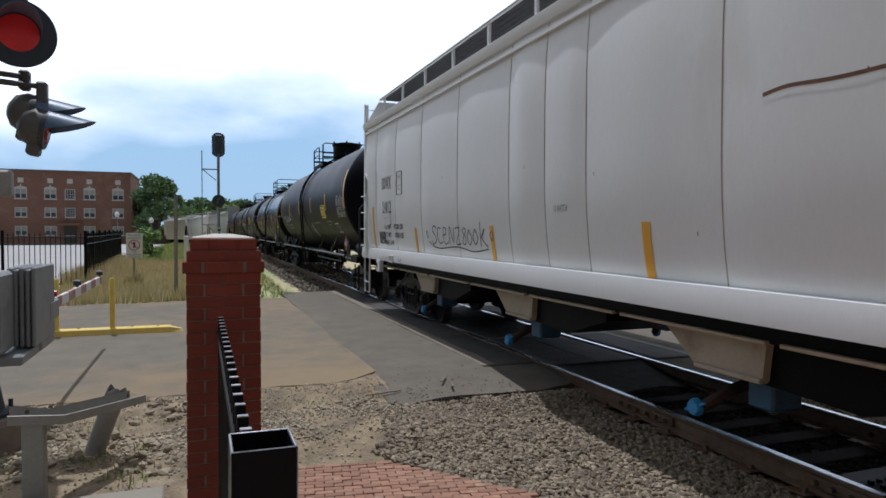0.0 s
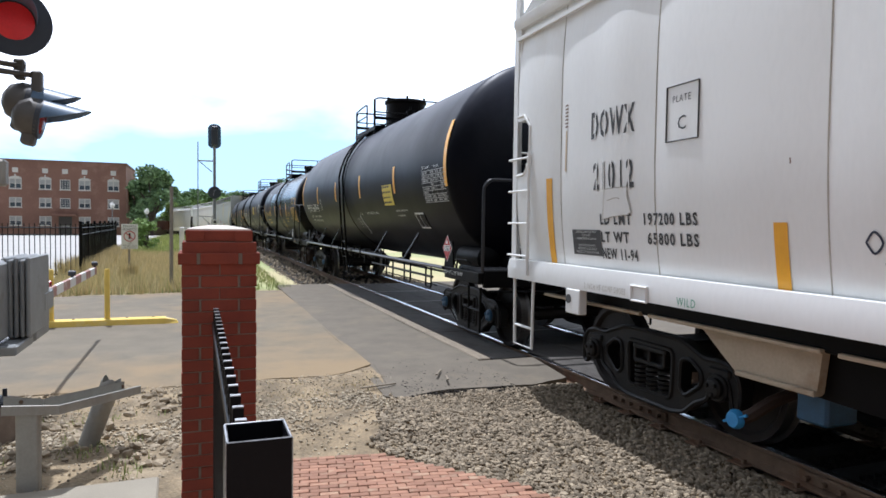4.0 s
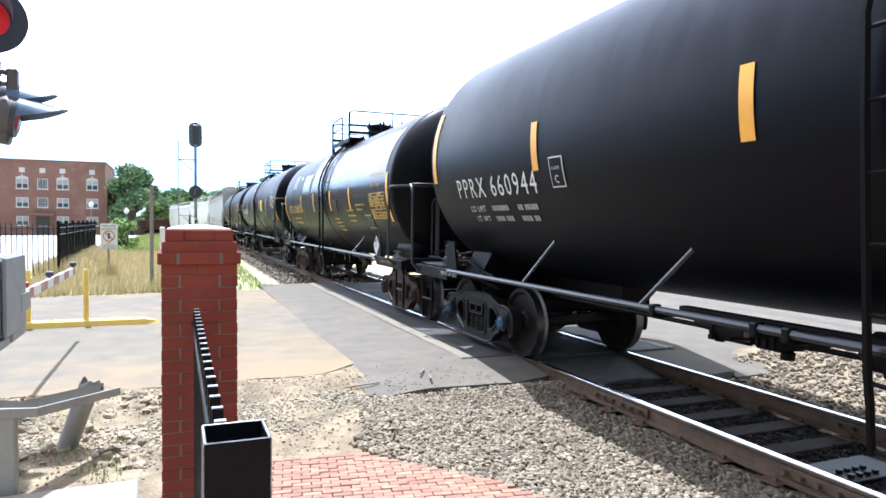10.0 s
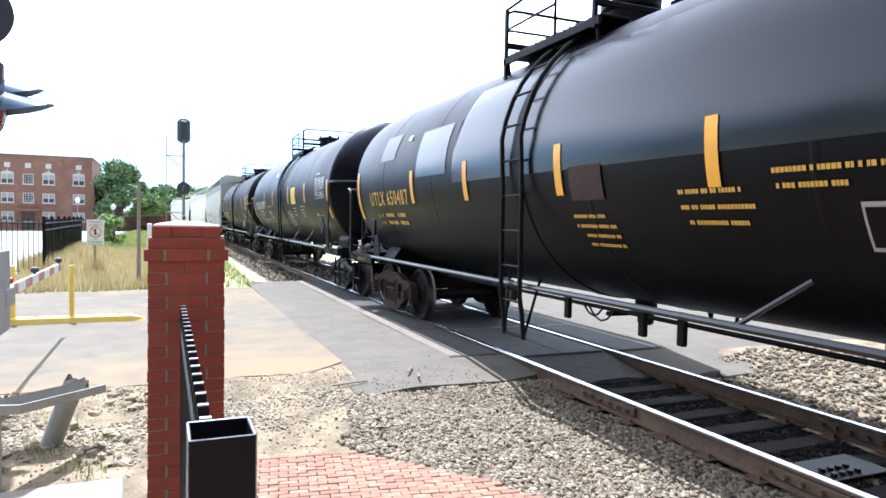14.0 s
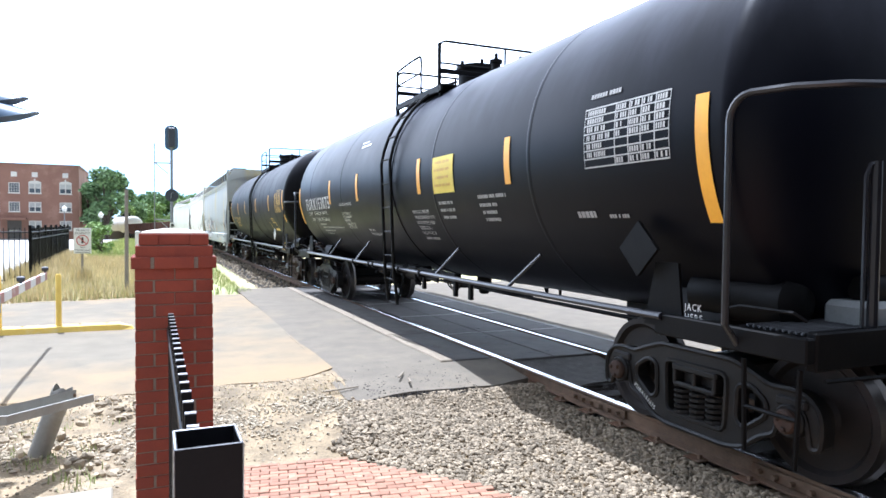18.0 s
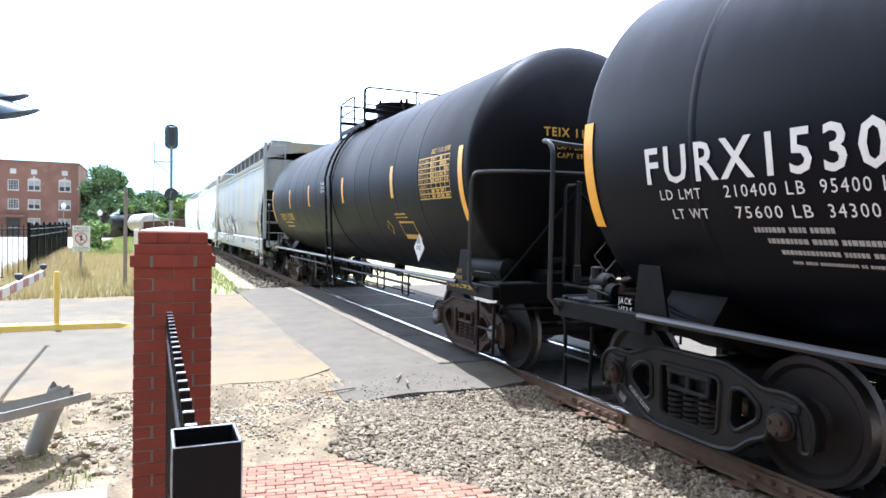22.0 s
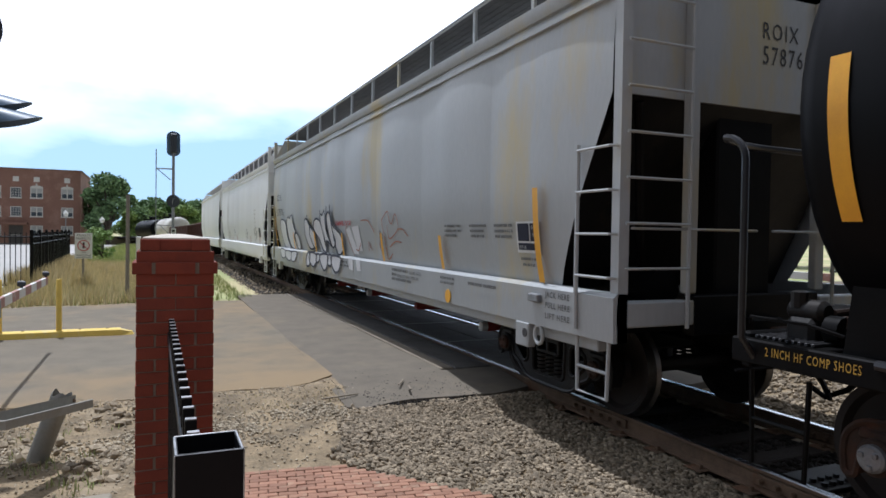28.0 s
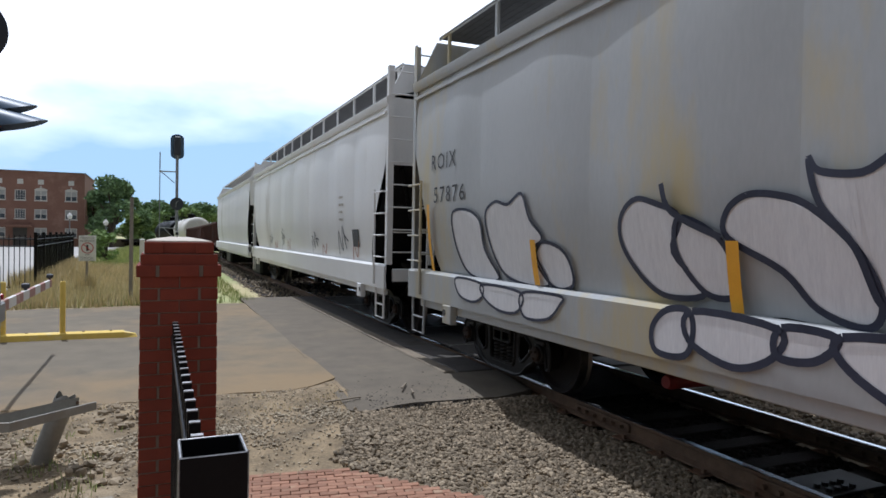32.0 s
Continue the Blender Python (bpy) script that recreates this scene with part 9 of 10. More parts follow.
def lamp_head(c, yaw, lens, back=True, nod=0):
    """A 30 cm lamp: round background, can behind, lens and hood; it faces along its own -y turned by yaw."""
    m = pose(*c, 0, 0, yaw) @ pose(0, 0, 0, nod)
    gg = Geo().lathe([(-0.012, 0.275), (-0.006, 0.28), (0.0, 0.275), (0.012, 0.2)], (0, 0, 0), 1, 40) if back else Geo().lathe([(-0.02, 0.17), (0.02, 0.17)], (0, 0, 0), 1, 30)
    hd2 = part("background", gg, "signal_black", sig)
    hd2.matrix_basis = m
    can = part("lamp_can", Geo().lathe([(0.0, 0.17), (0.08, 0.168), (0.16, 0.13), (0.2, 0.06), (0.205, 0.0)], (0, 0, 0), 1, 28, caps=False).box(-0.08, 0.08, 0.0, 0.1, -0.24, -0.12, 0.02), "signal_grey", hd2)
    part("lens", Geo().lathe([(-0.03, 0.0), (-0.028, 0.09), (-0.015, 0.15), (0.0, 0.153)], (0, 0, 0), 1, 30, caps=False), lens, hd2, "red glass roundel")
    g2 = Geo()
    seg = 22
    for i in range(seg + 1):
        a = radians(-4 + 188 * i / seg)
        d = 0.02 + 0.34 * max(0.0, math.sin(a)) ** 0.75
        for rr in (0.168, 0.162):
            g2.v += [(rr * math.cos(a), -0.002, rr * math.sin(a)), (rr * math.cos(a), -d, rr * math.sin(a) * 0.96 + 0.0)]
    for i in range(seg):
        o = i * 4
        g2.f += [(o, o + 4, o + 5, o + 1), (o + 3, o + 7, o + 6, o + 2), (o + 1, o + 5, o + 7, o + 3)]
    part("hood", g2, "hood_blue", hd2, "dark visor hood")
    return hd2


lamp_head((-1.4, 6.31, 3.36), 16, "red_lamp")
lamp_head((-1.33, 6.53, 2.73), 92, "red_lens", False, 11)
lamp_head((-1.24, 6.44, 2.6), 92, "red_lens", False, 11)
for a, b in (((mx_, my_, 3.04), (-1.36, 6.5, 3.04)), ((mx_, my_, 2.97), (-1.3, 6.48, 2.97)), ((mx_, my_, 3.68), (-1.38, 6.36, 3.66))):
    part("cross_arm", Geo().tube([a, b], 0.024, 10), "signal_grey", sig)
for b in ((-1.44, -1.36, 6.46, 6.56, 2.93, 3.1), (-1.3, -1.22, 6.4, 6.5, 2.78, 3.0), (-1.42, -1.34, 6.31, 6.4, 3.6, 3.7)):
    part("arm_clamp", Geo().box(*b, 0.015), "signal_grey", sig)

gate = thing("crossing_gate", "grey gate mechanism with counterweights and a lowered striped arm", "crossing gate")
part("mechanism_case", Geo().box(-1.86, -1.52, 6.15, 6.6, 0.72, 1.4, 0.03).box(-1.8, -1.55, 6.1, 6.2, 0.8, 1.3, 0.02), "case_grey", gate, "grey painted mechanism case")
part("case_bracket", Geo().box(-1.8, -1.4, 6.3, 7.2, 0.62, 0.7, 0.01), "case_grey", gate)
for k in range(5):
    part("counterweight", Geo().box(-1.58 + k * 0.045, -1.545 + k * 0.045, 6.62, 7.42, 0.72, 1.42 - 0.02 * (k % 2), 0.012), "case_grey", gate, "cast grey counterweight plate")
part("arm_support", Geo().box(-1.52, -1.36, 7.2, 7.62, 0.86, 1.06, 0.02).box(-1.56, -1.38, 6.9, 7.5, 0.62, 0.86, 0.03), "case_grey", gate)
y = 7.6
k = 0
while y < 10.99:
    e = min(11.0, y + 0.4)
    part("arm_section", Geo().box(-1.44, -1.4, y, e, 0.94, 1.05, 0.006), "faded_red" if k % 2 == 0 else "white_paint", gate, "faded red stripe" if k % 2 == 0 else "white stripe")
    y, k = e, k + 1
for y in (7.62, 9.05, 10.95):
    lamp = part("arm_lamp", Geo().lathe([(-0.045, 0.0), (-0.04, 0.03), (0.0, 0.036), (0.04, 0.03), (0.045, 0.0)], (-1.42, y, 1.1), 0, 16, caps=False), "red_lens" if y < 8 else "signal_black", gate)
    part("lamp_bracket", Geo().box(-1.435, -1.405, y - 0.02, y + 0.02, 1.04, 1.1), "signal_black", lamp)
part("cable", Geo().tube([(-1.6, 6.5, 0.72), (-1.66, 6.42, 0.5), (-1.7, 6.36, 0.35), (-1.68, 6.34, 0.22)], 0.01, 6), "signal_black", gate)

# ---- yellow median kerb with its posts
kerb = thing("median_kerb", "yellow painted kerb dividing the lanes", "kerb")
part("kerb_block", Geo().prism([(12.09, 0), (12.11, 0.09), (12.15, 0.11), (12.25, 0.11), (12.29, 0.09), (12.31, 0)], 0, -6.0, -0.5), "yellow_paint", kerb)
part("kerb_nose", Geo().convex([(-0.5, 12.09, 0), (-0.5, 12.11, 0.09), (-0.5, 12.29, 0.09), (-0.5, 12.31, 0), (-0.3, 12.13, 0), (-0.3, 12.27, 0), (-0.33, 12.16, 0.05), (-0.33, 12.24, 0.05)], [(0, 1, 2, 3), (0, 4, 6, 1), (1, 6, 7, 2), (2, 7, 5, 3), (4, 5, 7, 6), (0, 3, 5, 4)]), "yellow_paint", kerb)
for x in (-0.7, -1.1, -1.9):
    part("kerb_bolt", Geo().lathe([(0, 0.022), (0.01, 0.018)], (x, 12.2, 0.11), 2, 10), "rail", kerb)
for x in (-1.4, -2.22, -3.4):
    solid("marker_post", Geo().tube([(x, 12.2, 0.1), (x, 12.2, 0.92), (x, 12.2, 0.94)], [0.042, 0.042, 0.03], 14), "yellow_paint", "faded yellow flexible marker post on the kerb", "marker post", "marker posts on the kerb")

# ---- sign, posts and poles in the grass
sign = thing("warning_sign", "white no-trespassing sign on a dark post", "sign")
part("post", Geo().box(-1.87, -1.81, 21.12, 21.17, -0.1, 1.6, 0.005), "wood_post", sign)
part("plate", Geo().box(-2.045, -1.604, 21.095, 21.105, 0.91, 1.63, 0.004), "sign_white", sign)
SG = lambda u, v: (-1.8245 + u, 21.09, v)
for w, z, s, ww in (("PRIVATE", 1.54, 0.085, 0.33), ("PROPERTY", 1.45, 0.085, 0.36), ("NO", 1.06, 0.07, 0.1), ("TRESPASSING", 0.98, 0.07, 0.36)):
    lettering(w, s, "ink", sign, lambda u, v, z=z: SG(u, z + v), width=ww, align="CENTER")
part("ring", Geo().tube([(-1.8245 + 0.145 * math.cos(a), 21.09, 1.28 + 0.145 * math.sin(a)) for a in np.linspace(0, 6.283, 25)[:-1]], 0.012, 5, closed=True).tube([(-1.8245 - 0.1, 21.09, 1.38), (-1.8245 + 0.1, 21.09, 1.18)], 0.011, 5), "decal_red", sign, "red prohibition ring")
part("sign_bar", Geo().box(-1.85, -1.8, 21.088, 21.094, 1.2, 1.37), "ink", sign)
part("sign_rule", Geo().box(-2.0, -1.65, 21.09, 21.094, 0.935, 0.945), "ink", sign)
solid("old_pole", Geo().tube([(-0.62, 18.5, -0.1), (-0.61, 18.5, 2.63)], [0.05, 0.042], 12), "wood_post", "weathered grey wooden pole in the grass", "pole")
solid("short_white_post", Geo().box(-0.56, -0.4, 24.42, 24.58, -0.1, 1.52, 0.02), "sign_white", "short faded white square post", "post")

# ---- railway signal on its mast
rsig = thing("track_signal", "tall railway signal with black heads and a ladder", "railway signal")
sx_, sy_ = 1.03, 42.8
part("mast", Geo().tube([(sx_, sy_, -0.3), (sx_, sy_, 6.3)], 0.085, 12), "hub_grey", rsig)
part("base_box", Geo().box(sx_ - 0.25, sx_ + 0.25, sy_ - 0.25, sy_ + 0.25, -0.3, 0.6, 0.02), "hub_grey", rsig)
g = Geo()
ring = [(0.3 * math.cos(a) + 0.0, (0.45 if math.sin(a) > 0 else -0.45) + 0.3 * math.sin(a)) for a in np.linspace(0, 6.283, 25)[:-1]]
g.prism([(sx_ + u * 1.28, 6.92 + v) for u, v in ring], 1, sy_ - 0.02, sy_ + 0.02)
hd = part("upper_background", g, "hood_blue", rsig)
part("upper_case", Geo().box(sx_ - 0.2, sx_ + 0.2, sy_ - 0.35, sy_ - 0.02, 6.35, 7.5, 0.05), "signal_black", hd)
for z in (6.55, 6.92, 7.29):
    part("signal_hood", Geo().lathe([(-0.3, 0.12), (0.0, 0.13)], (sx_, sy_ + 0.3, z), 1, 14), "signal_black", hd)
ld = part("lower_background", Geo().lathe([(-0.02, 0.38), (0.02, 0.38)], (sx_, sy_ - 0.1, 3.49), 1, 28), "signal_black", rsig)
part("lower_lever", Geo().tube([(sx_ - 0.06, sy_ - 0.16, 3.3), (sx_ - 0.02, sy_ - 0.2, 3.6), (sx_ + 0.08, sy_ - 0.18, 3.66)], 0.022, 6), "hub_grey", ld)
part("bracket", Geo().tube([(sx_, sy_, 5.41), (sx_ - 0.92, sy_, 5.41)], 0.045, 6).tube([(sx_ - 0.92, sy_, 5.41), (sx_ - 0.15, sy_, 4.75)], 0.03, 6).tube([(sx_, sy_, 6.3), (sx_, sy_, 6.5)], 0.12, 10), "hub_grey", rsig)
part("ladder_upright", Geo().tube([(sx_ - 0.95, sy_, -0.2), (sx_ - 0.95, sy_, 6.55)], 0.03, 6), "hub_grey", rsig)
part("ladder_plate", Geo().box(sx_ - 0.98, sx_ - 0.92, sy_ - 0.04, sy_ + 0.04, 5.3, 6.5, 0.01), "hub_grey", rsig)
part("lower_bracket", Geo().tube([(sx_, sy_, 2.0), (sx_ - 0.95, sy_, 2.05)], 0.03, 6).tube([(sx_ - 0.7, sy_, 2.0), (sx_ - 0.05, sy_, 1.35)], 0.025, 6), "hub_grey", rsig)
part("number_plate", Geo().box(sx_ - 0.12, sx_ + 0.16, sy_ - 0.13, sy_ - 0.1, 1.35, 1.85, 0.01), "sign_white", rsig)
for za, zb in ((1.62, 1.78), (1.42, 1.56)):
    part("plate_bar", Geo().box(sx_ - 0.06, sx_ + 0.1, sy_ - 0.14, sy_ - 0.132, za, zb), "ink", rsig)

# ---- iron fence and the car park behind it
iron = thing("iron_fence", "tall black iron picket fence round the car park", "fence")


def fence_run(a, b, z=1.6, gap=0.125):
    a, b = Vector((*a, 0)), Vector((*b, 0))
    d = (b - a).normalized()
    n = int((b - a).length / gap)
    for zz in (0.15, 1.3, z - 0.1):
        part("fence_rail", Geo().tube([a + Vector((0, 0, zz)), b + Vector((0, 0, zz))], 0.02, 4), "black_steel", iron)
    for i in range(n + 1):
        p = a + (b - a) * i / n
        o = new("fence_picket", PICKET if i % 16 else POST)
        o.parent = iron
        o.matrix_basis = pose(p.x, p.y, 0, 0, 0, math.degrees(math.atan2(d.y, d.x)))


PICKET = Geo().box(-0.011, 0.011, -0.011, 0.011, 0.0, 1.62).mesh("fence_picket", 0)
POST = Geo().box(-0.04, 0.04, -0.04, 0.04, -0.1, 1.7, 0.006).mesh("fence_picket", 0)
for me in (PICKET, POST):
    me.materials.append(M["black_steel"])
fence_run((-3.19, 21.8), (-9.6, 20.2))
fence_run((-3.19, 21.8), (-3.72, 36.0))
sheet("car_park", [-60, -40, -25, -15, -10, -6, -3.9], [22.2, 30, 45, 60, 80, 100, 112], lambda x, y: ground_z(-30, y) + 0.07, "lot", "pale empty concrete car park", "car park")
for k, (x, y, s) in enumerate(((-3.9, 24.5, 0.16), (-4.2, 25.3, 0.12), (-3.75, 27.0, 0.1))):
    solid("rock", Geo().lathe([(-s * 0.3, s * 0.5), (0, s), (s * 0.5, s * 0.8), (s * 0.8, s * 0.3)], (x, y, 0.02), 2, 7), "stone_dark", "dark rock beside the fence", "rock", "rocks by the fence")
solid("far_wall", Geo().box(-14, 2.5, 128, 128.4, -1.4, 0.4, 0.02).box(-14, 2.5, 127.9, 128.5, 0.36, 0.5, 0.01), "roof", "long dark low wall beyond the grass", "wall", "", "structure")


# ---- lamp posts
def lamp_post(x, y, z0, z1):
    o = thing("street_lamp", "slim grey lamp post with a white globe", "lamp post", "lamp posts by the car park", "", pose(x, y, 0))
    part("pole", Geo().tube([(0, 0, z0), (0, 0, z1 - 0.6)], [0.08, 0.05], 10), "hub_grey", o)
    part("globe", Geo().lathe([(-0.35, 0.1), (-0.3, 0.2), (-0.05, 0.28), (0.15, 0.2), (0.28, 0.06), (0.36, 0.02)], (0, 0, z1 - 0.3), 2, 16), "white_paint", o)


lamp_post(-5.5, 85, -0.6, 3.1)
lamp_post(-9.15, 85, -0.6, 3.75)

# ---- brick apartment building
bd = thing("brick_building", "three-storey red brick apartment building with white windows", "building")
BY, BX0, BX1, BZ0, BZ1 = 115.0, -46.0, -10.4, -1.0, 10.35
cols = [(-25.4, 1.62), (-21.5, 1.62), (-18.85, 1.4), (-16.2, 1.62), (-12.2, 1.62), (-29.3, 1.62), (-33.2, 1.62), (-35.9, 1.4), (-38.6, 1.62), (-42.5, 1.62)]
rows = [(6.2, 7.75), (3.43, 4.9), (0.68, 2.1)]
xs = sorted({BX0, BX1} | {round(c - w / 2, 3) for c, w in cols} | {round(c + w / 2, 3) for c, w in cols})
zs = [BZ0, 0.68, 2.1, 3.43, 4.9, 6.2, 7.75, BZ1]
holes = {(round(c - w / 2, 3), a) for c, w in cols for a, b in rows}
g = Geo()
for x0, x1 in zip(xs, xs[1:]):
    for z0, z1 in zip(zs, zs[1:]):
        if (x0, z0) in holes:
            continue
        g.add([(x0, BY, z0), (x1, BY, z0), (x1, BY, z1), (x0, BY, z1)], [(0, 1, 2, 3)])
for c, w in cols:
    for a, b in rows:
        x0, x1 = c - w / 2, c + w / 2
        g.add([(x0, BY, a), (x0, BY, b), (x0, BY + 0.25, b), (x0, BY + 0.25, a)], [(0, 1, 2, 3)])
        g.add([(x1, BY, a), (x1, BY, b), (x1, BY + 0.25, b), (x1, BY + 0.25, a)], [(3, 2, 1, 0)])
        g.add([(x0, BY, b), (x1, BY, b), (x1, BY + 0.25, b), (x0, BY + 0.25, b)], [(0, 1, 2, 3)])
        g.add([(x0, BY, a), (x1, BY, a), (x1, BY + 0.25, a), (x0, BY + 0.25, a)], [(3, 2, 1, 0)])
g.add([(BX1, BY, BZ0), (BX1, BY + 16, BZ0), (BX1, BY + 16, BZ1), (BX1, BY, BZ1), (BX0, BY, BZ0), (BX0, BY + 16, BZ0), (BX0, BY + 16, BZ1), (BX0, BY, BZ1)], [(0, 1, 2, 3), (7, 6, 5, 4), (1, 5, 6, 2)])
part("brick_wall", g, "building", bd, smooth=0)
part("roof", Geo().box(BX0 - 0.1, BX1 + 0.1, BY - 0.1, BY + 16.1, BZ1, BZ1 + 0.2, 0.02), "building", bd)
part("coping", Geo().box(BX0 - 0.15, BX1 + 0.15, BY - 0.15, BY + 16.15, BZ1 + 0.2, BZ1 + 0.27, 0.01), "roof", bd)
for c, w in cols:
    for a, b in rows:
        x0, x1 = c - w / 2, c + w / 2
        narrow = w < 1.5
        win = part("window", Geo().box(x0, x1, BY + 0.12, BY + 0.14, a, b), "glass" if narrow else "blind", bd)
        t = 0.1
        fr = Geo().box(x0, x0 + t, BY - 0.02, BY + 0.1, a, b).box(x1 - t, x1, BY - 0.02, BY + 0.1, a, b).box(x0, x1, BY - 0.02, BY + 0.1, a, a + t).box(x0, x1, BY - 0.02, BY + 0.1, b - t, b)
        part("window_frame", fr, "building_trim", win)
        m = (x0 + x1) / 2
        if narrow:
            mb = Geo()
            for q in (0.25, 0.5, 0.75):
                mb.box(x0 + (x1 - x0) * q - 0.02, x0 + (x1 - x0) * q + 0.02, BY + 0.05, BY + 0.11, a + t, b - t)
                mb.box(x0 + t, x1 - t, BY + 0.05, BY + 0.11, a + (b - a) * q - 0.02, a + (b - a) * q + 0.02)
            part("mullions", mb, "building_trim", win)
        else:
            part("mullions", Geo().box(m - 0.06, m + 0.06, BY + 0.0, BY + 0.11, a + t, b - t).box(x0 + t, x1 - t, BY + 0.03, BY + 0.11, (a + b) / 2 - 0.035, (a + b) / 2 + 0.035), "building_trim", win)
            for q, k in ((x0 + t, m - 0.06), (m + 0.06, x1 - t)):
                part("pane", Geo().box(q, k, BY + 0.1, BY + 0.115, a + t, (a + b) / 2), "glass", win)
        part("window_sill", Geo().box(x0 - 0.08, x1 + 0.08, BY - 0.08, BY + 0.02, a - 0.1, a, 0.01), "building_trim", win)
        if a > 6 and not narrow:
            ar = Geo()
            pts = [(x0 - 0.06, b)] + [(c + (w / 2 + 0.06) * math.cos(q), b + 0.34 * math.sin(q)) for q in np.linspace(math.pi, 0, 9)]
            ar.prism(pts, 1, BY - 0.04, BY + 0.02)
            part("window_arch", ar, "building_trim", win)
            part("keystone", Geo().box(c - 0.09, c + 0.09, BY - 0.06, BY + 0.0, b + 0.3, b + 0.62), "building_trim", win)
        if a > 6:
            part("stone_square", Geo().box(c - 0.38, c + 0.38, BY - 0.03, BY + 0.02, 8.62, 9.35, 0.01), "building_trim", bd)
for c in (-18.85, -35.9):
    part("porch", Geo().box(c - 1.6, c + 1.6, BY - 1.1, BY, 2.2, 2.55, 0.03), "building", bd)
    part("door", Geo().box(c - 0.9, c + 0.9, BY - 0.03, BY + 0.05, -0.9, 2.1, 0.01), "roof", bd)


# ---- trees
def tree(name, h, spread, trunk_h, leaf, n, seed, material="leaf", sparse=False, label="leafy green tree"):
    k = random.Random(seed)
    t = thing(name, label, "tree", "trees beyond the track")
    g = Geo()
    g.tube([(0, 0, -0.4), (0.1, 0, trunk_h * 0.5), (0.05, 0.1, trunk_h), (0.1, 0.1, h * 0.7)], [h * 0.035, h * 0.028, h * 0.022, h * 0.006], 8)
    clumps = []
    for i in range(11 if not sparse else 9):
        a, e = k.uniform(0, 6.28), k.uniform(0.15, 1.0)
        r = spread * k.uniform(0.35, 0.8) * (1.15 - e * 0.55)
        z = trunk_h * 0.7 + (h - trunk_h * 0.7) * e * 0.9
        p = (r * math.cos(a), r * math.sin(a), z)
        g.tube([(0.08, 0.05, trunk_h * k.uniform(0.5, 1.0)), (p[0] * 0.5, p[1] * 0.5, z * 0.8), p], [h * 0.014, h * 0.009, h * 0.003], 5)
        clumps.append((p, spread * k.uniform(0.28, 0.5) * (0.55 if sparse else 1)))
    clumps.append(((0, 0, h * 0.86), spread * 0.4))
    part("trunk", g, "bark", t)
    g = Geo()
    for i in range(n):
        (cx_, cy_, cz_), cr = clumps[k.randrange(len(clumps))]
        u = Vector((k.gauss(0, 1), k.gauss(0, 1), k.gauss(0, 1))).normalized() * cr * k.uniform(0.55, 1.12)
        p = Vector((cx_, cy_, cz_)) + Vector((u.x, u.y, u.z * 0.8))
        if p.z < trunk_h * 0.35:
            continue
        a = Vector((k.uniform(-1, 1), k.uniform(-1, 1), k.uniform(-0.5, 0.5))).normalized()
        b = a.cross(Vector((k.uniform(-1, 1), k.uniform(-1, 1), k.uniform(-1, 1)))).normalized()
        s = leaf * k.uniform(0.6, 1.4)
        g.add([p - a * s, p - b * s * 0.6, p + a * s, p + b * s * 0.6], [(0, 1, 2, 3)])
    tagged(part("crown", g, material, t, "", 0), kind="stuff")
    return t


T1 = tree("tree", 11.0, 4.2, 3.0, 0.3, 5200, 1, label="full dark green tree beside the building")
T1.matrix_basis = pose(-6.6, 112, -0.9)
T2 = tree("tree", 9.5, 4.6, 2.4, 0.34, 4600, 2, "leaf", label="broad green tree in the far row")
T2.matrix_basis = pose(-1.0, 160, -1.2)
T3 = tree("tree", 8.0, 3.2, 1.4, 0.3, 3600, 3, "leaf_light", label="pale green bushy tree in the far row")
T3.matrix_basis = pose(5.2, 140, -1.2)
T4 = tree("tree", 13.0, 3.0, 6.5, 0.22, 520, 4, "leaf", True, label="tall thin tree with sparse leaves")
T4.matrix_basis = pose(17.5, 142, -1.2)
# the five left of x -50 are unseen, added to block low sky
for src, x, y, s, a in ((T1, -13.5, 140, 1.0, 80), (T1, -9.2, 121, 0.85, 200), (T2, 4.5, 165, 1.0, 60), (T2, 10.5, 170, 1.02, 140), (T1, 16.5, 172, 0.85, 20), (T2, 23, 165, 1.05, 250), (T1, 29, 160, 1.0, 300), (T2, 36, 150, 1.1, 35), (T1, 42, 140, 1.1, 120), (T2, -20, 150, 1.1, 200), (T3, -4.6, 135, 0.8, 40), (T2, -3.4, 138, 0.72, 15), (T1, 1.5, 170, 0.8, 250), (T3, 9.5, 150, 0.9, 100), (T3, 0.6, 150, 0.9, 170), (T2, 46, 120, 1.1, 70), (T1, 48, 100, 1.0, 160), (T2, 46, 80, 1.05, 260), (T1, 42, 62, 0.9, 10), (T2, 40, 46, 1.0, 75), (T1, 38, 30, 0.9, 130), (T2, 36, 16, 0.95, 220), (T3, 28, 36, 0.8, 50), (T3, 30, 12, 0.8, 150), (T1, -60, 60, 1.2, 90), (T2, -62, 80, 1.2, 190), (T1, -58, 40, 1.1, 290), (T2, -55, 20, 1.1, 30), (T1, -52, 0, 1.1, 60)):
    copy_thing(src, pose(x, y, ground_z(-40 if x < -40 else x, y) - 0.1, 0, 0, a) @ Matrix.Scale(s, 4))
SH = tree("shrub", 1.7, 0.8, 0.3, 0.12, 700, 8, "leaf_light", label="small light green shrub behind the sign")
SH["category"] = "shrub"
SH["group"] = ""
SH.matrix_basis = pose(-2.75, 42, -0.1)
b2 = copy_thing(SH, pose(-5.2, 70, -0.4) @ Matrix.Scale(1.3, 4))


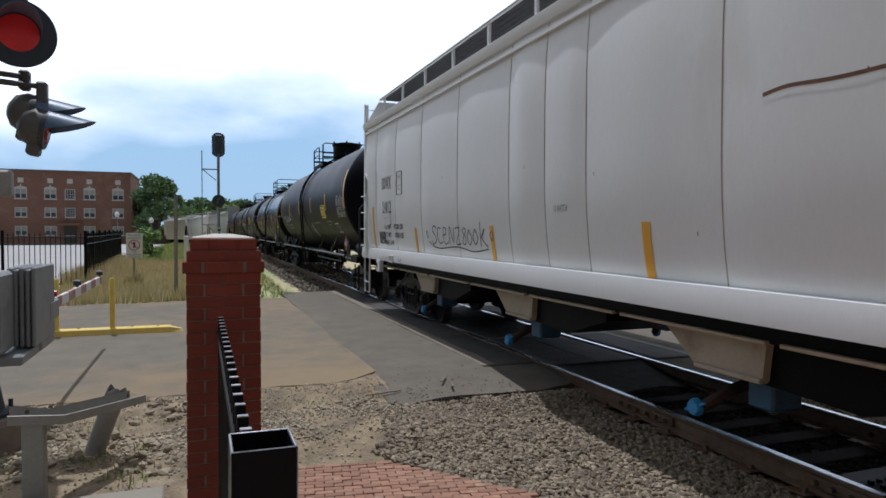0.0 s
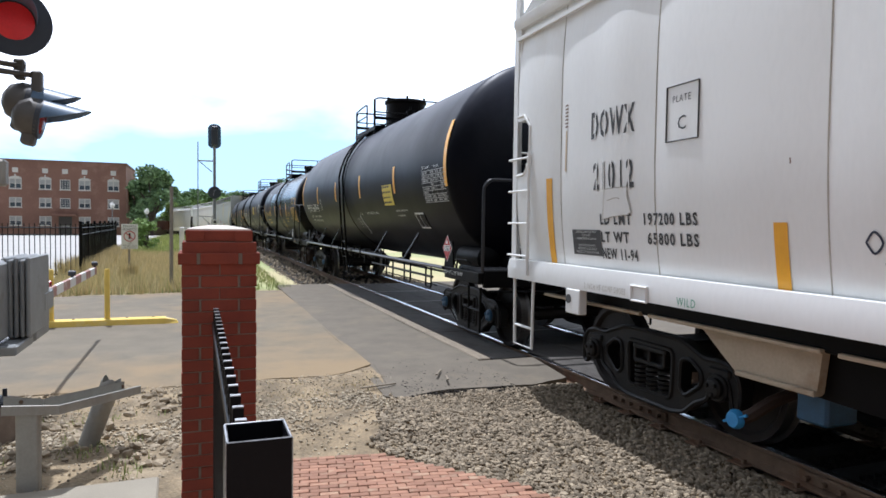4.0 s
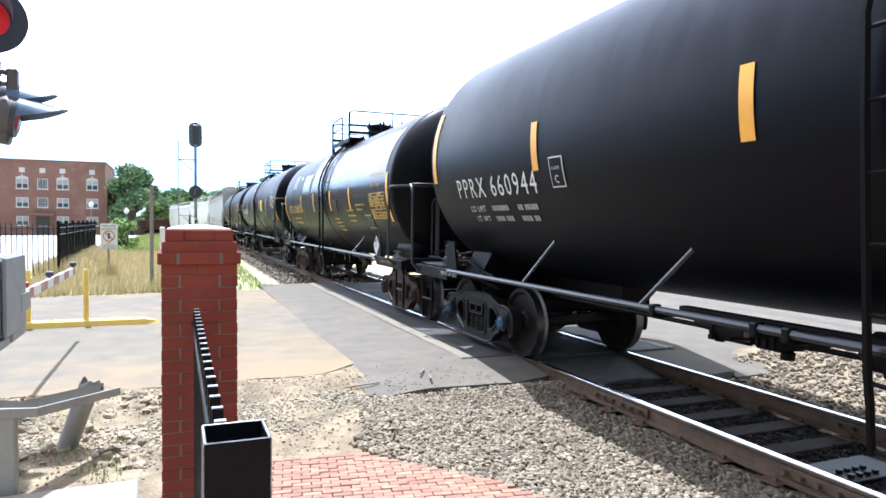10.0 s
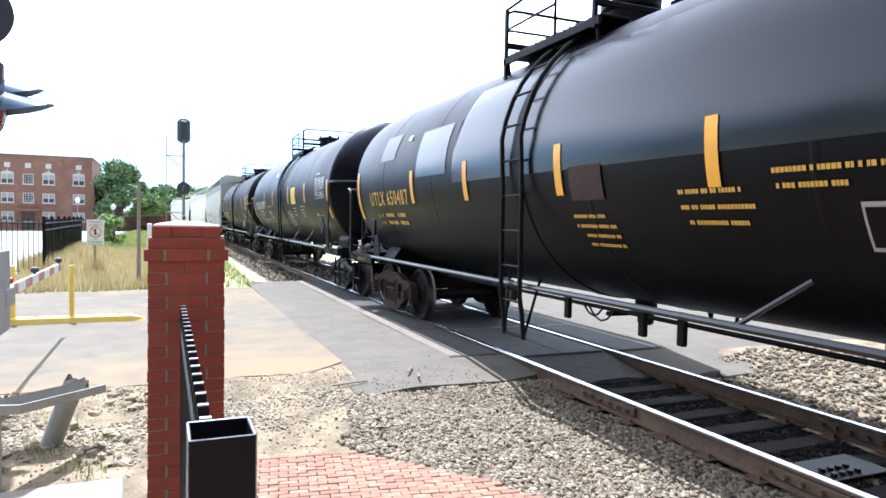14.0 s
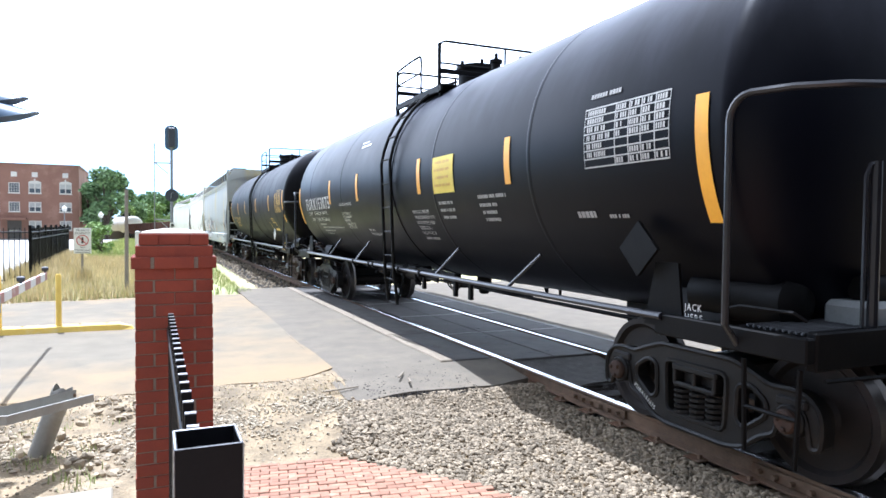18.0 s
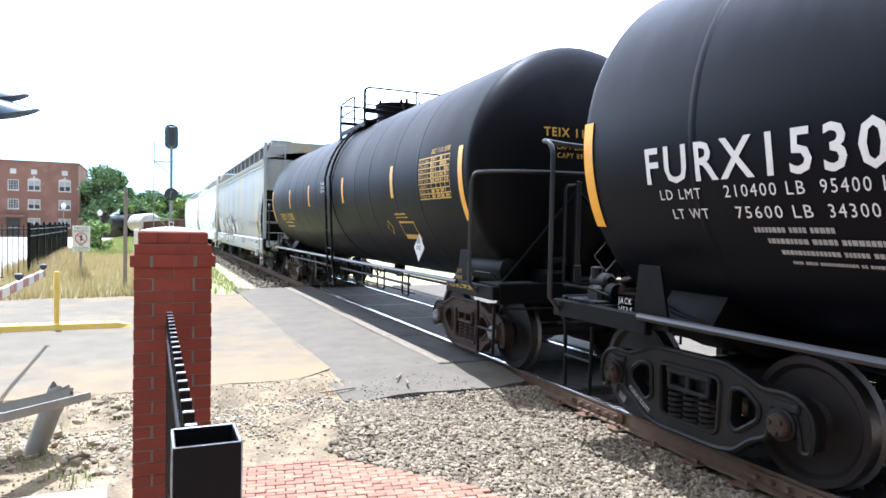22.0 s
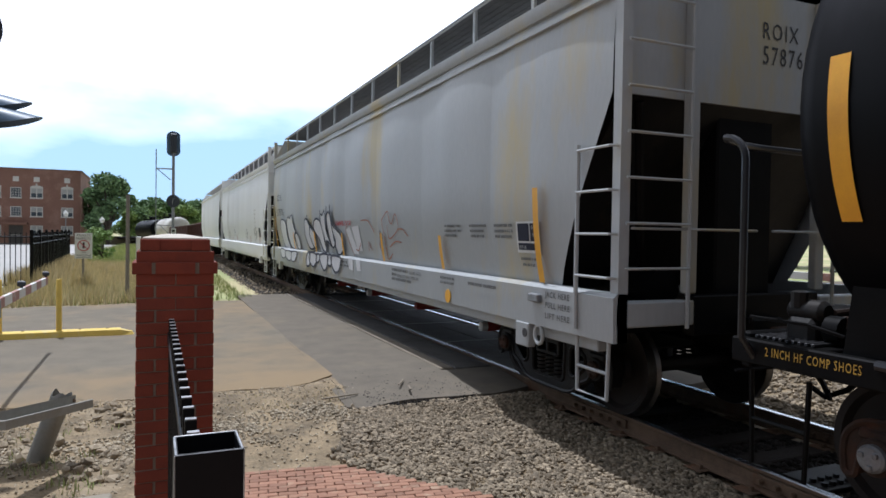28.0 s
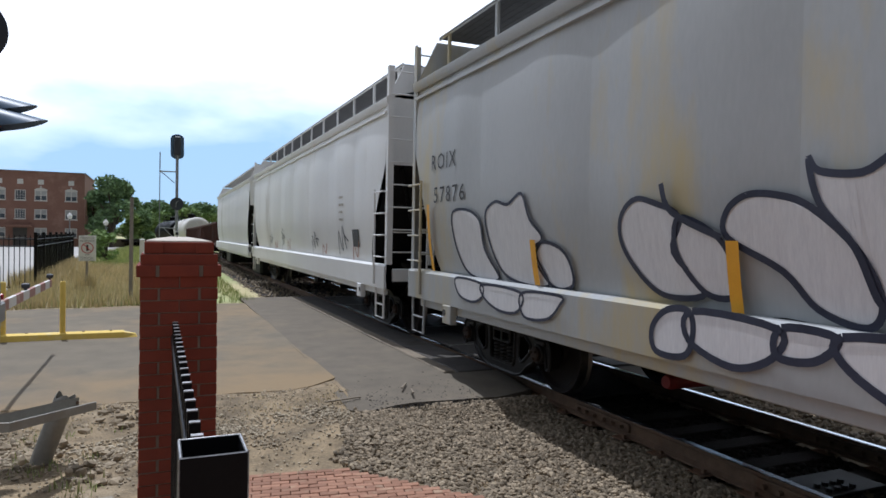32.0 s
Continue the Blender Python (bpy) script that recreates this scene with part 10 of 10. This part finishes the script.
# ---- grass
def blades(name, n, area, height, material, label, seed, keep=None, lean=0.5):
    k = np.random.RandomState(seed)
    vs, fs = [], []
    for _ in range(n):
        x, y = k.uniform(area[0], area[1]), k.uniform(area[2], area[3])
        if keep and not keep(x, y):
            continue
        z = ground_z(x, y) - 0.02
        for _ in range(3):
            a, hh, l = k.uniform(0, 6.28), height * k.uniform(0.5, 1.2), lean * height * k.uniform(0.1, 1)
            w = 0.006 + 0.012 * height * (1 + y / 40)
            dx, dy = math.cos(a), math.sin(a)
            o = len(vs)
            bx, by = x + k.uniform(-0.06, 0.06), y + k.uniform(-0.06, 0.06)
            vs += [(bx - dy * w, by + dx * w, z), (bx + dy * w, by - dx * w, z), (bx + dx * l, by + dy * l, z + hh)]
            fs.append((o, o + 1, o + 2))
    g = Geo()
    g.v, g.f = vs, fs
    return tagged(part(name, g, material, None, "", 0), label, "grass", "", "stuff")


def verge(x, y):
    return y > road_far(x) + 0.35 + 0.3 * noise.noise((x * 1.3, y, 2.2)) and x < 2.6 - max(0, y - CURVE_AT) * 0.1 and x > -3.6 - (y - 21) * 0.035


blades("dry_grass", 14000, (-3.8, 2.4, 16.5, 36), 0.36, "grass_dry", "tall dry yellow grass", 21, lambda x, y: verge(x, y) and noise.noise((x * 0.35, y * 0.2, 1.0)) > -0.2 - (x + 1) * -0.12)
blades("green_grass", 6000, (-3.6, 2.4, 17.0, 45), 0.24, "grass_green", "green grass and weeds", 22, lambda x, y: verge(x, y) and noise.noise((x * 0.4, y * 0.25, 7.0)) > -0.2)
blades("far_grass", 6000, (-4.2, 2.5, 34, 110), 0.4, "grass_green", "rough green grass towards the trees", 23, lambda x, y: x < 2.2 - max(0, y - CURVE_AT) ** 2 / (2 * RADIUS) - 0.6)
blades("fence_weeds", 2600, (-3.85, -2.9, 21.5, 35), 0.62, "grass_dry", "dry weeds grown along the iron fence", 24)
blades("sign_weeds", 160, (-2.1, -1.6, 20.9, 21.4), 0.6, "grass_dry", "dead brown weeds round the sign post", 25)
blades("guard_weeds", 260, (-1.5, -0.3, 5.0, 6.6), 0.09, "grass_green", "small weeds in the dirt", 26, lambda x, y: noise.noise((x * 2.2, y * 2.2, 3.3)) > 0.12)
blades("edge_straw", 500, (-1.2, 1.9, 6.7, 7.5), 0.05, "grass_dry", "thin straw at the edge of the road", 27, lambda x, y: noise.noise((x * 1.8, y * 2.0, 8.3)) > 0.0)

# ---- beyond the train: the other gate arm and a waiting van
gate2 = thing("far_crossing_gate", "lowered red and white gate arm beyond the track", "crossing gate")
part("mechanism_case", Geo().box(10.9, 11.3, 18.9, 19.4, 0.7, 1.4, 0.03).box(11.0, 11.2, 19.0, 19.3, 0.0, 0.7, 0.01), "galv", gate2)
y, k = 18.8, 0
while y > 8.2:
    part("arm_section", Geo().box(11.0, 11.05, y - 0.42, y, 1.02, 1.16, 0.006), "faded_red" if k % 2 else "white_paint", gate2)
    y, k = y - 0.42, k + 1


# ---- what moves
def motions():
    ticks = [i * 0.5 for i in range(65)]
    fine = [i * 0.2 for i in range(161)]
    for car, mid, spread, wheels in MOVING:
        rows = []
        for t in ticks:
            p, _ = track(mid - spread - gone(t))
            q, _ = track(mid + spread - gone(t))
            c, d = (p + q) / 2, q - p
            rows.append((t, pose(c.x, c.y, c.z, math.degrees(math.atan2(d.z, math.hypot(d.x, d.y))), 0, -math.degrees(math.atan2(d.x, d.y)))))
        walk(car, rows)
        for ws, y, r in wheels:
            walk(ws, [(t, pose(0, y, r, math.degrees(gone(t) / r))) for t in fine])


motions()
